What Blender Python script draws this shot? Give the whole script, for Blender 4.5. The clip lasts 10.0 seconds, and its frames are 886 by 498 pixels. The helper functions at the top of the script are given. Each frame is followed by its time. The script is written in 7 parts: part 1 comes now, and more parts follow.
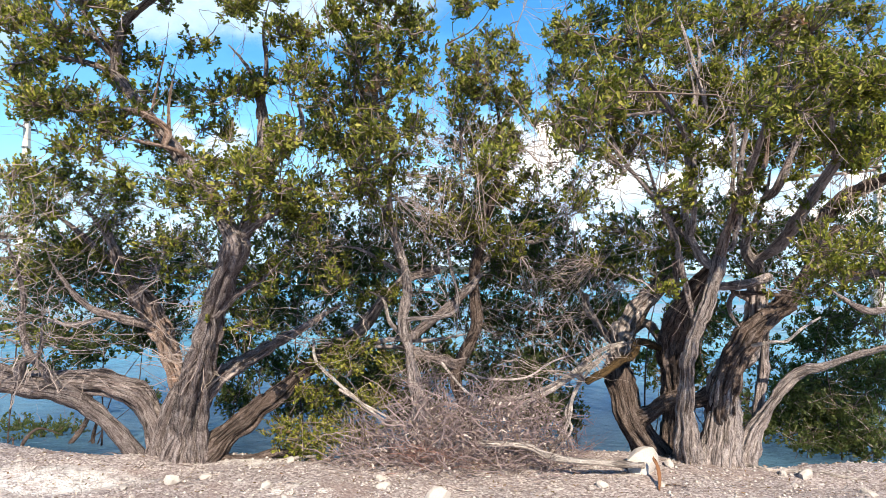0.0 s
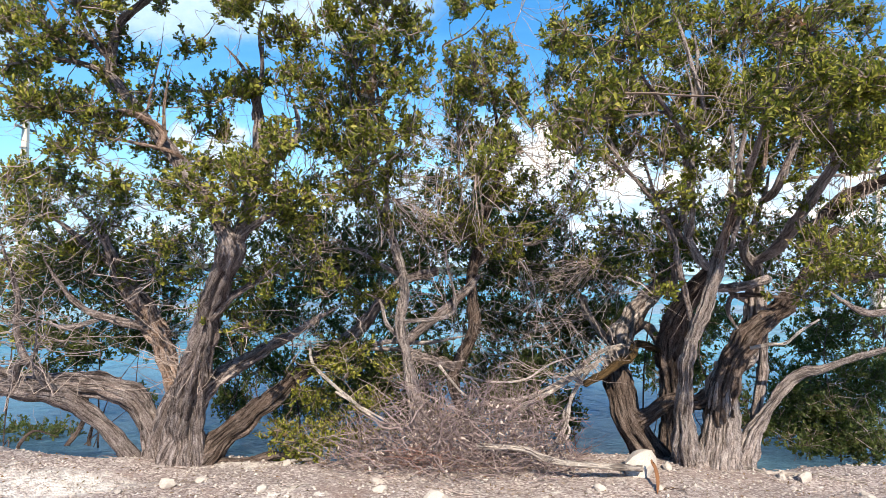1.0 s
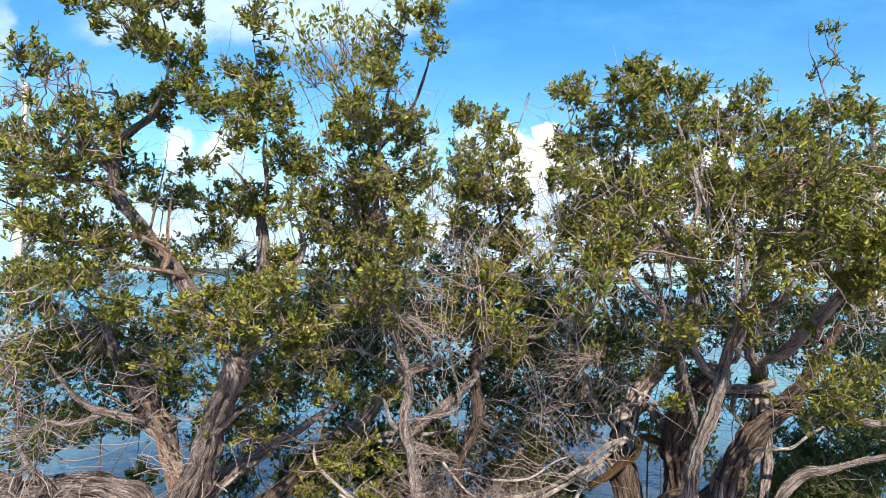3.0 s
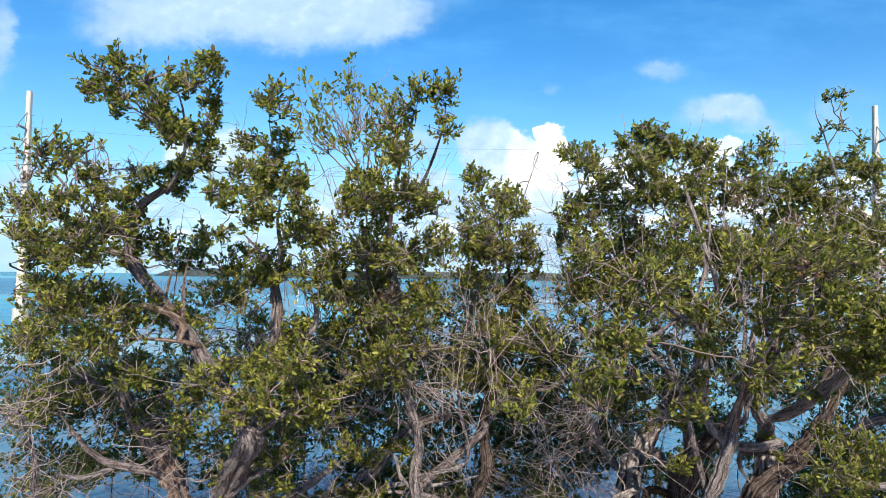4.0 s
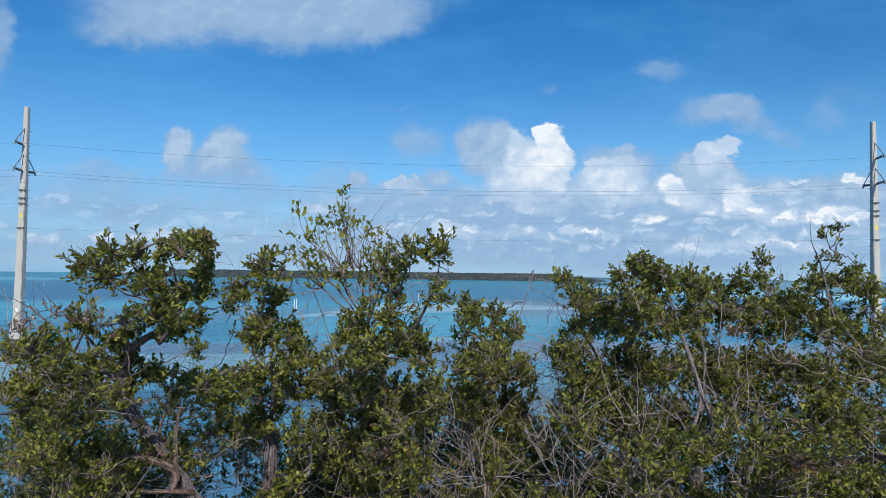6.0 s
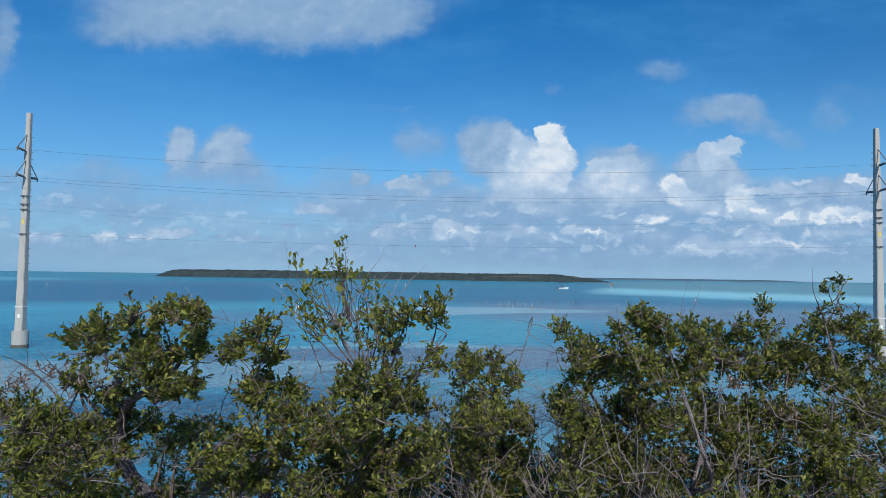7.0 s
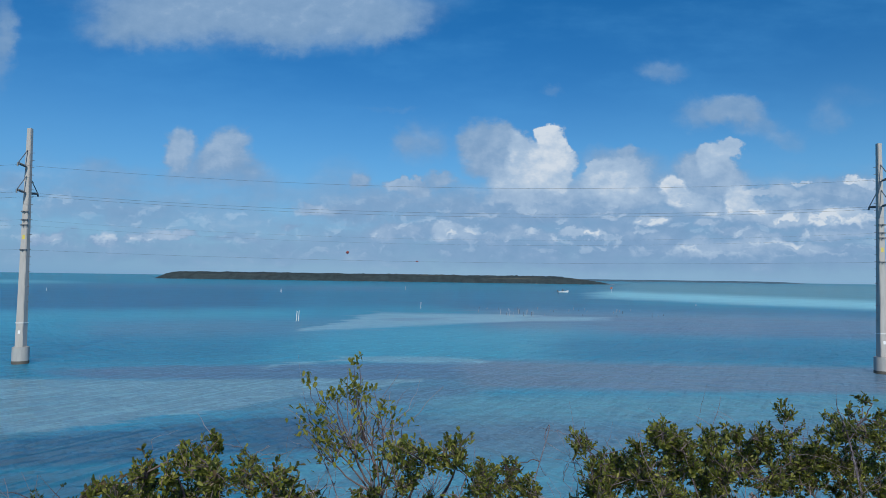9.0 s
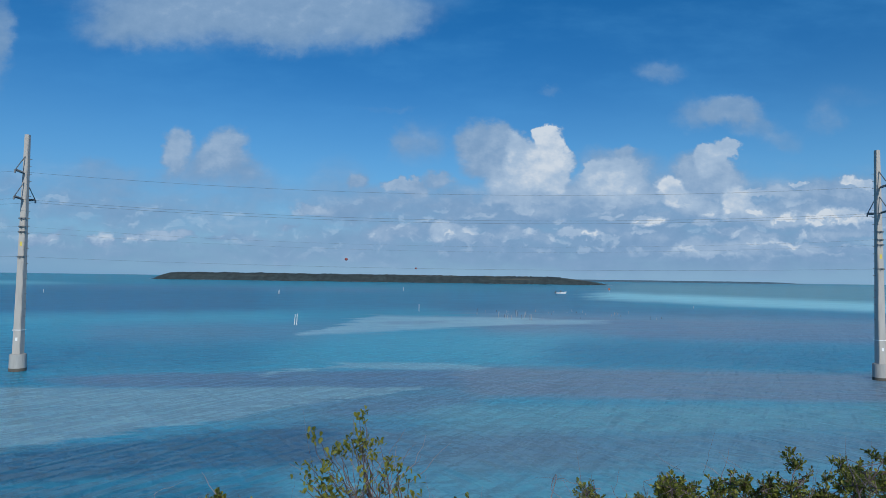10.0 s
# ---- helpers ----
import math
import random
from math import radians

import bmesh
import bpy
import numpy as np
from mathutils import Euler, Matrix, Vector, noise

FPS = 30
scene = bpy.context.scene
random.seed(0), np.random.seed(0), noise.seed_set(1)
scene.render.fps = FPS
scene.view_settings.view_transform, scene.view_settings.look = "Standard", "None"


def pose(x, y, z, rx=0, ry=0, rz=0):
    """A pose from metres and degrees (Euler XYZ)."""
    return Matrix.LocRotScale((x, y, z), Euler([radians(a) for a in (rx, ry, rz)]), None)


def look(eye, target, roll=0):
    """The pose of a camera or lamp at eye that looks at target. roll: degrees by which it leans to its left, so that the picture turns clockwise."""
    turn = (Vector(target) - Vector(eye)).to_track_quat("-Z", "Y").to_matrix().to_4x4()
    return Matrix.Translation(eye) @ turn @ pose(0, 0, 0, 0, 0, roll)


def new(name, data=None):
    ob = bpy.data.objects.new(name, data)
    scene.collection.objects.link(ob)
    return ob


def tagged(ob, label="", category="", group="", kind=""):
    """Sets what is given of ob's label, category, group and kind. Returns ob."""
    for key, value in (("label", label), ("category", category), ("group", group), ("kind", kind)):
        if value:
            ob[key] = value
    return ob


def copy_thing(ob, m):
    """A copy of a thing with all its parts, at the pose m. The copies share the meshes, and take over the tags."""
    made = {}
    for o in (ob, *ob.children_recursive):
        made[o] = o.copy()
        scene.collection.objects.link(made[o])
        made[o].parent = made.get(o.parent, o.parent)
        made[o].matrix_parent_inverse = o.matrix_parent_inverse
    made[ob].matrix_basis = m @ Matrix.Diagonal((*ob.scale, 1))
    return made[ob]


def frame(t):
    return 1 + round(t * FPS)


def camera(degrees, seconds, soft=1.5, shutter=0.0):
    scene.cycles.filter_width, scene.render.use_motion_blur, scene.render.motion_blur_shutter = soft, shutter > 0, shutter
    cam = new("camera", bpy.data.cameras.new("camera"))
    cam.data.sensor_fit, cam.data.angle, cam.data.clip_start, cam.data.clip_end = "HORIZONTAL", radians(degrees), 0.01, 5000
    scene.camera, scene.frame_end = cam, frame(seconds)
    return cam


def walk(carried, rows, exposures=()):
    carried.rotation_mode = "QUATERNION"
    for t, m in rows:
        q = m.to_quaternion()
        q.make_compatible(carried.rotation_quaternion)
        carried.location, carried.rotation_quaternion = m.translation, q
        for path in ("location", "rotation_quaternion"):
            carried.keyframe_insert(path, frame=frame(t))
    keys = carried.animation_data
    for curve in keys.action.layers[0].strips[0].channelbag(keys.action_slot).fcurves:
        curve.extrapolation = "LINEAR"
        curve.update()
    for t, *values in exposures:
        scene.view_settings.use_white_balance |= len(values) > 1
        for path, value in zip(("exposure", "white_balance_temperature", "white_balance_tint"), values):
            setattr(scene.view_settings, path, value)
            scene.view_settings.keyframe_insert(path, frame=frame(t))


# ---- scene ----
cam = camera(70.0, 10.0, soft=0.7)
PATH = [
    (0, (0.347, 0.058, 1.769), (0.34, 2.057, 1.841), 0.8),
    (0.5, (0.362, 0.08, 1.762), (0.358, 2.079, 1.835), 0.8),
    (1, (0.366, 0.087, 1.781), (0.361, 2.086, 1.855), 0.8),
    (1.5, (0.344, 0.081, 1.945), (0.342, 2.08, 2.022), 0.7),
    (2, (0.332, 0.09, 2.156), (0.335, 2.088, 2.237), 0.6),
    (2.5, (0.324, 0.069, 2.394), (0.33, 2.067, 2.476), 0.7),
    (2.7, (0.319, 0.082, 2.503), (0.323, 2.08, 2.587), 0.7),
    (3.8, (0.221, -0.01, 3.104), (0.219, 1.988, 3.19), 0.7),
    (4, (0.209, -0.02, 3.202), (0.207, 1.978, 3.289), 0.7),
    (4.5, (0.201, -0.049, 3.482), (0.198, 1.949, 3.57), 0.8),
    (5, (0.198, -0.058, 3.763), (0.194, 1.94, 3.849), 0.8),
    (5.5, (0.23, -0.058, 4.051), (0.226, 1.941, 4.136), 0.8),
    (5.7, (0.227, -0.053, 4.171), (0.23, 1.946, 4.257), 0.7),
    (7, (0.261, -0.02, 4.775), (0.256, 1.979, 4.861), 0.8),
    (7.5, (0.234, 0.037, 4.995), (0.229, 2.035, 5.081), 0.8),
    (8, (0.102, -0.023, 5.24), (0.098, 1.975, 5.326), 0.7),
    (8.5, (0.045, -0.062, 5.501), (0.041, 1.936, 5.588), 0.7),
    (9, (0.106, 0.047, 5.745), (0.102, 2.045, 5.835), 0.8),
    (9.5, (0.099, 0.054, 6.001), (0.102, 2.052, 6.092), 0.8),
    (10, (0.026, 0.082, 6.183), (0.029, 2.08, 6.274), 0.8),
]
walk(cam, [(t, look(eye, target, roll)) for t, eye, target, roll in PATH],
     exposures=[(0.0, 1.31, 8350, 8), (1.0, 1.22, 8350, 8), (2.5, 1.27, 8550, 7), (4.5, 0.77, 7300, 7), (5.5, 0.33, 7000, 8), (7.0, -0.07, 6450, 5), (8.5, -0.22, 6350, 5), (10.0, -0.33, 6300, 5)])

# ---- world, sun ----
SUN_HEIGHT, SUN_SIDE = 36.0, -10.0  # degrees above the horizon; degrees from straight behind the first view
world = bpy.data.worlds.new("world")
scene.world = world
world.use_nodes = True


class Nodes:
    """Short hand for a node tree."""

    def __init__(self, tree):
        self.tree = tree
        tree.nodes.clear()

    def add(self, kind, **settings):
        node = self.tree.nodes.new(kind)
        for key, value in settings.items():
            if key == "op":
                node.operation = value
            elif key == "blend":
                node.data_type, node.blend_type = "RGBA", value
        return node

    def link(self, a, b):
        self.tree.links.new(a, b)

    def put(self, socket, value):
        if hasattr(value, "links"):
            self.link(value, socket)
        else:
            socket.default_value = value

    def math(self, op, a, b=0.0, c=0.0):
        node = self.add("ShaderNodeMath", op=op)
        for socket, value in zip(node.inputs, (a, b, c)):
            self.put(socket, value)
        return node.outputs[0]

    def vec(self, op, a, b=(0, 0, 0), c=(0, 0, 0)):
        node = self.add("ShaderNodeVectorMath", op=op)
        for socket, value in zip(node.inputs, (a, b, c)):
            self.put(socket, value)
        return node.outputs["Value"] if op in ("LENGTH", "DOT_PRODUCT") else node.outputs["Vector"]

    def noise(self, vector, scale, detail=4.0, rough=0.55, out="Fac", distort=0.0):
        node = self.add("ShaderNodeTexNoise")
        self.put(node.inputs["Vector"], vector)
        self.put(node.inputs["Scale"], scale)
        self.put(node.inputs["Detail"], detail)
        self.put(node.inputs["Roughness"], rough)
        self.put(node.inputs["Distortion"], distort)
        return node.outputs[out]

    def step(self, value, low, high, a=0.0, b=1.0):
        node = self.add("ShaderNodeMapRange")
        node.interpolation_type = "SMOOTHSTEP"
        for key, v in (("Value", value), ("From Min", low), ("From Max", high), ("To Min", a), ("To Max", b)):
            self.put(node.inputs[key], v)
        return node.outputs["Result"]

    def mix(self, fac, a, b, blend="MIX"):
        node = self.add("ShaderNodeMix", blend=blend)
        self.put(node.inputs[0], fac)
        for socket, value in ((node.inputs[6], a), (node.inputs[7], b)):
            self.put(socket, (*value, 1.0) if isinstance(value, tuple) and len(value) == 3 else value)
        return node.outputs[2]

    def ramp(self, fac, *stops):
        node = self.add("ShaderNodeValToRGB")
        self.put(node.inputs[0], fac)
        band = node.color_ramp
        while len(band.elements) < len(stops):
            band.elements.new(0.5)
        for element, (place, colour) in zip(band.elements, stops):
            element.position, element.color = place, (*colour, 1.0)
        return node.outputs[0]

    def bump(self, height, strength, distance):
        node = self.add("ShaderNodeBump")
        self.put(node.inputs["Height"], height)
        node.inputs["Strength"].default_value = strength
        node.inputs["Distance"].default_value = distance
        return node.outputs[0]


# clouds, the farther first: place on the sky (sideways and up, per unit ahead), half sizes, brightness, softness of the edge, cover
CLOUDS = []


def clouds(*rows):
    CLOUDS.extend(rows)


clouds((-0.308, 0.448, 0.223, 0.032, 0.49, 0.95, 0.85), (-0.488, 0.403, 0.076, 0.032, 0.43, 0.95, 0.75), (-0.371, 0.414, 0.116, 0.038, 0.51, 0.95, 0.95), (-0.243, 0.402, 0.071, 0.032, 0.47, 0.95, 0.90))
clouds((-0.135, 0.418, 0.076, 0.034, 0.49, 0.95, 0.90), (-0.089, 0.404, 0.036, 0.021, 0.43, 0.95, 0.70), (-0.533, 0.384, 0.045, 0.021, 0.34, 0.95, 0.55), (-0.279, 0.374, 0.054, 0.016, 0.37, 0.95, 0.40))
clouds((-0.717, 0.372, 0.016, 0.055, 0.39, 0.95, 0.70), (0.349, 0.336, 0.030, 0.018, 0.50, 0.75, 0.52), (0.400, 0.265, 0.030, 0.023, 0.50, 0.75, 0.56), (0.456, 0.272, 0.041, 0.020, 0.52, 0.45, 0.75))
clouds((0.496, 0.247, 0.039, 0.016, 0.50, 0.75, 0.52), (0.541, 0.226, 0.030, 0.013, 0.46, 0.75, 0.40), (0.607, 0.259, 0.027, 0.023, 0.44, 0.75, 0.40), (0.171, 0.302, 0.013, 0.008, 0.40, 0.75, 0.32))
clouds((-0.087, 0.269, 0.041, 0.005, 0.42, 0.75, 0.23), (0.646, 0.300, 0.054, 0.018, 0.40, 0.75, 0.20), (-0.036, 0.213, 0.038, 0.032, 0.50, 0.75, 0.53), (-0.063, 0.226, 0.018, 0.021, 0.50, 0.75, 0.40))
clouds((-0.165, 0.159, 0.041, 0.030, 0.46, 0.75, 0.33), (-0.533, 0.149, 0.067, 0.021, 0.45, 0.75, 0.40), (-0.557, 0.174, 0.023, 0.011, 0.41, 0.75, 0.33), (-0.567, 0.106, 0.063, 0.023, 0.49, 0.75, 0.40))
clouds((-0.486, 0.093, 0.054, 0.021, 0.45, 0.75, 0.36), (-0.692, 0.137, 0.030, 0.020, 0.47, 0.75, 0.40), (-0.295, 0.152, 0.034, 0.025, 0.45, 0.75, 0.43), (-0.406, 0.112, 0.107, 0.023, 0.41, 0.75, 0.23))
clouds((-0.200, 0.120, 0.098, 0.021, 0.43, 0.75, 0.26), (-0.404, 0.167, 0.041, 0.023, 0.51, 0.75, 0.53), (-0.350, 0.167, 0.046, 0.023, 0.51, 0.75, 0.53), (-0.419, 0.210, 0.022, 0.025, 0.68, 0.45, 0.85))
clouds((-0.431, 0.189, 0.018, 0.025, 0.66, 0.45, 0.80), (-0.345, 0.207, 0.029, 0.027, 0.64, 0.45, 0.85), (-0.364, 0.190, 0.025, 0.025, 0.62, 0.45, 0.80), (-0.319, 0.177, 0.023, 0.020, 0.49, 0.75, 0.46))
clouds((-0.084, 0.124, 0.054, 0.021, 0.56, 0.75, 0.53), (0.006, 0.126, 0.054, 0.023, 0.54, 0.75, 0.49), (-0.137, 0.154, 0.016, 0.012, 0.62, 0.45, 0.80), (-0.071, 0.148, 0.027, 0.009, 0.75, 0.24, 0.85))
clouds((-0.044, 0.140, 0.020, 0.011, 0.64, 0.45, 0.80), (-0.008, 0.154, 0.020, 0.011, 0.60, 0.45, 0.75), (-0.119, 0.103, 0.071, 0.016, 0.54, 0.75, 0.46), (-0.204, 0.099, 0.030, 0.008, 0.75, 0.45, 0.80))
clouds((-0.151, 0.095, 0.018, 0.011, 0.42, 0.75, 0.33), (0.109, 0.109, 0.116, 0.023, 0.56, 0.75, 0.72), (0.059, 0.217, 0.036, 0.029, 0.56, 0.45, 0.90), (0.095, 0.228, 0.027, 0.021, 0.58, 0.45, 0.90))
clouds((0.077, 0.187, 0.046, 0.027, 0.58, 0.45, 0.90), (0.158, 0.134, 0.063, 0.029, 0.66, 0.45, 0.95), (0.122, 0.152, 0.050, 0.023, 0.83, 0.45, 0.95), (0.140, 0.188, 0.036, 0.030, 0.88, 0.24, 1.00))
clouds((0.123, 0.220, 0.018, 0.021, 0.80, 0.45, 0.95), (0.180, 0.184, 0.021, 0.041, 0.86, 0.24, 1.00), (0.169, 0.209, 0.023, 0.030, 0.97, 0.24, 1.00), (0.165, 0.227, 0.017, 0.014, 1.00, 0.24, 1.00))
clouds((0.153, 0.184, 0.023, 0.021, 0.94, 0.24, 1.00), (0.178, 0.159, 0.020, 0.020, 0.89, 0.45, 0.90), (0.163, 0.133, 0.036, 0.011, 0.60, 0.45, 0.70), (0.104, 0.127, 0.032, 0.014, 0.77, 0.45, 0.80))
clouds((0.270, 0.190, 0.055, 0.018, 0.54, 0.75, 0.68), (0.291, 0.206, 0.016, 0.013, 0.54, 0.45, 0.70), (0.293, 0.136, 0.063, 0.036, 0.66, 0.75, 0.76), (0.262, 0.160, 0.041, 0.027, 0.87, 0.45, 0.95))
clouds((0.293, 0.166, 0.029, 0.023, 0.79, 0.45, 0.90), (0.280, 0.136, 0.046, 0.023, 0.87, 0.45, 0.90), (0.232, 0.176, 0.014, 0.012, 0.80, 0.24, 0.85), (0.266, 0.111, 0.054, 0.014, 0.62, 0.75, 0.64))
clouds((0.410, 0.142, 0.071, 0.045, 0.62, 0.75, 0.76), (0.403, 0.184, 0.039, 0.025, 0.62, 0.45, 0.90), (0.424, 0.201, 0.025, 0.018, 0.84, 0.24, 0.95), (0.430, 0.186, 0.032, 0.021, 0.80, 0.24, 0.95))
clouds((0.457, 0.210, 0.015, 0.013, 0.80, 0.24, 0.90), (0.385, 0.182, 0.013, 0.016, 0.62, 0.45, 0.70), (0.437, 0.162, 0.036, 0.020, 0.68, 0.45, 0.85), (0.363, 0.152, 0.021, 0.017, 0.98, 0.24, 1.00))
clouds((0.378, 0.133, 0.025, 0.018, 0.85, 0.45, 0.90), (0.405, 0.117, 0.030, 0.014, 0.77, 0.45, 0.85), (0.468, 0.132, 0.023, 0.023, 0.91, 0.24, 0.95), (0.482, 0.109, 0.034, 0.016, 0.89, 0.45, 0.90))
clouds((0.498, 0.147, 0.020, 0.007, 0.93, 0.24, 0.90), (0.581, 0.145, 0.080, 0.020, 0.58, 0.75, 0.72), (0.653, 0.135, 0.063, 0.030, 0.58, 0.75, 0.72), (0.563, 0.164, 0.013, 0.005, 0.89, 0.24, 0.85))
clouds((0.540, 0.146, 0.023, 0.011, 0.77, 0.45, 0.85), (0.651, 0.162, 0.016, 0.010, 0.97, 0.24, 0.95), (0.671, 0.155, 0.014, 0.007, 0.85, 0.24, 0.85), (0.589, 0.107, 0.071, 0.013, 0.89, 0.45, 0.92))
clouds((0.540, 0.101, 0.054, 0.011, 0.88, 0.40, 0.85), (0.634, 0.111, 0.036, 0.011, 0.89, 0.24, 0.85), (0.554, 0.122, 0.039, 0.011, 0.62, 0.45, 0.70), (0.688, 0.110, 0.036, 0.020, 0.62, 0.75, 0.64))
clouds((0.284, 0.059, 0.464, 0.039, 0.47, 0.75, 0.60), (0.015, 0.072, 0.030, 0.012, 0.78, 0.45, 0.85), (-0.006, 0.073, 0.018, 0.010, 0.82, 0.40, 0.81), (0.060, 0.062, 0.023, 0.007, 0.70, 0.45, 0.66))
clouds((0.109, 0.069, 0.025, 0.008, 0.68, 0.45, 0.71), (0.203, 0.076, 0.020, 0.007, 0.88, 0.40, 0.81), (0.232, 0.070, 0.023, 0.004, 0.84, 0.40, 0.76), (0.154, 0.067, 0.027, 0.009, 0.66, 0.45, 0.66))
clouds((-0.074, 0.070, 0.041, 0.012, 0.68, 0.45, 0.76), (0.257, 0.093, 0.013, 0.004, 0.82, 0.40, 0.76), (0.329, 0.091, 0.020, 0.006, 0.86, 0.40, 0.81), (0.410, 0.092, 0.016, 0.007, 0.84, 0.40, 0.76))
clouds((0.459, 0.078, 0.030, 0.007, 0.74, 0.45, 0.76), (0.409, 0.050, 0.030, 0.013, 0.70, 0.45, 0.76), (0.477, 0.053, 0.034, 0.012, 0.72, 0.45, 0.76), (0.508, 0.071, 0.027, 0.011, 0.70, 0.45, 0.71))
clouds((0.571, 0.058, 0.043, 0.011, 0.74, 0.45, 0.76), (0.598, 0.080, 0.036, 0.007, 0.72, 0.45, 0.71), (0.652, 0.091, 0.032, 0.009, 0.70, 0.45, 0.71), (0.642, 0.055, 0.039, 0.009, 0.62, 0.75, 0.53))
clouds((0.311, 0.064, 0.036, 0.008, 0.62, 0.75, 0.53), (0.275, 0.050, 0.045, 0.007, 0.58, 0.75, 0.46), (0.356, 0.051, 0.021, 0.009, 0.60, 0.75, 0.46), (-0.637, 0.052, 0.027, 0.007, 0.70, 0.45, 0.76))
clouds((-0.597, 0.058, 0.021, 0.005, 0.55, 0.75, 0.38), (-0.537, 0.053, 0.020, 0.008, 0.74, 0.45, 0.81), (-0.487, 0.056, 0.020, 0.007, 0.74, 0.45, 0.81), (-0.440, 0.062, 0.032, 0.007, 0.76, 0.45, 0.81))
clouds((-0.409, 0.064, 0.020, 0.006, 0.70, 0.45, 0.76), (-0.320, 0.060, 0.036, 0.007, 0.59, 0.75, 0.47), (-0.356, 0.061, 0.023, 0.005, 0.53, 0.75, 0.38), (-0.249, 0.075, 0.013, 0.004, 0.60, 0.45, 0.57))
clouds((-0.261, 0.052, 0.016, 0.007, 0.53, 0.75, 0.31), (-0.163, 0.062, 0.045, 0.011, 0.54, 0.75, 0.38), (-0.431, 0.036, 0.250, 0.016, 0.43, 0.75, 0.33))


def build_sky():
    n = Nodes(world.node_tree)
    sky = n.add("ShaderNodeTexSky")
    sky.sky_type, sky.sun_disc = "NISHITA", False
    sky.sun_elevation, sky.sun_rotation = radians(SUN_HEIGHT), radians(180.0 + SUN_SIDE)
    sky.air_density, sky.dust_density, sky.ozone_density = 1.0, 0.2, 3.0
    blue = n.add("ShaderNodeHueSaturation")
    blue.inputs["Saturation"].default_value = SKY_SATURATION
    blue.inputs["Value"].default_value = 1.10
    blue.inputs["Hue"].default_value = 0.508
    n.link(sky.outputs[0], blue.inputs["Color"])
    coord = n.add("ShaderNodeTexCoord")
    part = n.add("ShaderNodeSeparateXYZ")
    n.link(coord.outputs["Generated"], part.inputs[0])
    x, y, z = part.outputs
    ahead = n.math("MAXIMUM", n.math("ABSOLUTE", y), 0.12)
    flat = n.add("ShaderNodeCombineXYZ")
    flat_x = n.math("DIVIDE", x, ahead)
    n.link(flat_x, flat.inputs[0])
    n.link(n.math("DIVIDE", z, ahead), flat.inputs[1])
    uv = flat.outputs[0]
    swirl = n.noise(n.vec("MULTIPLY", uv, (1.0, 1.2, 1.0)), 11.0, 7.0, 0.60, "Color")
    warped = n.vec("MULTIPLY_ADD", n.vec("SUBTRACT", swirl, (0.5, 0.5, 0.5)), (0.070, 0.055, 0.0), uv)
    curl = n.noise(n.vec("MULTIPLY", uv, (1.0, 1.1, 1.0)), 46.0, 5.0, 0.62, "Color")
    warped = n.vec("MULTIPLY_ADD", n.vec("SUBTRACT", curl, (0.5, 0.5, 0.5)), (0.022, 0.020, 0.0), warped)
    broad = n.noise(n.vec("MULTIPLY", uv, (0.8, 2.4, 1.0)), 8.5, 7.0, 0.62)
    low = n.math("MULTIPLY", n.step(z, -0.01, 0.03), n.step(z, 0.20, 0.08))
    side, wide = n.step(flat_x, -0.30, 0.12, 0.70, 1.0), n.step(flat_x, -0.80, 0.05)
    body = n.math("MULTIPLY", n.math("MULTIPLY", n.step(broad, 0.22, 0.64), side), n.math("MULTIPLY", low, 0.72))
    shine = n.math("MULTIPLY_ADD", n.step(broad, 0.40, 0.75), 0.34, 0.34)
    for cu, cv, ru, rv, bright, soft, full in CLOUDS:
        off = n.vec("MULTIPLY_ADD", warped, (1 / ru, 1 / rv, 0.0), (-cu / ru, -cv / rv, 0.0))
        puff = n.step(n.vec("LENGTH", off), 1.08 + soft, 1.08 - soft, 0.0, full)
        shine = n.math("MULTIPLY_ADD", puff, n.math("SUBTRACT", bright, shine), shine)
        body = n.math("MULTIPLY_ADD", puff, n.math("SUBTRACT", 1.0, body), body)
    grain_at = n.vec("MULTIPLY", uv, (1.0, 1.3, 1.0))
    fine = n.noise(grain_at, 24.0, 7.0, 0.60)
    shifted = n.noise(n.vec("ADD", grain_at, (-0.008, 0.014, 0.0)), 24.0, 7.0, 0.60)
    relief = n.math("SUBTRACT", fine, shifted)
    cover = n.math("MULTIPLY_ADD", n.math("SUBTRACT", fine, 0.5), n.math("MULTIPLY", n.math("MULTIPLY", body, n.math("SUBTRACT", 1.0, body)), 1.6), body)
    lit = n.math("ADD", shine, n.math("MULTIPLY_ADD", relief, 0.40, n.math("MULTIPLY", n.math("SUBTRACT", fine, 0.5), 0.18)))
    lump_at = n.vec("MULTIPLY", warped, (1.0, 1.7, 1.0))
    lumps = n.noise(lump_at, 26.0, 3.0, 0.5)
    under = n.noise(n.vec("ADD", lump_at, (-0.006, 0.016, 0.0)), 26.0, 3.0, 0.5)
    bank = n.math("MULTIPLY", n.step(z, 0.02, 0.05), n.step(z, 0.135, 0.09))
    lit = n.math("MULTIPLY_ADD", n.math("MULTIPLY", n.step(n.math("SUBTRACT", lumps, under), -0.02, 0.16, -0.06, 0.50), n.step(lumps, 0.42, 0.58)), n.math("MULTIPLY", bank, 0.48), lit)
    tone = n.ramp(lit, (0.20, (0.22, 0.385, 0.65)), (0.52, (0.31, 0.480, 0.75)), (0.82, (0.53, 0.68, 0.91)), (1.0, (0.86, 0.92, 1.04)))
    white = n.vec("MULTIPLY", tone, (CLOUD_LIGHT, CLOUD_LIGHT, CLOUD_LIGHT))
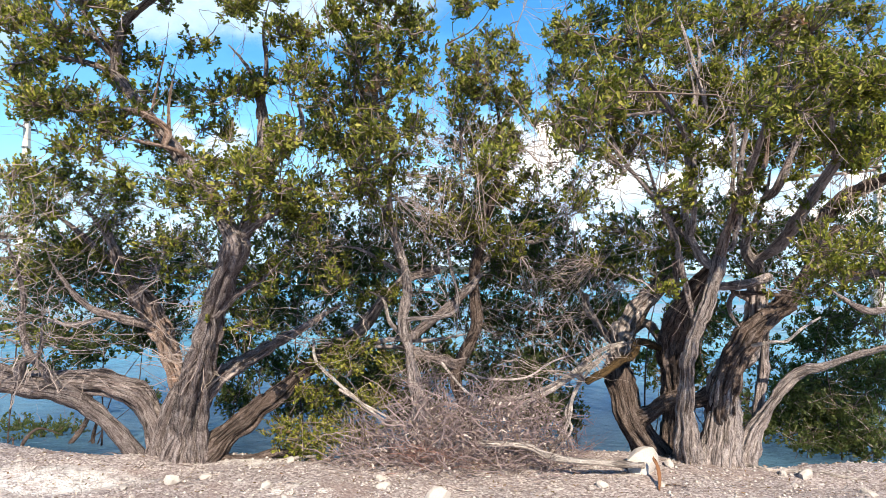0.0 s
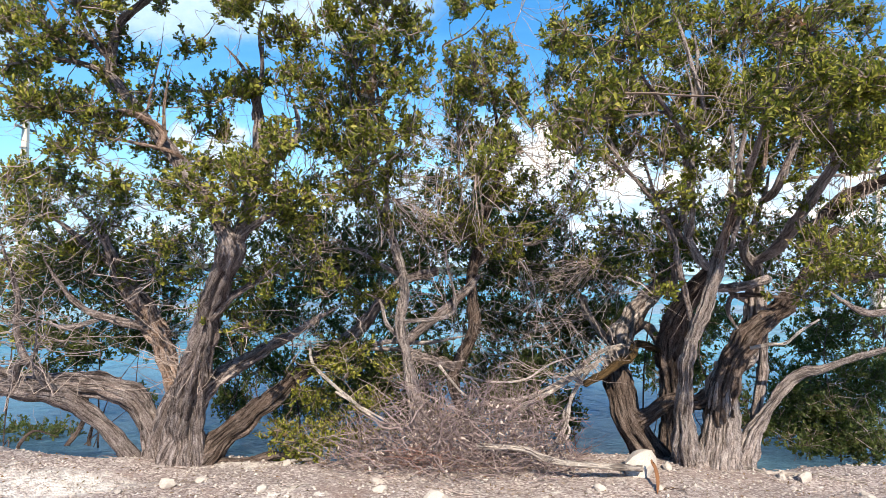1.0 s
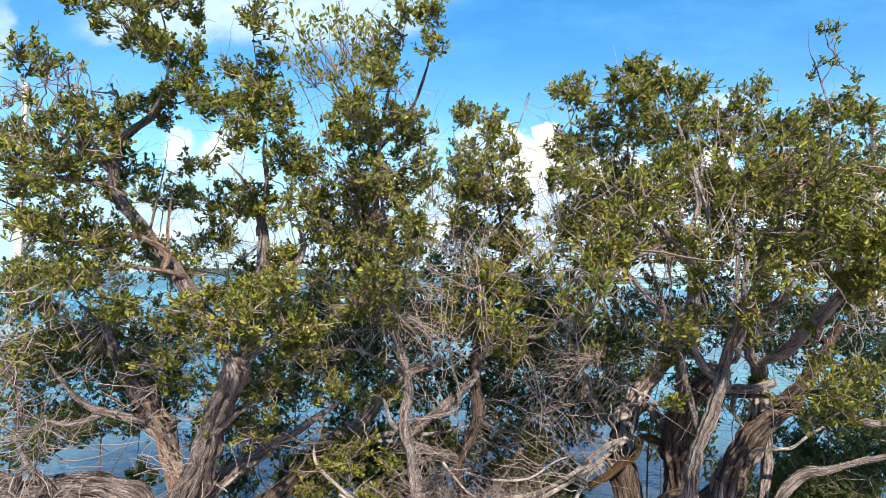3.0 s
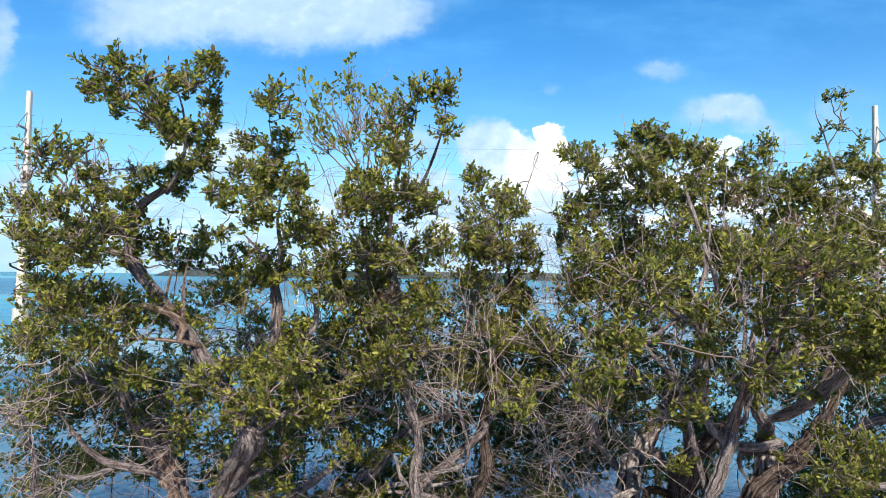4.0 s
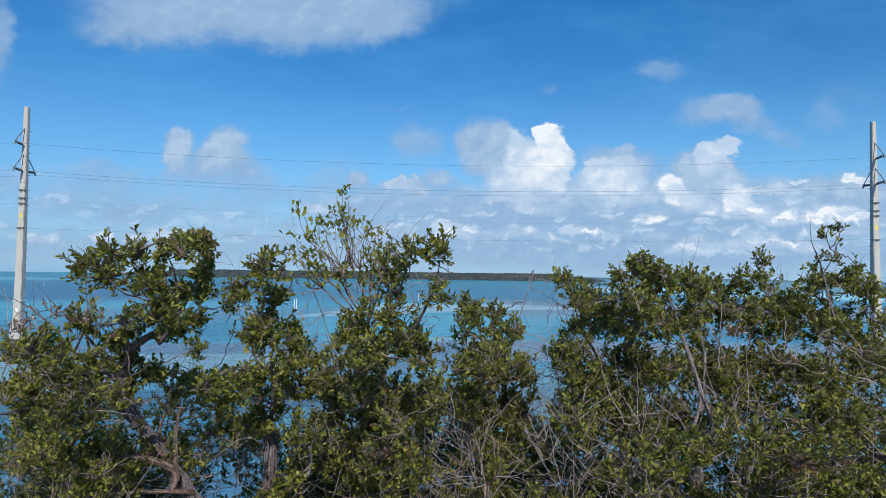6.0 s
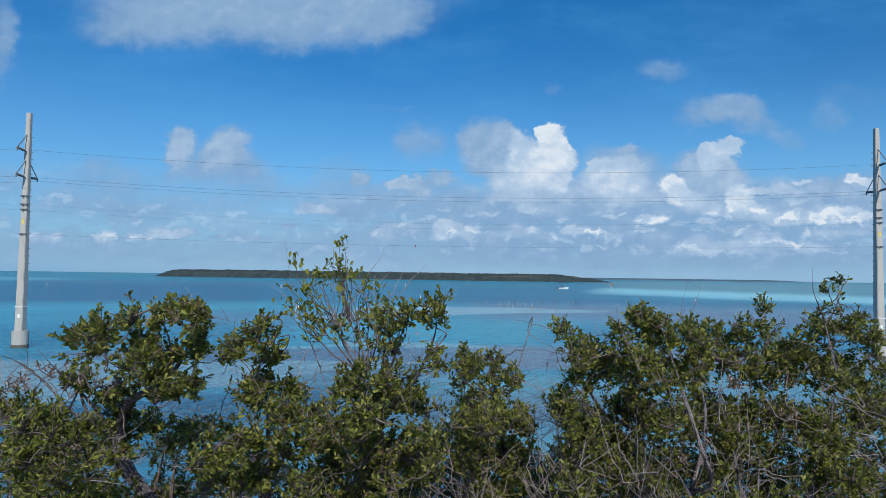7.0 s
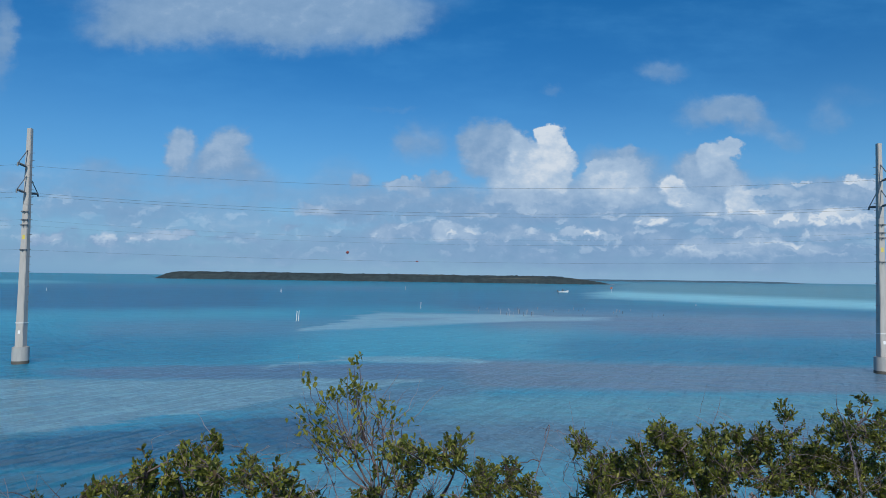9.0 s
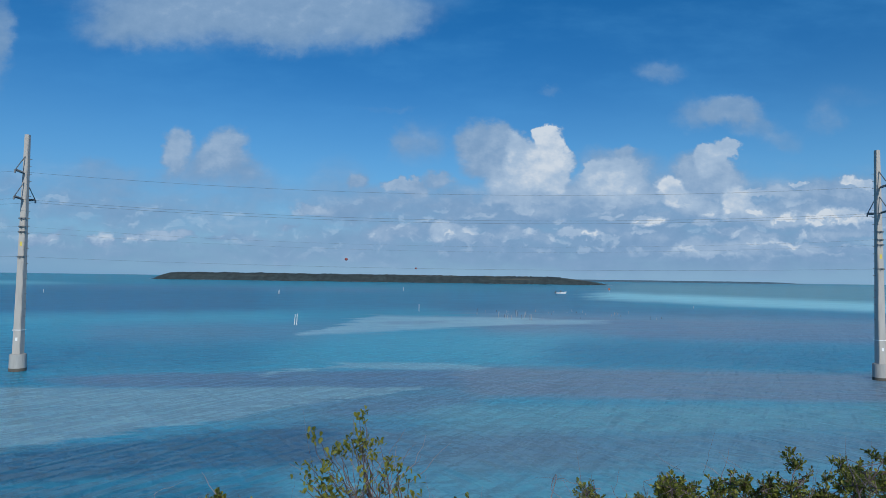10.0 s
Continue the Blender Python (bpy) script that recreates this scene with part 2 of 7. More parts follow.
    milk = n.math("MULTIPLY", n.step(z, 0.32, -0.03), 0.92)
    hazy = n.mix(milk, blue.outputs[0], n.mix(n.step(z, 0.02, 0.16), n.mix(wide, (1.75, 3.95, 7.0), (2.45, 4.65, 7.5)), n.mix(wide, (1.10, 3.85, 8.0), (1.50, 4.6, 8.7))))
    veil = n.noise(n.vec("MULTIPLY", uv, (1.2, 3.5, 1.0)), 3.0, 6.0, 0.6)
    hazy = n.mix(n.math("MULTIPLY", n.step(veil, 0.40, 0.75, 0.25, 1.0), n.step(z, 0.0, 0.40, 0.0, 0.20)), hazy, (1.7, 5.4, 10.2))
    all_sky = n.mix(n.step(cover, 0.03, 0.97), hazy, white)
    back = n.add("ShaderNodeBackground")
    n.link(all_sky, back.inputs["Color"])
    back.inputs["Strength"].default_value = SKY_STRENGTH
    out = n.add("ShaderNodeOutputWorld")
    n.link(back.outputs[0], out.inputs["Surface"])


SKY_STRENGTH, SKY_SATURATION, CLOUD_LIGHT = 0.100, 1.42, 9.0
build_sky()

sun = new("sun", bpy.data.lights.new("sun", "SUN"))
sun.data.energy, sun.data.angle, sun.data.color = 4.2, radians(0.53), (1.0, 0.955, 0.88)
away = Vector((math.sin(radians(SUN_SIDE)), math.cos(radians(SUN_SIDE)), -math.tan(radians(SUN_HEIGHT))))
sun.matrix_world = Matrix.Translation((0, -20, 30)) @ away.to_track_quat("-Z", "Y").to_matrix().to_4x4()

# ---- materials ----


def material(name):
    m = bpy.data.materials.new(name)
    m.use_nodes = True
    return m, Nodes(m.node_tree)


def finish(m, n, colour, rough=0.8, normal=None, metal=0.0, specular=0.5):
    shader = n.add("ShaderNodeBsdfPrincipled")
    for key, value in (("Base Color", colour), ("Roughness", rough), ("Metallic", metal), ("Specular IOR Level", specular)):
        n.put(shader.inputs[key], (*value, 1.0) if isinstance(value, tuple) and len(value) == 3 else value)
    if normal is not None:
        n.link(normal, shader.inputs["Normal"])
    out = n.add("ShaderNodeOutputMaterial")
    n.link(shader.outputs[0], out.inputs["Surface"])
    return m


def bark(name, dark, mid, pale):
    m, n = material(name)
    uv = n.add("ShaderNodeUVMap").outputs[0]
    place = n.add("ShaderNodeTexCoord").outputs["Object"]
    strips = n.noise(n.vec("MULTIPLY", uv, (4.6, 1.5, 1.0)), 4.5, 9.0, 0.74, distort=1.0)
    crack = n.noise(n.vec("MULTIPLY", uv, (5.5, 0.9, 1.0)), 5.0, 6.0, 0.66, distort=0.9)
    grain = n.noise(place, 70.0, 5.0, 0.65)
    blotch = n.noise(n.vec("MULTIPLY", place, (1.0, 1.0, 0.6)), 6.0, 6.0, 0.68)
    value = n.math("ADD", n.math("MULTIPLY", strips, 0.62), n.math("MULTIPLY", grain, 0.38))
    colour = n.ramp(value, (0.32, dark), (0.46, mid), (0.64, pale))
    colour = n.mix(n.step(blotch, 0.46, 0.64, 0.0, 0.70), colour, n.mix(n.step(grain, 0.35, 0.65), mid, pale))
    colour = n.mix(n.step(n.noise(place, 9.0, 4.0, 0.6), 0.55, 0.70, 0.0, 0.5), colour, tuple(0.75 * c for c in mid))
    colour = n.mix(n.step(crack, 0.45, 0.37, 0.0, 0.75), colour, tuple(0.7 * c for c in dark))
    # Clefts: hollows whose shade is painted as dark streaks in the colour.
    cleft = n.noise(n.vec("MULTIPLY", uv, (3.2, 0.6, 1.0)), 4.0, 6.0, 0.62, distort=0.6)
    colour = n.mix(n.step(cleft, 0.54, 0.62, 0.0, 0.85), colour, dark)
    worn = n.noise(n.vec("MULTIPLY", uv, (2.0, 1.2, 1.0)), 3.5, 6.0, 0.68, distort=0.6)
    colour = n.mix(n.step(worn, 0.54, 0.66, 0.0, 0.60), colour, tuple(1.12 * c for c in pale))
    strips = n.math("SUBTRACT", strips, n.step(cleft, 0.52, 0.66, 0.0, 0.9))
    height = n.math("ADD", n.math("ADD", strips, n.step(crack, 0.36, 0.50, 0.0, 0.8)), n.math("MULTIPLY", grain, 0.35))
    return finish(m, n, colour, 0.9, n.bump(height, 0.9, 0.04), specular=0.2)


def twig_wood(name, dark, pale):
    m, n = material(name)
    place = n.add("ShaderNodeTexCoord").outputs["Object"]
    shade = n.add("ShaderNodeNewGeometry").outputs["Random Per Island"]
    colour = n.mix(shade, dark, pale)
    colour = n.mix(n.step(n.noise(place, 25.0, 3.0), 0.45, 0.7, 0.0, 0.6), colour, pale)
    return finish(m, n, colour, 0.85, n.bump(n.noise(place, 90.0, 3.0), 0.4, 0.004), specular=0.25)


def leaf_green(name, *stops):
    m, n = material(name)
    place = n.add("ShaderNodeTexCoord").outputs["Object"]
    shade = n.add("ShaderNodeNewGeometry").outputs["Random Per Island"]
    patch = n.noise(place, 2.2, 3.0, 0.6)
    value = n.math("ADD", n.math("MULTIPLY", shade, 0.76), n.math("MULTIPLY", patch, 0.30))
    colour = n.ramp(value, *stops)
    front = n.add("ShaderNodeBsdfPrincipled")
    n.link(colour, front.inputs["Base Color"])
    n.put(front.inputs["Roughness"], n.step(shade, 0.0, 1.0, 0.28, 0.50))
    front.inputs["Specular IOR Level"].default_value = 0.24
    n.link(n.bump(n.noise(place, 130.0, 2.0), 0.25, 0.003), front.inputs["Normal"])
    glow = n.add("ShaderNodeBsdfTranslucent")
    n.link(n.mix(0.50, colour, (0.220, 0.270, 0.034)), glow.inputs["Color"])
    both = n.add("ShaderNodeMixShader")
    both.inputs[0].default_value = 0.47
    n.link(front.outputs[0], both.inputs[1])
    n.link(glow.outputs[0], both.inputs[2])
    out = n.add("ShaderNodeOutputMaterial")
    n.link(both.outputs[0], out.inputs["Surface"])
    return m


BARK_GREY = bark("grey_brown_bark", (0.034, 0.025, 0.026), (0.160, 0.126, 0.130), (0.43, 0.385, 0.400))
# Dark red-brown bark, coloured darker still to stand in for crown shade.
BARK_DARK_SHADED = bark("dark_red_brown_shaded_bark", (0.017, 0.011, 0.010), (0.078, 0.054, 0.049), (0.22, 0.178, 0.172))
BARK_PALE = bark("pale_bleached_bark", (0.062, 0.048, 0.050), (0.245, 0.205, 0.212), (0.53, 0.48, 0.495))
BARK_RED = bark("red_brown_peeling_bark", (0.055, 0.030, 0.024), (0.23, 0.150, 0.125), (0.43, 0.35, 0.325))
BARK_ROT = bark("rotten_orange_brown_wood", (0.016, 0.010, 0.006), (0.062, 0.038, 0.018), (0.14, 0.088, 0.044))
DRIFTWOOD = bark("bleached_driftwood", (0.15, 0.122, 0.118), (0.40, 0.352, 0.345), (0.62, 0.575, 0.57))
TWIG = twig_wood("grey_twig", (0.055, 0.041, 0.036), (0.19, 0.150, 0.138))
DEAD_TWIG = twig_wood("dead_twig", (0.105, 0.078, 0.076), (0.38, 0.318, 0.31))
HEAP_TWIG = twig_wood("mauve_dead_twig", (0.055, 0.038, 0.043), (0.31, 0.245, 0.262))
RED_TWIG = twig_wood("red_brown_dead_twig", (0.085, 0.034, 0.030), (0.30, 0.165, 0.145))
LEAF = leaf_green("olive_leaf", (0.15, (0.150, 0.095, 0.055)), (0.25, (0.030, 0.044, 0.014)), (0.44, (0.093, 0.112, 0.022)), (0.68, (0.195, 0.210, 0.036)), (0.90, (0.40, 0.38, 0.10)))
# Mangrove green darkened in colour to stand in for shade behind the trees.
LEAF_SHADE = leaf_green("shaded_mangrove_leaf", (0.15, (0.070, 0.050, 0.034)), (0.24, (0.017, 0.029, 0.015)), (0.48, (0.039, 0.060, 0.025)), (0.75, (0.070, 0.095, 0.036)), (0.95, (0.130, 0.145, 0.056)))
LEAF_BIG = leaf_green("young_yellow_green_leaf", (0.12, (0.050, 0.060, 0.013)), (0.45, (0.160, 0.170, 0.026)), (0.72, (0.29, 0.285, 0.05)), (0.95, (0.42, 0.39, 0.11)))
LEAF_BROWN = leaf_green("withered_brown_leaf", (0.2, (0.085, 0.042, 0.028)), (0.48, (0.20, 0.095, 0.066)), (0.66, (0.34, 0.25, 0.24)), (0.90, (0.58, 0.51, 0.52)))
LEAF_PALE = leaf_green("withered_pale_leaf", (0.2, (0.16, 0.10, 0.09)), (0.45, (0.33, 0.25, 0.25)), (0.68, (0.50, 0.42, 0.43)), (0.9, (0.66, 0.60, 0.61)))


def sand_material():
    m, n = material("pale_coral_gravel")
    place = n.add("ShaderNodeTexCoord").outputs["Object"]
    broad = n.noise(place, 1.3, 5.0, 0.6)
    fine = n.noise(place, 42.0, 6.0, 0.7)
    cell = n.add("ShaderNodeTexVoronoi")
    n.link(place, cell.inputs["Vector"])
    cell.inputs["Scale"].default_value = 55.0
    tint = n.add("ShaderNodeSeparateXYZ")
    n.link(cell.outputs["Color"], tint.inputs[0])
    value = n.math("ADD", n.math("MULTIPLY", fine, 0.5), n.math("MULTIPLY", tint.outputs[0], 0.5))
    colour = n.ramp(value, (0.15, (0.115, 0.086, 0.087)), (0.45, (0.26, 0.217, 0.222)), (0.70, (0.43, 0.382, 0.388)), (0.92, (0.76, 0.72, 0.72)))
    colour = n.mix(n.step(broad, 0.50, 0.72, 0.0, 0.75), colour, (0.225, 0.165, 0.158))
    colour = n.mix(n.step(n.noise(place, 1.9, 6.0, 0.7), 0.56, 0.66, 0.0, 0.75), colour, n.mix(fine, (0.50, 0.46, 0.45), (0.86, 0.83, 0.82)))
    spread = n.vec("MULTIPLY_ADD", n.vec("SUBTRACT", n.noise(place, 4.0, 6.0, 0.7, "Color"), (0.5, 0.5, 0.5)), (0.9, 0.5, 0.0), place)
    pale_patch = n.vec("LENGTH", n.vec("MULTIPLY_ADD", spread, (1 / 0.85, 1 / 0.36, 0.0), (3.0 / 0.85, -5.38 / 0.36, 0.0)))
    colour = n.mix(n.math("MULTIPLY", n.step(pale_patch, 1.3, 0.55), n.step(n.noise(place, 9.0, 5.0, 0.7), 0.38, 0.60, 0.15, 0.85)), colour, n.mix(fine, (0.52, 0.50, 0.51), (0.86, 0.85, 0.87)))
    height = n.math("SUBTRACT", fine, n.math("MULTIPLY", cell.outputs["Distance"], 0.8))
    return finish(m, n, colour, 0.95, n.bump(height, 0.8, 0.02), specular=0.2)


def stone_material():
    m, n = material("bleached_limestone")
    place = n.add("ShaderNodeTexCoord").outputs["Object"]
    pick = n.add("ShaderNodeObjectInfo").outputs["Random"]
    fine = n.noise(place, 30.0, 5.0, 0.65)
    colour = n.ramp(fine, (0.3, (0.24, 0.212, 0.207)), (0.55, (0.42, 0.39, 0.385)), (0.75, (0.61, 0.59, 0.59)))
    colour = n.mix(n.math("MULTIPLY", pick, 0.35), colour, (0.42, 0.38, 0.37))
    return finish(m, n, colour, 0.92, n.bump(fine, 0.6, 0.01), specular=0.2)


def concrete(name, base):
    m, n = material(name)
    place = n.add("ShaderNodeTexCoord").outputs["Object"]
    stain = n.noise(n.vec("MULTIPLY", place, (2.0, 2.0, 0.35)), 2.0, 5.0, 0.6)
    grain = n.noise(place, 18.0, 5.0, 0.65)
    colour = n.mix(n.step(stain, 0.4, 0.75, 0.0, 0.5), base, tuple(c * 0.66 for c in base))
    colour = n.mix(n.math("MULTIPLY", grain, 0.35), colour, tuple(c * 0.75 for c in base))
    return finish(m, n, colour, 0.9, n.bump(grain, 0.35, 0.01), specular=0.25)


def plain(name, colour, rough=0.6, metal=0.0):
    m, n = material(name)
    place = n.add("ShaderNodeTexCoord").outputs["Object"]
    grain = n.noise(place, 12.0, 4.0, 0.6)
    return finish(m, n, n.mix(n.math("MULTIPLY", grain, 0.4), colour, tuple(c * 0.7 for c in colour)), rough, n.bump(grain, 0.15, 0.005), metal)


# patches of the shallows, between two lines: sideways per unit ahead, from and to; 100 over the distance of the far edge and of the
# near edge at both ends; colour, strength, softness of the edges and of the ends
SHALLOWS = []


def shallow(*row):
    SHALLOWS.append(row)


shallow((-0.749, -0.589), (0.215, 0.222), (0.310, 0.290), (0.15, 0.42, 0.48), 0.70, 0.50, 0.054)
shallow((-0.660, -0.072), (0.305, 0.248), (0.468, 0.384), (0.092, 0.142, 0.222), 0.55, 0.50, 0.054)
shallow((-0.748, 0.329), (0.460, 0.203), (1.056, 0.652), (0.005, 0.104, 0.205), 0.80, 0.35, 0.107)
shallow((-0.749, -0.268), (0.310, 0.276), (1.083, 0.873), (0.002, 0.085, 0.185), 0.95, 0.30, 0.107)
shallow((-0.746, -0.232), (1.029, 0.866), (1.312, 1.082), (0.05, 0.26, 0.36), 0.55, 0.50, 0.054)
shallow((-0.559, -0.125), (1.233, 1.087), (1.718, 1.546), (0.092, 0.142, 0.222), 0.55, 0.40, 0.054)
shallow((-0.743, -0.266), (1.703, 1.549), (2.481, 2.221), (0.012, 0.126, 0.23), 0.70, 0.35, 0.089)
shallow((-0.740, -0.546), (2.481, 2.494), (2.828, 2.788), (0.012, 0.126, 0.23), 0.50, 0.40, 0.054)
shallow((0.266, 0.767), (0.080, 0.014), (0.325, 0.559), (0.09, 0.21, 0.25), 0.85, 0.30, 0.054)
shallow((0.249, 0.766), (0.288, 0.491), (0.465, 0.722), (0.2, 0.44, 0.51), 1.00, 0.35, 0.036)
shallow((-0.001, 0.766), (0.572, 0.709), (0.817, 0.926), (0.005, 0.104, 0.205), 0.80, 0.35, 0.054)
shallow((0.044, 0.765), (0.807, 0.899), (1.376, 1.494), (0.092, 0.142, 0.222), 0.90, 0.25, 0.045)
shallow((-0.195, 0.249), (1.345, 1.251), (2.072, 2.087), (0.05, 0.26, 0.36), 0.85, 0.30, 0.080)
shallow((0.160, 0.764), (1.432, 1.467), (2.105, 2.141), (0.012, 0.126, 0.23), 0.75, 0.35, 0.071)
shallow((-0.217, -0.103), (1.377, 0.947), (1.444, 1.325), (0.19, 0.322, 0.392), 0.95, 0.20, 0.013)
shallow((-0.107, 0.142), (0.934, 0.936), (1.326, 1.071), (0.19, 0.322, 0.392), 0.95, 0.15, 0.016)
shallow((-0.080, 0.009), (1.064, 1.032), (1.145, 1.099), (0.092, 0.142, 0.222), 0.45, 0.40, 0.018)
shallow((0.004, 0.249), (0.992, 0.967), (1.154, 1.049), (0.19, 0.322, 0.392), 0.85, 0.30, 0.022)
shallow((-0.590, 0.059), (2.449, 2.153), (2.717, 2.689), (0.092, 0.142, 0.222), 0.92, 0.20, 0.054)
shallow((0.036, 0.763), (2.104, 2.168), (2.827, 2.864), (0.135, 0.175, 0.235), 0.92, 0.14, 0.027)
shallow((-0.277, -0.158), (2.331, 2.105), (2.424, 2.185), (0.19, 0.322, 0.392), 0.70, 0.35, 0.013)
shallow((-0.172, 0.059), (2.067, 2.046), (2.175, 2.207), (0.19, 0.322, 0.392), 0.80, 0.30, 0.018)
shallow((-0.395, 0.072), (2.783, 2.660), (3.529, 3.393), (0.105, 0.195, 0.255), 0.75, 0.30, 0.063)
shallow((-0.739, -0.391), (2.788, 2.702), (4.366, 3.567), (0.156, 0.264, 0.324), 1.00, 0.05, 0.003)
shallow((-0.400, -0.029), (2.704, 2.614), (3.583, 2.667), (0.156, 0.264, 0.324), 1.00, 0.06, 0.004)
shallow((-0.192, 0.037), (3.035, 2.694), (3.354, 3.174), (0.092, 0.142, 0.222), 0.55, 0.30, 0.045)
shallow((-0.261, 0.232), (3.475, 3.613), (4.533, 4.512), (0.085, 0.15, 0.215), 0.85, 0.20, 0.054)
shallow((-0.733, -0.156), (4.366, 3.427), (5.101, 4.432), (0.032, 0.084, 0.15), 0.85, 0.15, 0.054)
shallow((-0.730, -0.223), (5.023, 4.789), (5.989, 5.888), (0.025, 0.112, 0.178), 0.70, 0.40, 0.071)
shallow((-0.007, 0.762), (3.050, 2.864), (3.768, 3.504), (0.105, 0.245, 0.305), 0.95, 0.25, 0.054)
shallow((0.003, 0.761), (3.713, 3.478), (4.638, 4.352), (0.108, 0.182, 0.245), 0.80, 0.30, 0.071)
shallow((-0.241, 0.759), (4.608, 4.300), (5.892, 5.693), (0.105, 0.245, 0.305), 0.70, 0.35, 0.071)


def water_material():
    m, n = material("clear_turquoise_shallows")
    place = n.add("ShaderNodeNewGeometry").outputs["Position"]
    part = n.add("ShaderNodeSeparateXYZ")
    n.link(place, part.inputs[0])
    x, y, _ = part.outputs
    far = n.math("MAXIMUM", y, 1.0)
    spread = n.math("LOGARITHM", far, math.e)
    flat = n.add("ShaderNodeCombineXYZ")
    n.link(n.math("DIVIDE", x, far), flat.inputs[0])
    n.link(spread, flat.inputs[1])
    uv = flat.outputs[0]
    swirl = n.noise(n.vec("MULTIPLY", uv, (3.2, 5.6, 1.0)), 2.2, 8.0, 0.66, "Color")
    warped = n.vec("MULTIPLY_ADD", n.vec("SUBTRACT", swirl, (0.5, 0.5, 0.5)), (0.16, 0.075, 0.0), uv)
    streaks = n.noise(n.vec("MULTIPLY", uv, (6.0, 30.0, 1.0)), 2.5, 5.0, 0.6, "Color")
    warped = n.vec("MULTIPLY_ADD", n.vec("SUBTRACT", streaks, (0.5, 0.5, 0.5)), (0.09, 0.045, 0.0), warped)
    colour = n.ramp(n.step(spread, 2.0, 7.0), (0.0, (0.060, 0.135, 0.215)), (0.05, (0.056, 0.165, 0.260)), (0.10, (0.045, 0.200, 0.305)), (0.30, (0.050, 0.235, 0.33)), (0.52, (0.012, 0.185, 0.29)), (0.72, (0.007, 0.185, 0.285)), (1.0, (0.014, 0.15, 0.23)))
    patchy = n.step(n.noise(n.vec("MULTIPLY", uv, (5.0, 17.0, 1.0)), 2.2, 6.0, 0.65), 0.30, 0.62, 0.80, 1.0)
    split = n.add("ShaderNodeSeparateXYZ")
    n.link(warped, split.inputs[0])
    across = split.outputs[0]
    near = n.math("MULTIPLY", n.math("EXPONENT", n.math("MULTIPLY", split.outputs[1], -1.0)), 100.0)
    for (u0, u1), (t0, t1), (b0, b1), tint, strength, soft, end in SHALLOWS:
        k0, k1 = (t1 - t0) / (u1 - u0), (b1 - b0) / (u1 - u0)
        top = n.math("MULTIPLY_ADD", across, k0, t0 - k0 * u0)
        deep = n.math("MAXIMUM", n.math("MULTIPLY_ADD", across, k1 - k0, b0 - k1 * u0 - t0 + k0 * u0), 0.004)
        at = n.math("DIVIDE", n.math("SUBTRACT", near, top), deep)
        inside = n.math("MULTIPLY", n.step(at, -soft, soft), n.step(at, 1.0 + soft, 1.0 - soft))
        ends = n.math("MULTIPLY", n.step(across, u0 - end, u0 + end), n.step(across, u1 + end, u1 - end))
        mask = n.math("MULTIPLY", n.math("MULTIPLY", inside, ends), n.math("MULTIPLY", patchy, strength))
        colour = n.mix(mask, colour, tint)
    weed = n.noise(n.vec("MULTIPLY", uv, (24.0, 52.0, 1.0)), 2.0, 6.0, 0.65)
    colour = n.mix(n.step(weed, 0.46, 0.64, 0.0, 0.22), colour, n.vec("MULTIPLY", colour, (0.70, 0.66, 0.70)))
    mottle = n.noise(n.vec("MULTIPLY", uv, (9.0, 26.0, 1.0)), 2.0, 5.0, 0.6)
    colour = n.mix(n.step(mottle, 0.42, 0.66, 0.0, 0.28), colour, n.vec("MULTIPLY", colour, (0.55, 0.62, 0.72)))
    swells = []
    for angle, size in ((-59, 1.25), (53, 1.45), (-14, 1.0)):
        turned = n.add("ShaderNodeVectorRotate")
        n.link(place, turned.inputs["Vector"])
        turned.inputs["Angle"].default_value = radians(angle)
        swells.append(n.noise(n.vec("MULTIPLY", turned.outputs[0], (0.24, 1.15, 1.0)), size, 1.6, 0.4, distort=0.3))
    small = n.noise(n.vec("MULTIPLY", place, (1.0, 2.0, 1.0)), 6.0, 3.0, 0.6)
    height = n.math("ADD", n.math("ADD", swells[0], n.math("MULTIPLY", swells[1], 0.8)), n.math("ADD", n.math("MULTIPLY", swells[2], 0.5), n.math("MULTIPLY", small, n.step(spread, 2.30, 2.85, 0.16, 0.03))))
    height = n.math("MULTIPLY", height, n.step(spread, 2.8, 4.8, 1.0, 0.10))
    relief = n.bump(height, 1.0, 0.62)
    depths = n.add("ShaderNodeSubsurfaceScattering")
    depths.falloff = "BURLEY"
    depths.inputs["Scale"].default_value = 9.0
    depths.inputs["Radius"].default_value = (1.0, 1.0, 1.0)
    n.link(n.vec("MULTIPLY", colour, (1.60, 1.62, 1.53)), depths.inputs["Color"])
    n.link(n.bump(height, 1.0, 1.0), depths.inputs["Normal"])
    surface = n.add("ShaderNodeBsdfDiffuse")
    n.link(n.vec("MULTIPLY", colour, (1.60, 1.62, 1.53)), surface.inputs["Color"])
    n.link(n.bump(height, 1.0, 1.3), surface.inputs["Normal"])
    deep = n.add("ShaderNodeMixShader")
    deep.inputs[0].default_value = 0.06
    n.link(depths.outputs[0], deep.inputs[1])
    n.link(surface.outputs[0], deep.inputs[2])
    sheen = n.add("ShaderNodeBsdfGlossy")
    sheen.inputs["Roughness"].default_value = 0.12
    n.link(relief, sheen.inputs["Normal"])
    grazing = n.add("ShaderNodeFresnel")
    grazing.inputs["IOR"].default_value = 1.33
    n.link(relief, grazing.inputs["Normal"])
    veil = n.add("ShaderNodeBsdfGlossy")
    veil.inputs["Roughness"].default_value = 0.7
    n.link(n.vec("MULTIPLY", colour, (2.0, 2.25, 1.9)), veil.inputs["Color"])
    n.link(n.bump(height, 0.9, 0.5), veil.inputs["Normal"])
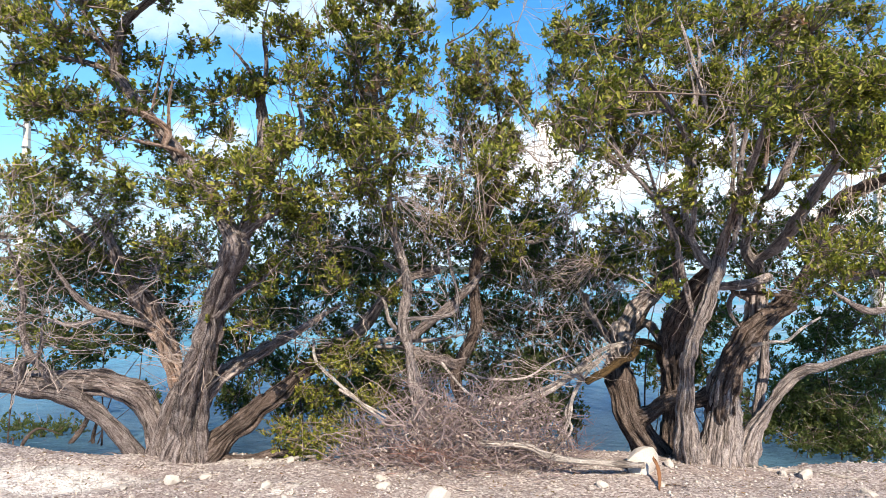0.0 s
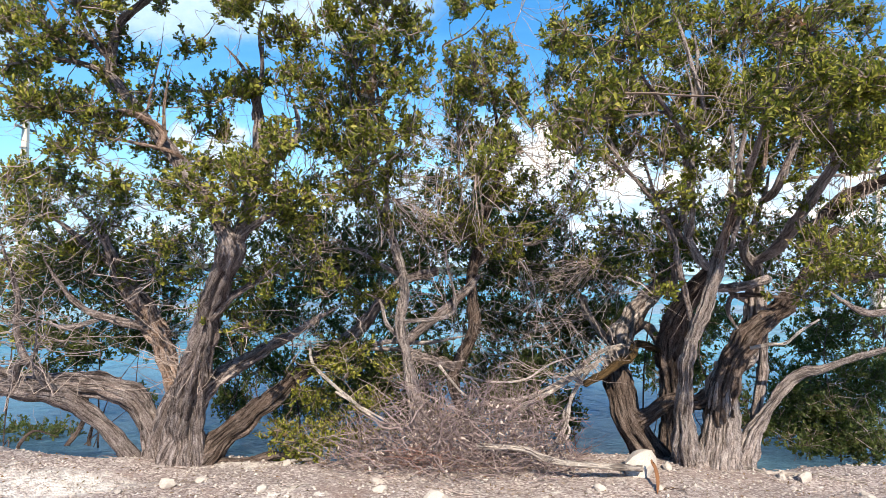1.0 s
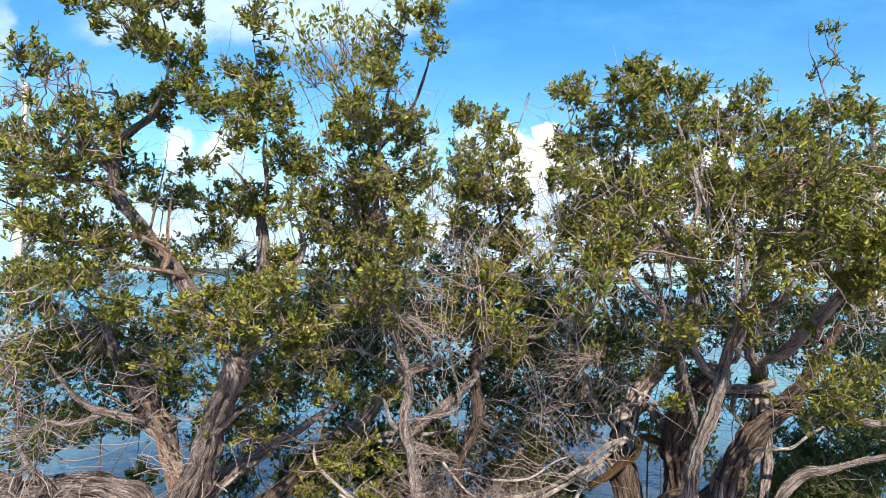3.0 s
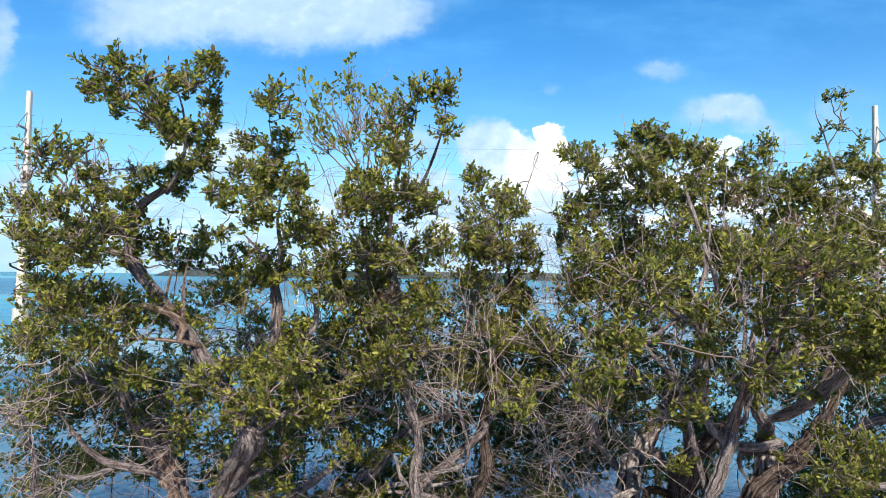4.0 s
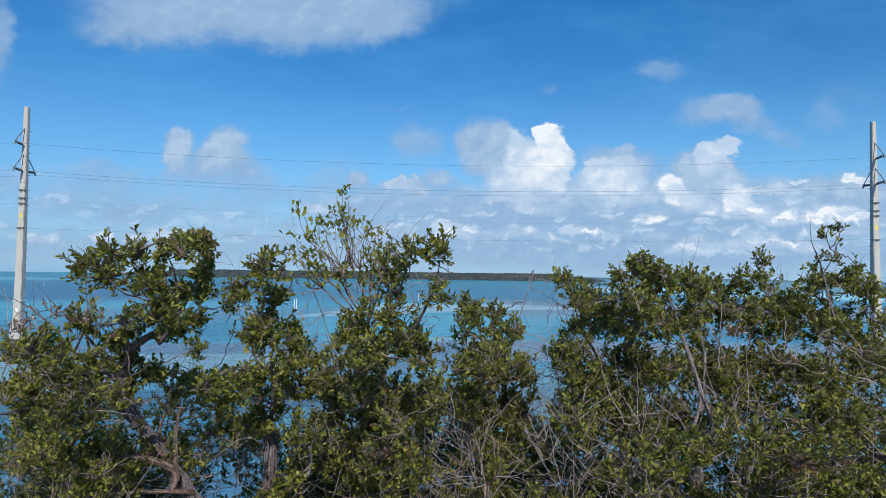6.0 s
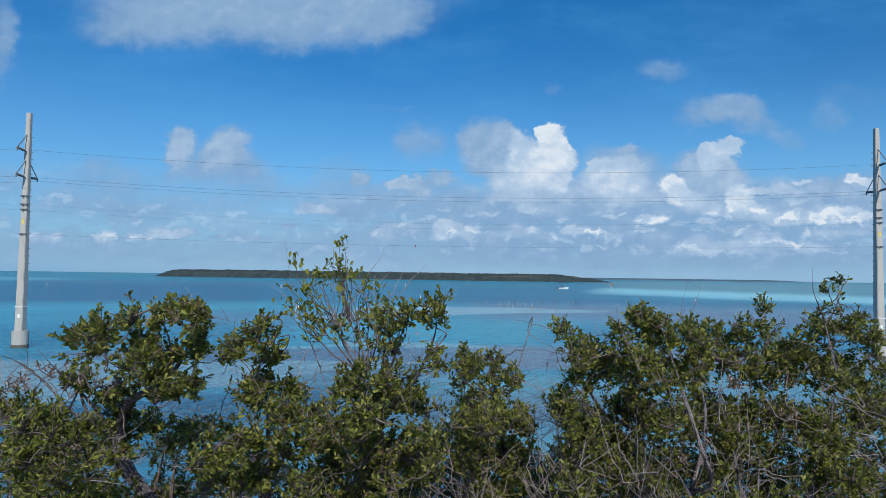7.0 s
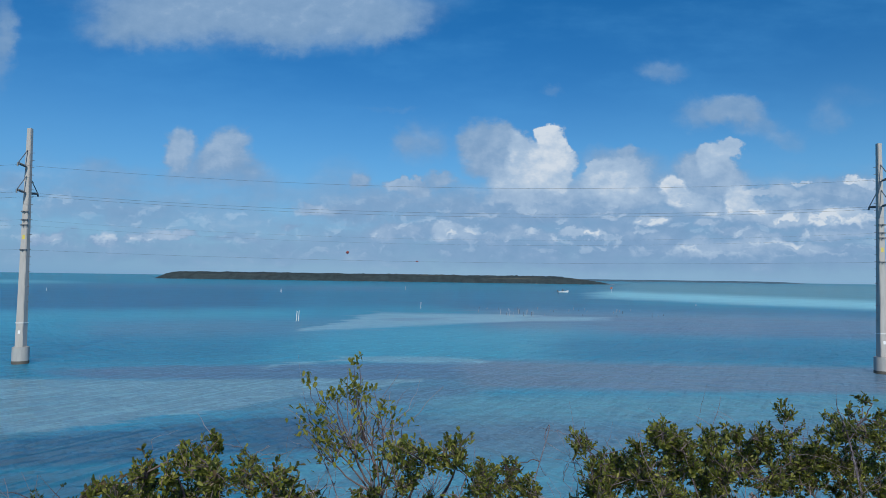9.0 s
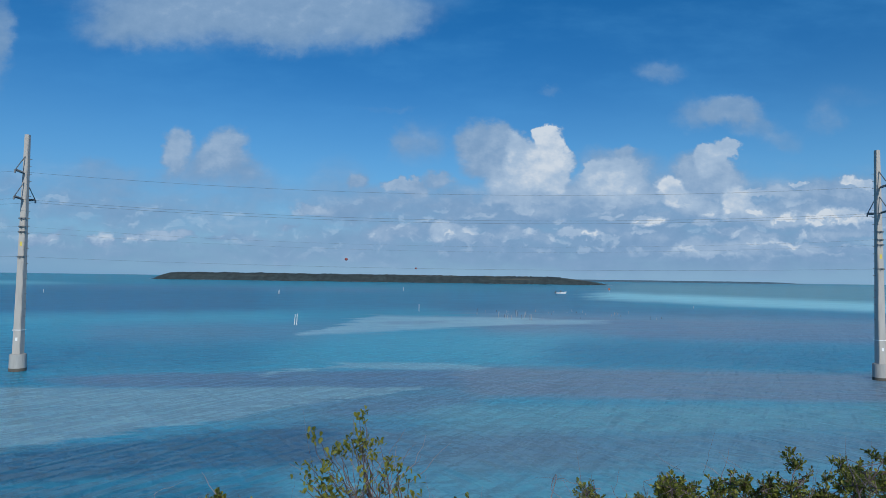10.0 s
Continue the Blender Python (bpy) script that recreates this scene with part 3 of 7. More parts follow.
    body = n.add("ShaderNodeMixShader")
    body.inputs[0].default_value = 0.08
    n.link(deep.outputs[0], body.inputs[1])
    n.link(veil.outputs[0], body.inputs[2])
    both = n.add("ShaderNodeMixShader")
    n.link(n.math("MINIMUM", n.math("MULTIPLY", grazing.outputs[0], 0.85), 0.34), both.inputs[0])
    n.link(body.outputs[0], both.inputs[1])
    n.link(sheen.outputs[0], both.inputs[2])
    out = n.add("ShaderNodeOutputMaterial")
    n.link(both.outputs[0], out.inputs["Surface"])
    return m


SAND, STONE, WATER = sand_material(), stone_material(), water_material()
CONCRETE, FOOTING = concrete("weathered_concrete", (0.44, 0.415, 0.385)), concrete("grey_concrete_footing", (0.40, 0.39, 0.37))
STEEL, WIRE = plain("dull_galvanised_steel", (0.20, 0.21, 0.22), 0.5, 0.6), plain("dark_cable", (0.07, 0.08, 0.09), 0.6)
WHITE_PAINT, DARK_PAINT = plain("weathered_white_paint", (0.78, 0.78, 0.76), 0.5), plain("dark_grey_paint", (0.06, 0.07, 0.08), 0.5)
ORANGE, YELLOW = plain("faded_orange_red_plastic", (0.26, 0.06, 0.05), 0.5), plain("yellow_tag", (0.65, 0.52, 0.10), 0.5)

# ---- mesh tools ----


def mesh_object(name, verts, faces, mat, parent=None, label="", smooth=False, uvs=None, kind=""):
    """Faces: an array of quads (or of triangles)."""
    verts, faces = np.asarray(verts, np.float32), np.asarray(faces, np.int32)
    sides = faces.shape[1]
    me = bpy.data.meshes.new(name)
    me.vertices.add(len(verts))
    me.vertices.foreach_set("co", verts.ravel())
    me.loops.add(faces.size)
    me.loops.foreach_set("vertex_index", faces.ravel())
    me.polygons.add(len(faces))
    me.polygons.foreach_set("loop_start", np.arange(len(faces), dtype=np.int32) * sides)
    if smooth:
        me.polygons.foreach_set("use_smooth", np.ones(len(faces), bool))
    me.update(calc_edges=True)
    if uvs is not None:
        layer = me.uv_layers.new(name="UVMap")
        layer.data.foreach_set("uv", np.asarray(uvs, np.float32)[faces.ravel()].ravel())
    me.materials.append(mat)
    ob = new(name, me)
    if parent is not None:
        ob.parent = parent
    if label or kind:
        tagged(ob, label=label, kind=kind)
    return ob


def part(name, bm, mat, parent, label=""):
    me = bpy.data.meshes.new(name)
    bm.to_mesh(me)
    bm.free()
    me.materials.append(mat)
    ob = new(name, me)
    ob.parent = parent
    return tagged(ob, label=label) if label else ob


def smooth_line(points, step):
    """A soft curve through the points, sampled about every step."""
    p = np.asarray(points, float)
    p = np.vstack([2 * p[0] - p[1], p, 2 * p[-1] - p[-2]])
    out = []
    for i in range(1, len(p) - 2):
        count = max(2, int(np.linalg.norm(p[i + 1] - p[i]) / step))
        for s in np.arange(count) / count:
            a, b, c, d = p[i - 1], p[i], p[i + 1], p[i + 2]
            out.append(0.5 * (2 * b + (c - a) * s + (2 * a - 5 * b + 4 * c - d) * s * s + (3 * b - a - 3 * c + d) * s ** 3))
    out.append(p[-2])
    return np.array(out)


def tube(line, radii, sides, rng=None, ridges=0.0):
    """Verts, quads and UVs of a closed tube along a line; ridges: how far its furrows stand out."""
    line = np.asarray(line, float)
    count = len(line)
    way = np.gradient(line, axis=0)
    way /= np.linalg.norm(way, axis=1)[:, None] + 1e-9
    side = np.cross(way[0], (0.31, 0.17, 0.93))
    side /= np.linalg.norm(side) + 1e-9
    angles = np.linspace(0, 2 * math.pi, sides, endpoint=False)
    verts, uvs, run = [], [], 0.0
    k1, k2, k3 = (rng.integers(3, 6), rng.integers(6, 9), rng.uniform(0, 6)) if rng is not None else (3, 7, 0.0)
    for i in range(count):
        side = side - way[i] * side.dot(way[i])
        side /= np.linalg.norm(side) + 1e-9
        other = np.cross(way[i], side)
        if i:
            run += np.linalg.norm(line[i] - line[i - 1])
        r = np.full(sides, radii[i])
        if ridges:
            r *= 1 + ridges * (0.55 - 2.6 * (1 - np.abs(np.sin(0.5 * k1 * angles * 2 + 1.6 * run + k3))) ** 3 + 0.6 * np.sin(k2 * angles - 1.7 * run) + 0.5 * np.sin(angles + 9 * run + k3) * np.sin(5.0 * run))
            r *= 1 + ridges * 0.6 * (rng.random(sides) - 0.5)
        verts.append(line[i] + np.outer(r * np.cos(angles), side) + np.outer(r * np.sin(angles), other))
        uvs.append(np.stack([np.abs(angles / math.pi - 1.0) * radii[0] * 6.0, np.full(sides, run)], 1))
    verts = np.vstack(verts + [line[:1] - way[:1] * radii[0] * 0.3, line[-1:] + way[-1:] * radii[-1] * 0.6])
    uvs = np.vstack(uvs + [[[0, 0]], [[0, run]]])
    quads = []
    for i in range(count - 1):
        for j in range(sides):
            a, b = i * sides + j, i * sides + (j + 1) % sides
            quads.append((a, b, b + sides, a + sides))
    first, last = count * sides, count * sides + 1
    for j in range(0, sides, 2):
        quads.append((first, (j + 2) % sides, (j + 1) % sides, j))
        e = (count - 1) * sides
        quads.append((last, e + j, e + (j + 1) % sides, e + (j + 2) % sides))
    return verts, np.array(quads), uvs


def joined(pieces):
    verts, faces, base = [], [], 0
    for v, f in pieces:
        verts.append(v)
        faces.append(np.asarray(f) + base)
        base += len(v)
    return np.vstack(verts), np.vstack(faces)


SIDES = 3


def thin_tubes(lines, r0, r1):
    """Many thin twigs at once. lines: array of (count, points, 3); r0 and r1: arrays of their radii at both ends."""
    lines = np.asarray(lines, float)
    count, points, _ = lines.shape
    way = np.gradient(lines, axis=1)
    way /= np.linalg.norm(way, axis=2, keepdims=True) + 1e-9
    side = np.cross(way, (0.37, 0.21, 0.90))
    side /= np.linalg.norm(side, axis=2, keepdims=True) + 1e-9
    other = np.cross(way, side)
    s = np.linspace(0, 1, points)[None, :, None]
    radius = (np.asarray(r0)[:, None, None] * (1 - s) + np.asarray(r1)[:, None, None] * s)
    rings = [lines + radius * (math.cos(a) * side + math.sin(a) * other) for a in np.arange(SIDES) * 2 * math.pi / SIDES]
    verts = np.stack(rings, axis=2).reshape(-1, 3)
    i, j, k = np.meshgrid(np.arange(count), np.arange(points - 1), np.arange(SIDES), indexing="ij")
    a = (i * points + j) * SIDES + k
    b = (i * points + j) * SIDES + (k + 1) % SIDES
    return verts, np.stack([a, b, b + SIDES, a + SIDES], axis=-1).reshape(-1, 4)


def bent(rng, start, end, points, wiggle):
    """Crooked lines from each start to each end."""
    s = np.linspace(0, 1, points)[None, :, None]
    line = start[:, None, :] * (1 - s) + end[:, None, :] * s
    length = np.linalg.norm(end - start, axis=1)[:, None, None]
    kink = np.cumsum(rng.normal(0, 1, (len(start), points, 3)), axis=1)
    kink -= kink[:, :1] * (1 - s) + kink[:, -1:] * s
    return line + kink * length * wiggle / math.sqrt(points)


LEAF_SHAPE = np.array([(0, 0, 0), (0.30, 0.34, 0.07), (0.78, 0.44, 0.10), (1.0, 0.0, -0.04), (0.78, -0.44, 0.10), (0.30, -0.34, 0.07)])


def leaf_blades(base, way, normal, length, width):
    """Obovate leaves folded along the midrib."""
    way = way / (np.linalg.norm(way, axis=1, keepdims=True) + 1e-9)
    side = np.cross(normal, way)
    side /= np.linalg.norm(side, axis=1, keepdims=True) + 1e-9
    up = np.cross(way, side)
    v = LEAF_SHAPE
    verts = (base[:, None, :] + way[:, None, :] * (v[None, :, 0:1] * length[:, None, None])
             + side[:, None, :] * (v[None, :, 1:2] * width[:, None, None]) + up[:, None, :] * (v[None, :, 2:3] * length[:, None, None]))
    f = np.arange(len(base))[:, None, None] * 6 + np.array([(0, 1, 2, 3), (0, 3, 4, 5)])[None]
    return verts.reshape(-1, 3), f.reshape(-1, 4)


# ---- ground and sea ----
WATER_LEVEL = -0.35


def ground_height(x, y):
    edge = 6.75 + 0.22 * math.sin(x * 0.9 + 0.5) + 0.25 * noise.noise((x * 0.8, 3.1, 0)) - (0.10 if x > 1.4 else 0.0) - 0.36 * math.exp(-((x + 0.85) / 0.42) ** 2)
    fall = min(1.0, max(0.0, (y - edge + 0.45) / 1.3))
    z = -1.0 * fall * fall * (3 - 2 * fall)
    if abs(x) < 30 and y > -20:
        z += 0.07 * noise.noise((x * 0.7, y * 0.7, 1.0)) + 0.03 * noise.noise((x * 3.0, y * 3.0, 5.0)) + 0.012 * noise.noise((x * 11, y * 11, 2.0))
    return z


def build_ground():
    xs = np.concatenate([[-4000, -1500, -500, -150, -60, -30, -18, -12, -9], np.arange(-7, 8.01, 0.075), [9.5, 12, 18, 30, 60, 150, 500, 1500, 4000]])
    ys = np.concatenate([[-4000, -1500, -500, -150, -60, -30, -18, -10, -5, -2, 0, 1.5, 2.7, 3.4], np.arange(3.9, 8.6, 0.075), [9.5, 12]])
    verts = np.array([(x, y, ground_height(x, y)) for y in ys for x in xs])
    w = len(xs)
    i, j = np.meshgrid(np.arange(len(ys) - 1), np.arange(w - 1), indexing="ij")
    a = (i * w + j).ravel()
    tagged(mesh_object("ground", verts, np.stack([a, a + 1, a + 1 + w, a + w], 1), SAND, smooth=True),
           "pale coral sand and gravel bank sloping to the water", "ground", kind="structure")
    side = np.array([-4500, -1200, -300, -80, -20, 0, 20, 80, 300, 1200, 4500.0])
    deep = np.array([5.0, 12, 30, 80, 250, 900, 2500, 4500])
    verts = np.array([(x, y, WATER_LEVEL) for y in deep for x in side])
    w = len(side)
    i, j = np.meshgrid(np.arange(len(deep) - 1), np.arange(w - 1), indexing="ij")
    a = (i * w + j).ravel()
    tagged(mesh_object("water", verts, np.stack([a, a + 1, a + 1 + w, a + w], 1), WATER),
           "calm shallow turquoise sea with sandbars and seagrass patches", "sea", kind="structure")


build_ground()

# ---- island ----


def island(name, label, x0, x1, y, height, deep, seed, mat_low, mat_top):
    rng = np.random.default_rng(seed)
    base = new(name)
    base.location = ((x0 + x1) / 2, y, WATER_LEVEL)
    tagged(base, label, "island")
    cols, rows = 420, 9
    verts = []
    for j in range(rows):
        for i in range(cols):
            s, d = i / (cols - 1), j / (rows - 1)
            x = (s - 0.5) * (x1 - x0)
            end = min(1.0, s / 0.03, (1 - s) / 0.10) ** 0.6
            crown = 0.82 + 0.06 * noise.noise((x * 0.012, d * 2, seed)) + 0.08 * noise.noise((x * 0.06, d * 5, seed)) + 0.12 * noise.noise((x * 0.3, d * 9, seed)) + 0.05 * rng.random()
            up = min(1.0, d / 0.12) if j else 0.0
            verts.append((x + rng.normal(0, 0.3), d * deep + 6 * noise.noise((x * 0.02, 0, seed)), height * crown * end * up * (1.0 if j < 2 else 1.0 + 0.25 * d) if j else -0.4))
    i, j = np.meshgrid(np.arange(rows - 1), np.arange(cols - 1), indexing="ij")
    a = (i * cols + j).ravel()
    mesh_object("mangrove_canopy", verts, np.stack([a, a + 1, a + 1 + cols, a + cols], 1), mat_low, base)
    shore = bmesh.new()
    ring = [shore.verts.new((x, 3.0 * noise.noise((x * 0.02, 1, seed)) - 2.0, 0.12)) for x in np.linspace((x0 - x1) / 2 - 2, (x1 - x0) / 2 + 4, 60)]
    rear = [shore.verts.new((v.co.x, v.co.y + 14, 0.3)) for v in ring]
    for k in range(59):
        shore.faces.new((ring[k], ring[k + 1], rear[k + 1], rear[k]))
    part("shore", shore, mat_top, base, "thin pale shoreline")
    return base


def far_green(name, dark, tan, at):
    m, n = material(name)
    place = n.add("ShaderNodeTexCoord").outputs["Object"]
    value = n.noise(place, 0.16, 5.0, 0.7)
    streak = n.noise(n.vec("MULTIPLY", place, (0.012, 0.05, 0.2)), 1.0, 4.0, 0.6)
    part = n.add("ShaderNodeSeparateXYZ")
    n.link(place, part.inputs[0])
    tops = n.math("MULTIPLY", n.step(part.outputs[2], 4.6, 6.4), n.step(part.outputs[0], -80.0, 60.0, 0.35, 1.0))
    colour = n.mix(n.step(value, 0.3, 0.75), dark, tuple(c * 2.0 for c in dark))
    return finish(m, n, n.mix(n.math("MULTIPLY", n.step(streak, at, at + 0.2), tops), colour, tan), 0.95, specular=0.1)


# Distance haze is mixed into both islands' colours as a bluish grey.
FAR_GREEN = far_green("hazed_mangrove_green", (0.028, 0.038, 0.040), (0.115, 0.11, 0.088), 0.44)
FAR_BLUE = far_green("hazy_far_green", (0.06, 0.10, 0.13), (0.09, 0.14, 0.16), 0.6)
island("island", "long low dark green mangrove island far out on the water", -371, 214, 806, 9.3, 90, 3, FAR_GREEN, SAND)
island("distant_island", "faint strip of low land on the horizon", 560, 1500, 2600, 7.0, 200, 8, FAR_BLUE, FAR_BLUE)

# ---- poles and cables ----


def box(bm, size, m):
    made = bmesh.ops.create_cube(bm, size=1.0, matrix=m @ Matrix.Diagonal((*size, 1.0)))
    return made["verts"]


def rod(bm, a, b, r, segments=8, r2=None):
    a, b = Vector(a), Vector(b)
    way = b - a
    turn = way.to_track_quat("Z", "Y").to_matrix().to_4x4()
    bmesh.ops.create_cone(bm, cap_ends=True, segments=segments, radius1=r, radius2=r if r2 is None else r2, depth=way.length,
                          matrix=Matrix.Translation((a + b) / 2) @ turn)


POLE_TOP = 15.75


def utility_pole(x, y):
    base = new("utility_pole")
    base.location = (x, y, WATER_LEVEL)
    tagged(base, "tall tapered concrete power pole on a footing in the water", "power pole", "power poles in the sea")
    bm = bmesh.new()
    low = [bm.verts.new((sx * 0.26, sy * 0.26, 0.9)) for sx, sy in ((-1, -1), (1, -1), (1, 1), (-1, 1))]
    top = [bm.verts.new((sx * 0.14, sy * 0.14, POLE_TOP)) for sx, sy in ((-1, -1), (1, -1), (1, 1), (-1, 1))]
    for k in range(4):
        bm.faces.new((low[k], low[(k + 1) % 4], top[(k + 1) % 4], top[k]))
    bm.faces.new(top)
    bm.faces.new(low[::-1])
    bmesh.ops.bevel(bm, geom=[e for e in bm.edges if abs(e.verts[0].co.z - e.verts[1].co.z) > 1], offset=0.03, segments=2, affect="EDGES")
    part("shaft", bm, CONCRETE, base)
    bm = bmesh.new()
    rod(bm, (0, 0, -0.8), (0, 0, 1.12), 0.50, 24)
    bmesh.ops.bevel(bm, geom=[e for e in bm.edges if e.verts[0].co.z > 1 and e.verts[1].co.z > 1], offset=0.04, segments=2, affect="EDGES")
    part("footing", bm, FOOTING, base, "round grey concrete footing with a dark tide line")
    bm = bmesh.new()
    rod(bm, (0, 0, 0.0), (0, 0, 0.20), 0.512, 24)
    part("tide_line", bm, DARK_PAINT_STAIN, base, "dark wet weed band")
    for z, ways in ((13.1, (-1,)), (11.35, (-1, 1))):
        for s in ways:
            bm = bmesh.new()
            rod(bm, (0, s * 0.15, z), (0, s * 1.10, z + 0.10), 0.045)
            for k in range(7):
                a = 0.35 + k * 0.1
                rod(bm, (0, s * a, z + 0.02 + 0.1 * (a - 0.15)), (0, s * (a + 0.03), z + 0.025 + 0.1 * (a - 0.15)), 0.085, 10)
            arm = part("insulator_arm", bm, STEEL, base, "grey ribbed insulator arm")
            bm = bmesh.new()
            rod(bm, (0, s * 0.16, z + 1.15), (0, s * 1.08, z + 0.12), 0.030)
            part("brace", bm, STEEL, arm)
            bm = bmesh.new()
            rod(bm, (0, s * 1.10, z + 0.14), (0, s * 1.10, z - 0.10), 0.05)
            part("clamp", bm, STEEL, arm)
    for z in (10.1, 9.55, 9.2, 7.55):
        bm = bmesh.new()
        box(bm, (0.44, 0.10, 0.10), Matrix.Translation((0, -0.2, z)))
        rod(bm, (0, -0.2, z), (0, -0.40, z), 0.035)
        part("bracket", bm, STEEL, base)
    for z, size, mat in ((8.4, 0.30, YELLOW), (2.1, 0.22, WHITE_PAINT)):
        bm = bmesh.new()
        box(bm, (0.16, 0.02, size), Matrix.Translation((0, -0.262 + 0.0083 * z, z)))
        part("tag", bm, mat, base, "small plain tag plate")
    bm = bmesh.new()
    box(bm, (0.545, 0.545, 0.05), Matrix.Translation((0, 0, 2.7)))
    part("band", bm, WHITE_PAINT, base, "pale band round the shaft")
    for k in range(22):
        bm = bmesh.new()
        z = 3.6 + k * 0.5
        rod(bm, (0.2, 0.05, z), (0.42 - 0.006 * z, 0.05, z), 0.018, 6)
        part("step_peg", bm, STEEL, base)
    return base


RED_PAINT = plain("faded_red_orange_paint", (0.42, 0.12, 0.07), 0.6)
DARK_PAINT_STAIN = concrete("dark_tide_stain", (0.11, 0.10, 0.085))
POLE_W, POLE_E = (-27.94, 42.3), (29.99, 43.4)
pole_w = utility_pole(*POLE_W)
pole_e = copy_thing(pole_w, pose(*POLE_E, WATER_LEVEL, 0, 0, 180))
pole_e.scale = (1, -1, 1)


def cable(label, off, z, sag, r):
    """A cable over three spans; its middle one hangs between the two poles."""
    (ax, ay), (bx, by) = POLE_W, POLE_E
    ax2, ay2, bx2, by2 = 2 * ax - bx, 2 * ay - by, 2 * bx - ax, 2 * by - ay
    line = []
    for (px, py), (qx, qy) in (((ax2, ay2), (ax, ay)), ((ax, ay), (bx, by)), ((bx, by), (bx2, by2))):
        for s in np.arange(24) / 24:
            line.append((px + (qx - px) * s, py + (qy - py) * s + off, WATER_LEVEL + z - sag * 4 * s * (1 - s)))
    v, f, uv = tube(line, [r] * len(line), 5)
    tagged(mesh_object("cable", v, f, WIRE), label, "power cable", "cables between the poles")


cable("thin dark upper power cable sagging between the poles", -1.10, 13.1, 1.05, 0.007)
cable("thin dark power cable hung from the insulator arms", -1.10, 11.3, 0.95, 0.007)
cable("thin dark power cable hung from the insulator arms", 1.10, 11.3, 0.95, 0.007)
cable("very thin dark cable on small brackets", -0.40, 9.55, 0.9, 0.003)
cable("very thin dark cable on small brackets", -0.40, 9.2, 0.9, 0.003)
cable("thin dark lower cable on small brackets", -0.40, 7.55, 0.42, 0.005)


def marker_ball(x, y, z, r):
    bm = bmesh.new()
    bmesh.ops.create_uvsphere(bm, u_segments=16, v_segments=10, radius=r)
    bmesh.ops.create_cone(bm, cap_ends=True, segments=12, radius1=r * 0.25, radius2=r * 0.25, depth=r * 2.3, matrix=pose(0, 0, 0, 0, 90, 0))
    base = new("marker_ball")
    base.location = (x, y, z)
    part("shell", bm, ORANGE, base)
    return tagged(base, "small faded orange-red marker ball on the lower cable", "marker ball", "marker balls on the cable")


marker_ball(-6.3, 41.95, 7.32, 0.095)
marker_ball(-1.7, 42.4, 6.79, 0.06)

# ---- marks and boat on the water ----


def channel_marker(x, y, height, lean, two, board=False):
    base = new("channel_marker")
    base.location = (x, y, WATER_LEVEL)
    tagged(base, "thin white wooden stakes standing in the shallow water", "channel marker", "markers on the water")
    for k in range(two):
        bm = bmesh.new()
        rod(bm, (k * 0.32, 0, -0.5), (k * 0.32 + lean * (1 - 0.4 * k), 0.05, height * (1 + 0.06 * k)), 0.05, 8, 0.04)
        part("stake", bm, WHITE_PAINT, base)
    if board:
        bm = bmesh.new()
        box(bm, (0.9, 0.06, 0.9), Matrix.Translation((lean, -0.08, height * 0.86)))
        part("board", bm, RED_PAINT, base, "faded red-orange board")
    return base


for x, y, height, lean, two in ((-19.6, 85.0, 1.37, 0.12, 2), (-4.3, 123.4, 1.32, 0.02, 1), (-128.4, 204.9, 1.10, 0.05, 1), (-58.8, 229.1, 1.23, 0.02, 2), (-18.3, 306.1, 1.64, 0.00, 1), (81.3, 307.1, 2.47, 0.00, 1), (61.2, 153.7, 0.41, 0.00, 1)):
    channel_marker(x, y, height, lean, two, height > 2)


def motor_boat(x, y):
    base = new("motor_boat")
    base.matrix_world = pose(x, y, WATER_LEVEL, 0, 0, 8)
    tagged(base, "small white open motor boat far out on the sea", "boat")
    bm = bmesh.new()
    rings = []
    for s, half, top in ((-2.4, 0.85, 0.55), (-1.0, 0.95, 0.58), (0.8, 0.85, 0.68), (1.9, 0.45, 0.85), (2.6, 0.03, 0.98)):
        rings.append([bm.verts.new(c) for c in ((s, -half, top), (s * 0.95, -half * 0.7, 0.0), (s * 0.93, 0, -0.2), (s * 0.95, half * 0.7, 0.0), (s, half, top))])
    for a, b in zip(rings, rings[1:]):
        for k in range(4):
            bm.faces.new((a[k], b[k], b[k + 1], a[k + 1]))
        bm.faces.new((a[0], a[4], b[4], b[0]))
    bm.faces.new(rings[0])
    part("hull", bm, WHITE_PAINT, base)
    bm = bmesh.new()
    box(bm, (0.6, 0.7, 0.9), pose(-0.2, 0, 1.0))
    part("console", bm, DARK_PAINT, base, "dark console")
    bm = bmesh.new()
    box(bm, (0.4, 0.35, 0.9), pose(-2.55, 0, 0.55))
    part("outboard_motor", bm, DARK_PAINT, base, "dark outboard motor")


motor_boat(55.2, 292.6)


def stake_line():
    rng = np.random.default_rng(31)
    for k in range(46):
        s = k / 45
        if k < 14:
            x, y, h = 12.1 + rng.uniform(-2.6, 2.6), 106.2 + rng.uniform(-6, 8), rng.uniform(0.5, 1.0)
        else:
            x, y, h = 22.1 + (s - 0.65) * 46 + rng.normal(0, 0.5), 113.2 + rng.uniform(-9, 14), rng.uniform(0.2, 0.7)
        bm = bmesh.new()
        rod(bm, (0, 0, -0.4), (rng.normal(0, 0.06), 0, h), 0.03, 6, 0.02)
        base = new("stake")
        base.location = (x, y, WATER_LEVEL)
        part("post", bm, CONCRETE if k % 3 else DARK_PAINT, base)
        tagged(base, "short weathered wooden stake standing in the shallows", "stake", "stakes on the sandbar")


stake_line()

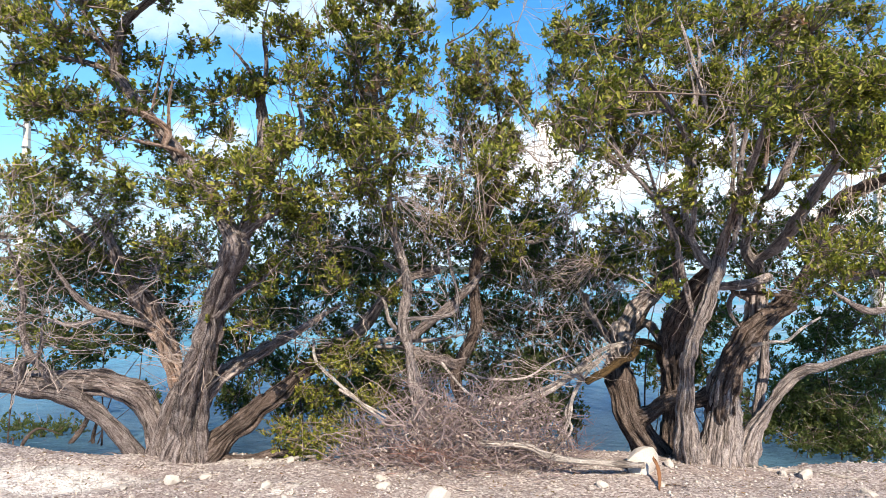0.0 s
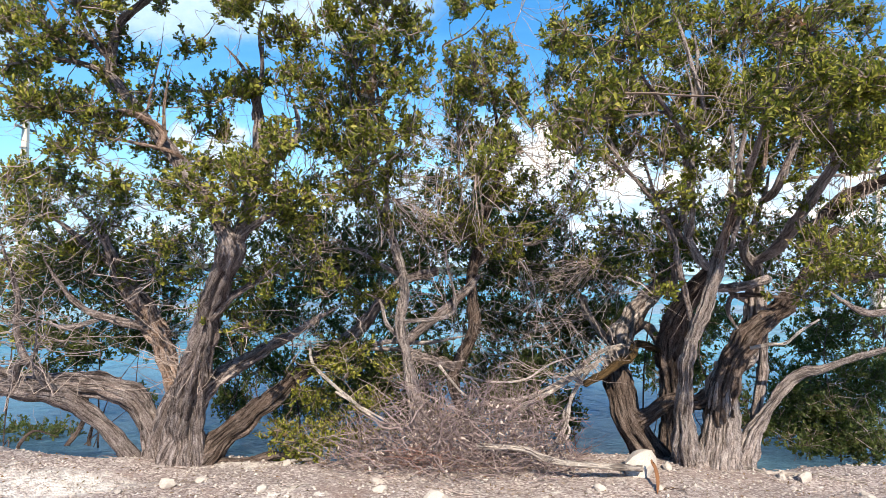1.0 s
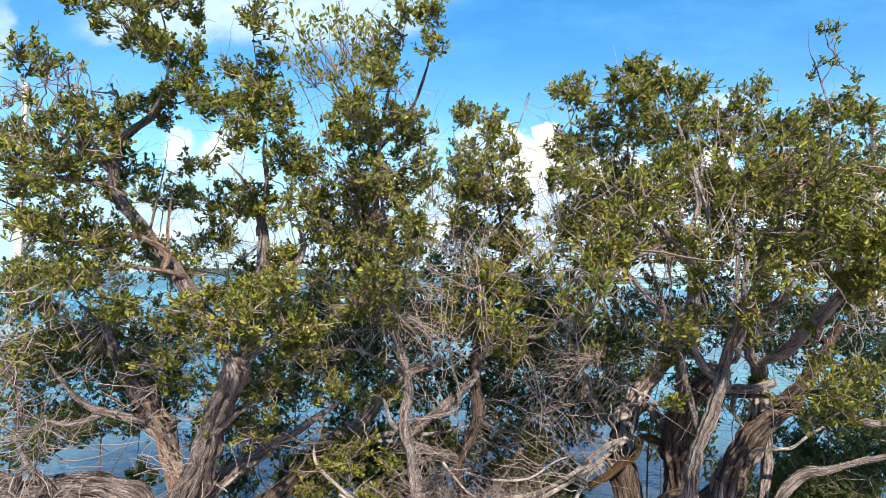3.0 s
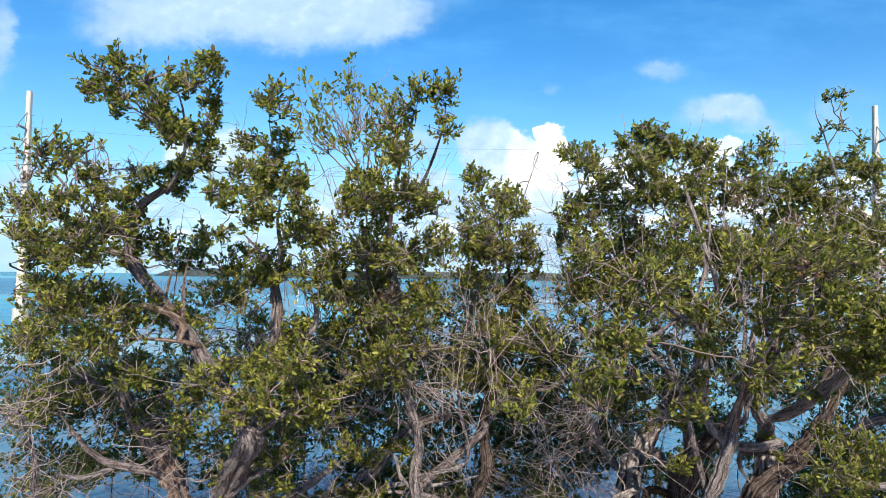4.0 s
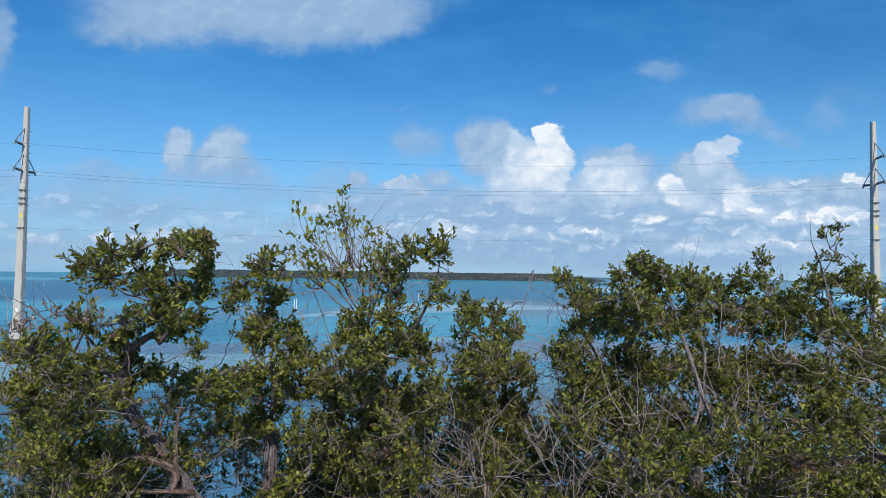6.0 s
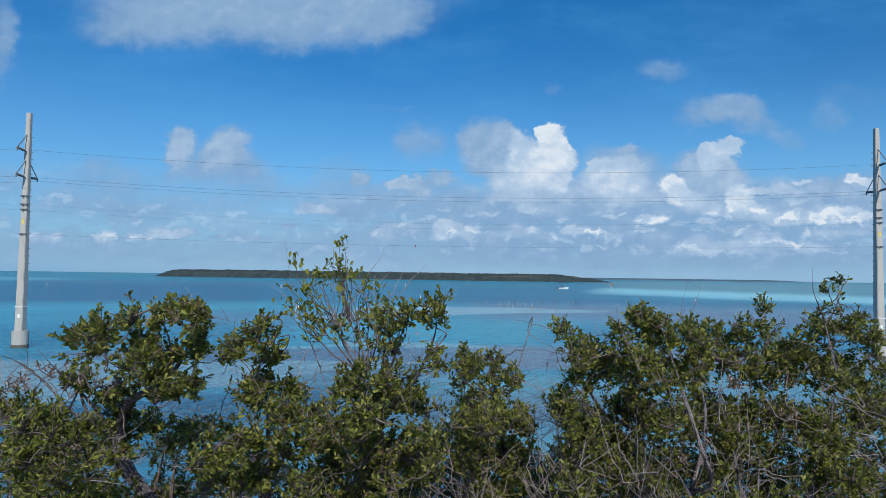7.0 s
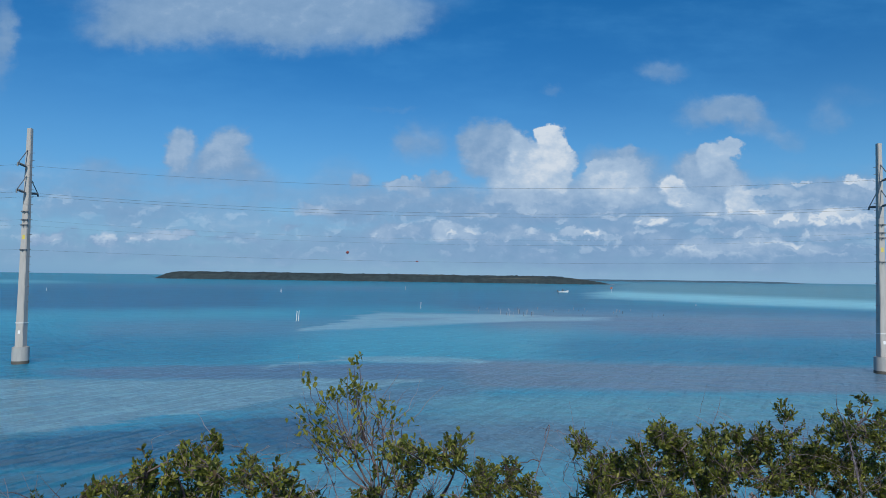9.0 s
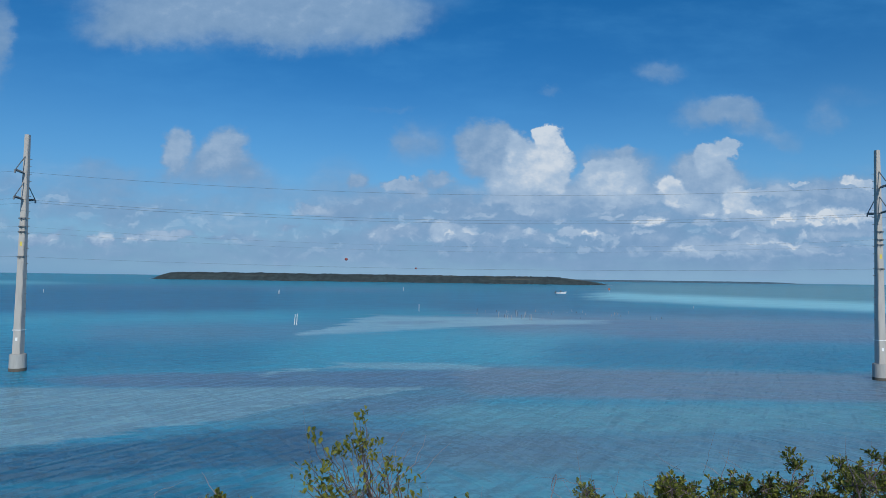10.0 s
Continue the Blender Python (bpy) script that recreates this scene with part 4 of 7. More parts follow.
# ---- trees ----
class Tree:
    thick, top = 1.0, 1.04  # how full its leaf clumps are, low and high in the crown

    def __init__(self, label, seed, name="buttonwood_tree", category="tree", group="trees on the bank"):
        self.base = tagged(new(name), label, category, group)
        self.rng = np.random.default_rng(seed)
        self.nodes, self.limbs, self.spines, self.twigs, self.bare = [], [], [], [], []

    def limb(self, name, mat, points):
        """points: x, y, z and radius along the limb. A branch springs from the nearest limb before it."""
        rng = self.rng
        if name == "branch" and self.spines:
            known = np.vstack(self.spines)
            gaps = np.linalg.norm(known[:, :3] - points[0][:3], axis=1) + 0.8 * np.maximum(known[:, 2] - points[0][2] + 0.1, 0)
            root = known[np.argmin(gaps)]
            if 0.05 < gaps.min() < 0.9:
                points = [(*root[:3], min(1.15 * points[0][3], max(root[3], points[0][3] * 0.8)))] + list(points)
        line = smooth_line(points, max(0.04, points[-1][3] * 0.6))
        self.spines.append(line)
        line, radii = line[:, :3], np.maximum(line[:, 3], 0.002)
        r0, s = points[0][3], np.linspace(0, 1, len(line))
        wander = np.cumsum(rng.normal(0, 1, (len(line), 3)), axis=0)
        wander -= wander[0] * (1 - s[:, None]) + wander[-1] * s[:, None]
        line = line + wander * 0.035 * r0
        if name in ("trunk", "limb"):
            radii = radii * (1 + 0.25 * np.exp(-np.linalg.norm(line - line[0], axis=1) / 0.14))
            line[0, 2] -= 0.2
        knots = 0.93 + 0.14 * np.sin(s * (7 + 9 * rng.random()) + rng.random() * 6) * np.sin(s * 23 + rng.random() * 6)
        if name != "trunk" and radii[-1] < 0.03:
            radii = radii * (1 - 0.72 * np.clip((s - 0.6) / 0.4, 0, 1))
        sides = 44 if r0 > 0.09 else 14 if r0 > 0.04 else 8
        v, f, uv = tube(line, radii * knots, sides, rng, 0.21 if r0 > 0.09 else 0.11)
        mesh_object(name, v, f, mat, self.base, smooth=True, uvs=uv)
        self.nodes.append(line[len(line) // 3:])
        if r0 < 0.055 and points[-1][3] > 0.004 and mat is not BARK_RED:
            self.limbs.append(line)

    def leafy(self, centre, size, dens, mat, length, droop=0.0):
        """One clump: twigs from the nearest limbs, sprigs on them and leaves in rosettes round each sprig's end."""
        rng = self.rng
        centre, size = np.array(centre), np.array(size)
        nodes = np.vstack(self.nodes)
        count = max(6, int(dens * 1150 * size[0] * size[2] ** 0.9 * (0.07 / length)))
        where = rng.normal(0, 1, (count, 3))
        where /= np.linalg.norm(where, axis=1, keepdims=True)
        where = centre + where * size * (rng.random((count, 1)) ** 0.42) * rng.uniform(0.62, 1.22, (count, 1))
        hubs = centre + rng.normal(0, 0.38, (max(2, count // 9), 3)) * size - np.array([0, 0, 0.3 * size[2]])
        hubs = hubs[np.argsort(((nodes[None] - hubs[:, None]) ** 2).sum(2).min(1))]
        stems, gap, grown = [], [], nodes
        for hub in hubs:
            near = grown[np.argmin(((grown - hub) ** 2).sum(1))]
            stem = bent(rng, near[None], hub[None], 7, 0.11)[0]
            grown = np.vstack([grown, stem[2:]])
            stems.append(stem)
            gap.append(np.linalg.norm(near - hub))
        gap = np.array(gap)
        self.nodes.append(np.array(stems)[:, 3:].reshape(-1, 3))
        self.twigs.append(thin_tubes(stems, 0.004 + 0.008 * np.minimum(gap, 1.0), np.full(len(hubs), 0.0035)))
        best = np.argmin(((hubs[None] - where[:, None]) ** 2).sum(2), axis=1)
        own = np.arange(0, count, 3 if centre[1] > 7.0 else 1)
        self.twigs.append(thin_tubes(bent(rng, hubs[best[own]], where[own], 3, 0.2), np.full(len(own), 0.0042), np.full(len(own), 0.0022)))
        out = (where - hubs[best]) / (np.linalg.norm(where - hubs[best], axis=1, keepdims=True) + 1e-9) + np.array([0, 0, 0.55 - droop]) + rng.normal(0, 0.30, (count, 3))
        out /= np.linalg.norm(out, axis=1, keepdims=True) + 1e-9
        each = 10
        axis = np.repeat(out, each, axis=0)
        back = rng.random((count * each, 1)) ** 0.8
        base = np.repeat(where, each, axis=0) - axis * back * length * 2.0
        side = np.cross(axis, rng.normal(0, 1, (count * each, 3)))
        side /= np.linalg.norm(side, axis=1, keepdims=True) + 1e-9
        way = axis * rng.uniform(0.45, 1.0, (count * each, 1)) + side * (0.55 + 0.5 * back) + np.array([0, 0, 0.12 - droop])
        face = axis * 0.4 + np.array([0, -0.48, 0.42]) + rng.normal(0, 0.55, (count * each, 3))
        size_of = length * rng.uniform(0.6, 1.18, count * each)
        v, f = leaf_blades(base, way, face, size_of, size_of * rng.uniform(0.38, 0.54, count * each))
        mesh_object("leaf_clump", v, f, mat, self.base, kind="stuff")
        spare = max(1, count // (24 if centre[2] > 3.2 else 13))
        start = hubs[rng.integers(0, len(hubs), spare)]
        reach = start + rng.normal(0, 1, (spare, 3)) * size * 0.6 + np.array([0, 0, 0.06])
        self.bare.append(thin_tubes(bent(rng, start, reach, 6, 0.05), np.full(spare, 0.0036), np.full(spare, 0.0014)))

    def sprout(self, count, low, high, mat):
        """Small leaf clumps along the limbs, where no larger clump hides them."""
        rng = self.rng
        nodes = np.vstack(self.limbs)
        nodes = nodes[(nodes[:, 2] > low) & (nodes[:, 2] < high)]
        for spot in nodes[rng.integers(0, len(nodes), count)]:
            r = rng.uniform(0.06, 0.13)
            self.leafy(spot + rng.normal(0, 0.10, 3) + (0, 0, 0.05), (r * 1.25, r * 1.2, r), 0.65, mat, 0.042)

    def tangle(self, low, high, count, length, r, up=0.4):
        """Bare crooked twigs within a box, each from the nearest limb's side."""
        rng = self.rng
        start = rng.uniform(low, high, (count, 3))
        way = rng.normal(0, 1, (count, 3)) + np.array([0, 0, up])
        way /= np.linalg.norm(way, axis=1, keepdims=True)
        end = start + way * rng.uniform(0.3, 1.0, (count, 1)) * length
        nodes = np.vstack(self.nodes)
        near = nodes[np.argmin(((nodes[None] - start[:, None]) ** 2).sum(2), axis=1)]
        keep = np.linalg.norm(near - start, axis=1) < 0.9
        self.bare.append(thin_tubes(bent(rng, near[keep], start[keep], 7, 0.12), np.full(keep.sum(), r), np.full(keep.sum(), r * 0.7)))
        lines = bent(rng, start, end, 9, 0.04 if up > 1 else 0.06)
        if up > 1:
            for line in lines:
                v, f = thin_tubes(line[None], np.full(1, r * 0.9), np.full(1, r * 0.35))
                mesh_object("twig", v, f, DEAD_TWIG, self.base, "bare bleached upright twig")
        else:
            self.bare.append(thin_tubes(lines, np.full(count, r * 0.8), np.full(count, r * 0.3)))

    def done(self):
        v, f = joined(self.twigs)
        mesh_object("twig_tangle", v, f, TWIG, self.base, "fine grey-brown leaf-bearing twigs", kind="stuff")
        v, f = joined(self.bare)
        mesh_object("dead_twig_tangle", v, f, DEAD_TWIG, self.base, "bare bleached dead twigs", kind="stuff")


def clump(tree, x, y, z, rx, rz, dens=1.0, mat=None, length=0.042):
    """One rounded clump of leaves of a tree or shrub."""
    if mat is None:
        mat = LEAF
    tree.leafy((x, y, z - 0.02), (1.02 * rx, 0.55 * (rx + rz) + 0.05, 0.96 * rz), dens * (tree.thick if z < 3.0 else tree.top) * (0.63 if mat is LEAF else 0.85), mat, length if y < 6.6 else length * 1.15)


def young_sprigs(tree):
    """The thin topmost shoots, with large single leaves in loose tufts."""
    rng = np.random.default_rng(77)
    origin = np.array([-0.39, 5.29, 3.89])
    ball = rng.normal(0, 1, (64, 3))
    ball *= (0.55 + 0.45 * rng.random((64, 1))) / np.linalg.norm(ball, axis=1, keepdims=True)
    shoots = origin + np.array([-0.21, -0.02, 0.70]) + ball * (0.52, 0.26, 0.36) - np.abs(ball[:, :1]) * (0.0, 0.0, 0.16)
    shoots = np.vstack([shoots, origin + [(-0.20, 0.0, 1.15), (-0.24, 0.04, 1.12), (-0.60, 0.0, 0.98), (-0.58, 0.05, 0.96)]])
    forks = origin + np.stack([np.sin(np.linspace(-0.85, 0.32, 9)) * 0.50, rng.normal(0, 0.08, 9), np.cos(np.linspace(-0.85, 0.32, 9)) * 0.50], 1)
    tree.twigs.append(thin_tubes(bent(rng, np.repeat(origin[None], 9, 0), forks, 7, 0.08), np.full(9, 0.010), np.full(9, 0.006)))
    root = forks[np.argmin(((forks[None] - shoots[:, None]) ** 2).sum(2), axis=1)]
    tree.twigs.append(thin_tubes(bent(rng, root, shoots, 7, 0.12), np.full(len(shoots), 0.0045), np.full(len(shoots), 0.0022)))
    bare = forks[rng.integers(0, 9, 26)]
    tree.bare.append(thin_tubes(bent(rng, bare, bare + rng.normal(0, 1, (26, 3)) * (0.25, 0.12, 0.15) + (0, 0, 0.35), 7, 0.1), np.full(26, 0.004), np.full(26, 0.0015)))
    v, f = leaf_blades(np.zeros((1, 3)), np.array([[0, 1.0, 0]]), np.array([[0, 0, 1.0]]), np.array([1.0]), np.array([0.52]))
    first = mesh_object("leaf", v, f, LEAF_BIG, tree.base, "large yellow-green leaf")
    me = first.data
    made = 0
    for tip in shoots:
        for k in range(10):
            ob = first if made == 0 else new("leaf", me)
            if made:
                ob.parent = tree.base
                tagged(ob, label="large yellow-green leaf")
            made += 1
            spot = tip + rng.normal(0, 0.032, 3)
            spin = Euler((radians(rng.normal(48, 22)), radians(rng.normal(0, 25)), radians(rng.uniform(0, 360))))
            size = rng.uniform(0.038, 0.062)
            ob.matrix_local = Matrix.LocRotScale(spot, spin, (size, size, size))


def shrub(*crowns):
    """A mangrove shrub, leaf colour darkened for shade, that leans out over the water's edge: crooked stems to each of
    its leaf clumps.
    """
    global shrub_seed
    shrub_seed += 1
    crowns = np.array(crowns)
    made = Tree("mangrove shrub leaning over the water's edge, its green darkened for shade", shrub_seed, "mangrove_shrub", "shrub", "shrubs at the water's edge")
    foot = np.array([crowns[:, 0].mean(), 7.5 + 0.3 * made.rng.random(), -0.65])
    for x, y, z, rx, rz in crowns[np.argsort(crowns[:, 2])][::3]:
        spot = foot + made.rng.normal(0, 0.1, 3) * (1, 1, 0)
        mid = spot * 0.5 + np.array([x, y, z]) * 0.5 + made.rng.normal(0, 0.22, 3)
        low = spot * 0.85 + np.array([x, y, z]) * 0.15 + np.array([0, 0, 0.12])
        thick = 0.007 + 0.004 * made.rng.random()
        made.limb("stem", BARK_DARK_SHADED, [(*spot, thick * 1.3), (*low, thick), (*mid, thick * 0.8), (x, y, z, thick * 0.4)])
    for x, y, z, rx, rz in crowns:
        clump(made, x, y, z, rx, rz, 0.52 if z > 1.6 else 0.60 if z > 1.0 and x < 2.0 else 1.0, LEAF_SHADE)
    made.done()


shrub_seed = 60
shrub((-5.28, 8.38, -0.36, 0.33, 0.26), (-4.93, 8.29, 1.41, 0.59, 0.37), (-4.91, 8.22, 0.47, 0.51, 0.22), (-4.76, 7.97, 2.73, 0.42, 0.42), (-4.67, 8.22, -0.32, 0.51, 0.25), (-4.64, 7.37, 2.33, 0.53, 0.39), (-4.52, 7.39, 1.13, 0.46, 0.29), (-4.50, 7.23, 1.75, 0.45, 0.26), (-4.42, 7.70, 1.71, 0.62, 0.48))
shrub((-4.36, 8.38, 0.68, 0.37, 0.26), (-4.25, 7.65, 1.85, 0.61, 0.34), (-4.04, 8.15, 1.57, 0.51, 0.36), (-4.01, 7.67, 0.98, 0.48, 0.31), (-3.78, 7.74, 2.66, 0.48, 0.31), (-3.72, 7.15, 2.02, 0.70, 0.38), (-3.67, 7.69, 2.00, 0.62, 0.41), (-3.41, 8.13, 0.15, 0.25, 0.22), (-3.34, 8.58, 1.12, 0.38, 0.30))
shrub((-3.29, 7.79, 1.31, 0.55, 0.34), (-3.26, 7.67, 0.99, 0.48, 0.31), (-3.21, 7.23, 1.51, 0.45, 0.26), (-3.05, 7.69, 1.59, 0.47, 0.34), (-3.02, 8.26, -0.44, 0.29, 0.29), (-2.95, 7.44, 1.95, 0.60, 0.40), (-2.91, 8.00, 2.16, 0.57, 0.43), (-2.83, 8.66, 0.51, 0.31, 0.27), (-2.82, 7.39, 2.79, 0.46, 0.26))
shrub((-2.51, 7.41, 3.06, 0.39, 0.20), (-2.45, 8.98, -0.47, 0.32, 0.32), (-2.37, 7.97, 0.90, 0.42, 0.28), (-2.27, 8.17, 0.16, 0.32, 0.32), (-2.18, 7.94, 2.17, 0.49, 0.42), (-2.10, 7.40, 1.42, 0.39, 0.30), (-2.02, 8.80, 0.50, 0.47, 0.35), (-1.90, 7.43, 2.49, 0.46, 0.33), (-1.84, 8.04, 1.61, 0.57, 0.36))
shrub((-1.84, 8.62, 1.14, 0.61, 0.38), (-1.73, 7.82, 1.32, 0.48, 0.34), (-1.50, 8.57, 0.09, 0.60, 0.34), (-1.41, 7.97, 2.18, 0.57, 0.43), (-1.37, 8.54, 1.60, 0.45, 0.45), (-1.17, 7.12, 2.19, 0.57, 0.38), (-1.13, 7.55, 1.89, 0.53, 0.40), (-1.10, 7.30, 2.49, 0.39, 0.32), (-1.09, 8.71, 1.14, 0.54, 0.31))
shrub((-0.97, 7.45, 1.71, 0.53, 0.33), (-0.88, 8.43, 0.72, 0.45, 0.37), (-0.76, 8.73, 0.15, 0.54, 0.35), (-0.75, 8.39, 2.06, 0.45, 0.37), (-0.62, 7.70, 1.89, 0.48, 0.34), (-0.58, 7.48, 2.23, 0.47, 0.40), (-0.57, 8.10, 1.62, 0.57, 0.43), (-0.34, 8.98, 1.14, 0.48, 0.48), (-0.32, 8.49, 2.52, 0.53, 0.38))
shrub((-0.27, 8.16, 0.62, 0.50, 0.36), (-0.06, 7.29, 1.92, 0.39, 0.32), (-0.01, 8.50, 2.08, 0.60, 0.45), (0.02, 8.39, 0.00, 0.44, 0.37), (0.10, 6.95, 2.37, 0.56, 0.37), (0.15, 9.00, 0.51, 0.48, 0.48), (0.16, 7.98, 1.35, 0.49, 0.42), (0.19, 7.44, 2.83, 0.40, 0.33), (0.43, 8.32, 2.22, 0.52, 0.44))
shrub((0.44, 8.21, 1.49, 0.29, 0.36), (0.72, 7.54, 2.71, 0.40, 0.33), (0.73, 7.17, 2.20, 0.51, 0.38), (0.85, 7.40, 1.66, 0.46, 0.33), (0.86, 7.95, 1.22, 0.49, 0.42), (0.87, 8.21, 2.52, 0.51, 0.37), (0.92, 8.64, 0.57, 0.34, 0.38), (1.00, 7.96, 1.93, 0.56, 0.42), (1.16, 6.99, 1.89, 0.50, 0.31))
shrub((1.19, 8.26, 0.19, 0.36, 0.29), (1.19, 8.42, 1.34, 0.37, 0.37), (1.39, 7.51, 2.45, 0.46, 0.33), (1.39, 8.21, 1.07, 0.58, 0.43), (1.39, 7.32, 2.30, 0.46, 0.39), (1.45, 8.61, 0.58, 0.46, 0.30), (1.49, 7.87, 0.27, 0.48, 0.35), (1.50, 8.50, 1.80, 0.45, 0.38), (1.61, 8.31, 2.24, 0.59, 0.44))
shrub((1.63, 7.35, 1.68, 0.39, 0.32), (1.76, 8.23, 1.22, 0.51, 0.36), (1.84, 7.91, 1.66, 0.49, 0.35), (1.95, 8.41, -0.41, 0.22, 0.30), (1.97, 8.22, 0.79, 0.36, 0.29), (1.99, 8.66, -0.02, 0.27, 0.46), (2.07, 7.43, 2.02, 0.59, 0.40), (2.09, 8.47, 1.88, 0.38, 0.30), (2.09, 8.12, 1.23, 0.43, 0.29))
shrub((2.22, 7.65, 1.25, 0.40, 0.34), (2.28, 7.37, 1.94, 0.46, 0.33), (2.29, 8.05, 1.81, 0.50, 0.36), (2.67, 8.66, 1.35, 0.34, 0.31), (2.72, 8.05, 2.38, 0.50, 0.36), (2.80, 7.77, 1.92, 0.41, 0.27), (2.95, 7.31, 2.13, 0.58, 0.39), (3.20, 8.64, 0.60, 0.30, 0.38), (3.50, 7.63, 2.61, 0.41, 0.34))
shrub((3.55, 8.18, 1.39, 0.36, 0.43), (3.60, 8.13, 2.26, 0.50, 0.36), (3.69, 7.10, 2.20, 0.57, 0.38), (3.72, 8.61, 0.61, 0.30, 0.46), (3.98, 8.69, 1.22, 0.38, 0.38), (4.09, 7.80, 1.97, 0.35, 0.35), (4.38, 7.64, 2.36, 0.41, 0.27), (4.44, 6.98, 2.30, 0.56, 0.37), (4.45, 7.59, 0.44, 0.33, 0.27), (3.75, 7.70, 0.38, 0.32, 0.24), (4.10, 7.62, 0.08, 0.36, 0.22))
shrub((4.62, 8.74, 0.76, 0.31, 0.39), (4.65, 7.94, 1.84, 0.42, 0.35), (4.69, 7.78, 0.20, 0.48, 0.27), (4.97, 7.69, -0.11, 0.47, 0.20), (5.03, 7.46, 0.27, 0.46, 0.33), (5.05, 7.42, 1.97, 0.39, 0.39), (5.05, 8.70, -0.14, 0.53, 0.31), (5.20, 7.37, 2.47, 0.39, 0.39), (5.23, 8.47, 0.95, 0.45, 0.30), (4.62, 7.42, -0.06, 0.42, 0.20), (5.25, 7.35, -0.12, 0.46, 0.20))
shrub((5.27, 8.04, 1.28, 0.57, 0.43), (5.29, 8.84, 0.45, 0.39, 0.31), (5.32, 7.45, 0.67, 0.39, 0.33), (5.42, 7.66, -0.09, 0.34, 0.20), (5.49, 8.80, 0.23, 0.66, 0.39), (5.59, 8.58, -0.25, 0.53, 0.27), (5.64, 7.95, 1.85, 0.42, 0.42), (6.11, 8.91, 0.14, 0.55, 0.47), (6.27, 8.92, 0.61, 0.47, 0.39))
shrub((-0.45, 7.25, 0.62, 0.36, 0.28), (-0.05, 7.15, 0.40, 0.40, 0.28), (0.40, 7.25, 0.80, 0.40, 0.28), (0.50, 7.10, 0.20, 0.40, 0.22), (0.95, 7.15, 0.50, 0.40, 0.28), (1.35, 7.20, 0.78, 0.34, 0.26), (1.42, 7.10, 0.28, 0.30, 0.24))

tree_a = Tree("large spreading buttonwood tree with twisted grey-brown trunks and limbs", 11)
tree_a.limb("trunk", BARK_GREY, [(-2.08, 6.12, -0.05, 0.196), (-2.01, 6.01, 0.27, 0.149), (-1.90, 5.84, 0.64, 0.140), (-1.74, 5.58, 1.01, 0.120), (-1.60, 5.37, 1.35, 0.102), (-1.40, 5.06, 1.71, 0.092), (-1.22, 4.80, 1.99, 0.080)])
tree_a.limb("branch", BARK_GREY, [(-1.22, 4.80, 1.92, 0.072), (-1.34, 4.79, 2.18, 0.060), (-1.55, 4.88, 2.45, 0.057), (-1.84, 5.02, 2.77, 0.057), (-2.09, 5.06, 3.05, 0.055), (-2.32, 5.10, 3.29, 0.051)])
tree_a.limb("branch", BARK_GREY, [(-2.35, 5.14, 3.28, 0.052), (-2.31, 5.08, 3.55, 0.035), (-2.20, 5.03, 3.76, 0.032), (-1.93, 4.92, 3.91, 0.028), (-1.74, 4.81, 4.08, 0.020), (-1.57, 4.65, 4.33, 0.016)])
tree_a.limb("branch", BARK_GREY, [(-1.86, 4.69, 3.81, 0.016), (-1.66, 4.48, 4.05, 0.013), (-1.59, 4.26, 4.34, 0.011), (-1.65, 4.16, 4.54, 0.007)])
tree_a.limb("branch", BARK_GREY, [(-2.33, 5.10, 3.33, 0.028), (-2.52, 4.99, 3.39, 0.025), (-2.71, 4.89, 3.39, 0.021), (-2.81, 4.79, 3.33, 0.016), (-3.06, 4.75, 3.26, 0.010)])
tree_a.limb("branch", BARK_GREY, [(-2.34, 5.09, 3.44, 0.019), (-2.41, 4.99, 3.54, 0.017), (-2.47, 4.88, 3.70, 0.014), (-2.50, 4.77, 3.96, 0.010)])
tree_a.limb("branch", BARK_GREY, [(-2.35, 5.09, 3.37, 0.019), (-2.36, 5.03, 3.53, 0.017), (-2.54, 4.92, 3.83, 0.012), (-2.72, 4.81, 4.07, 0.006), (-2.87, 4.81, 4.23, 0.003)])
tree_a.limb("branch", BARK_RED, [(-1.89, 5.01, 2.88, 0.025), (-1.97, 4.91, 2.94, 0.021), (-2.12, 4.81, 2.94, 0.014), (-2.26, 4.71, 2.93, 0.008)])
tree_a.limb("branch", BARK_RED, [(-1.67, 4.92, 2.64, 0.023), (-1.76, 4.82, 2.68, 0.018), (-1.96, 4.72, 2.71, 0.014), (-2.16, 4.62, 2.73, 0.008)])
tree_a.limb("branch", BARK_GREY, [(-1.28, 4.90, 1.86, 0.069), (-1.19, 4.99, 2.15, 0.058), (-1.15, 5.08, 2.57, 0.055), (-1.14, 5.06, 3.04, 0.051), (-1.23, 5.00, 3.32, 0.031), (-1.37, 4.94, 3.52, 0.017)])
tree_a.limb("branch", BARK_GREY, [(-1.15, 5.06, 3.02, 0.034), (-1.09, 5.00, 3.36, 0.021), (-1.10, 4.94, 3.65, 0.015), (-1.03, 4.88, 3.90, 0.010)])
tree_a.limb("branch", BARK_PALE, [(-0.98, 5.00, 2.62, 0.027), (-0.79, 4.95, 2.82, 0.025), (-0.80, 4.89, 3.05, 0.021), (-0.91, 4.83, 3.25, 0.012)])
tree_a.limb("limb", BARK_GREY, [(-2.34, 6.22, -0.09, 0.118), (-2.42, 6.21, 0.24, 0.097), (-2.55, 6.15, 0.52, 0.102), (-2.79, 6.09, 0.66, 0.111), (-3.11, 6.04, 0.71, 0.105), (-3.41, 5.89, 0.71, 0.093), (-3.88, 5.68, 0.87, 0.085)])
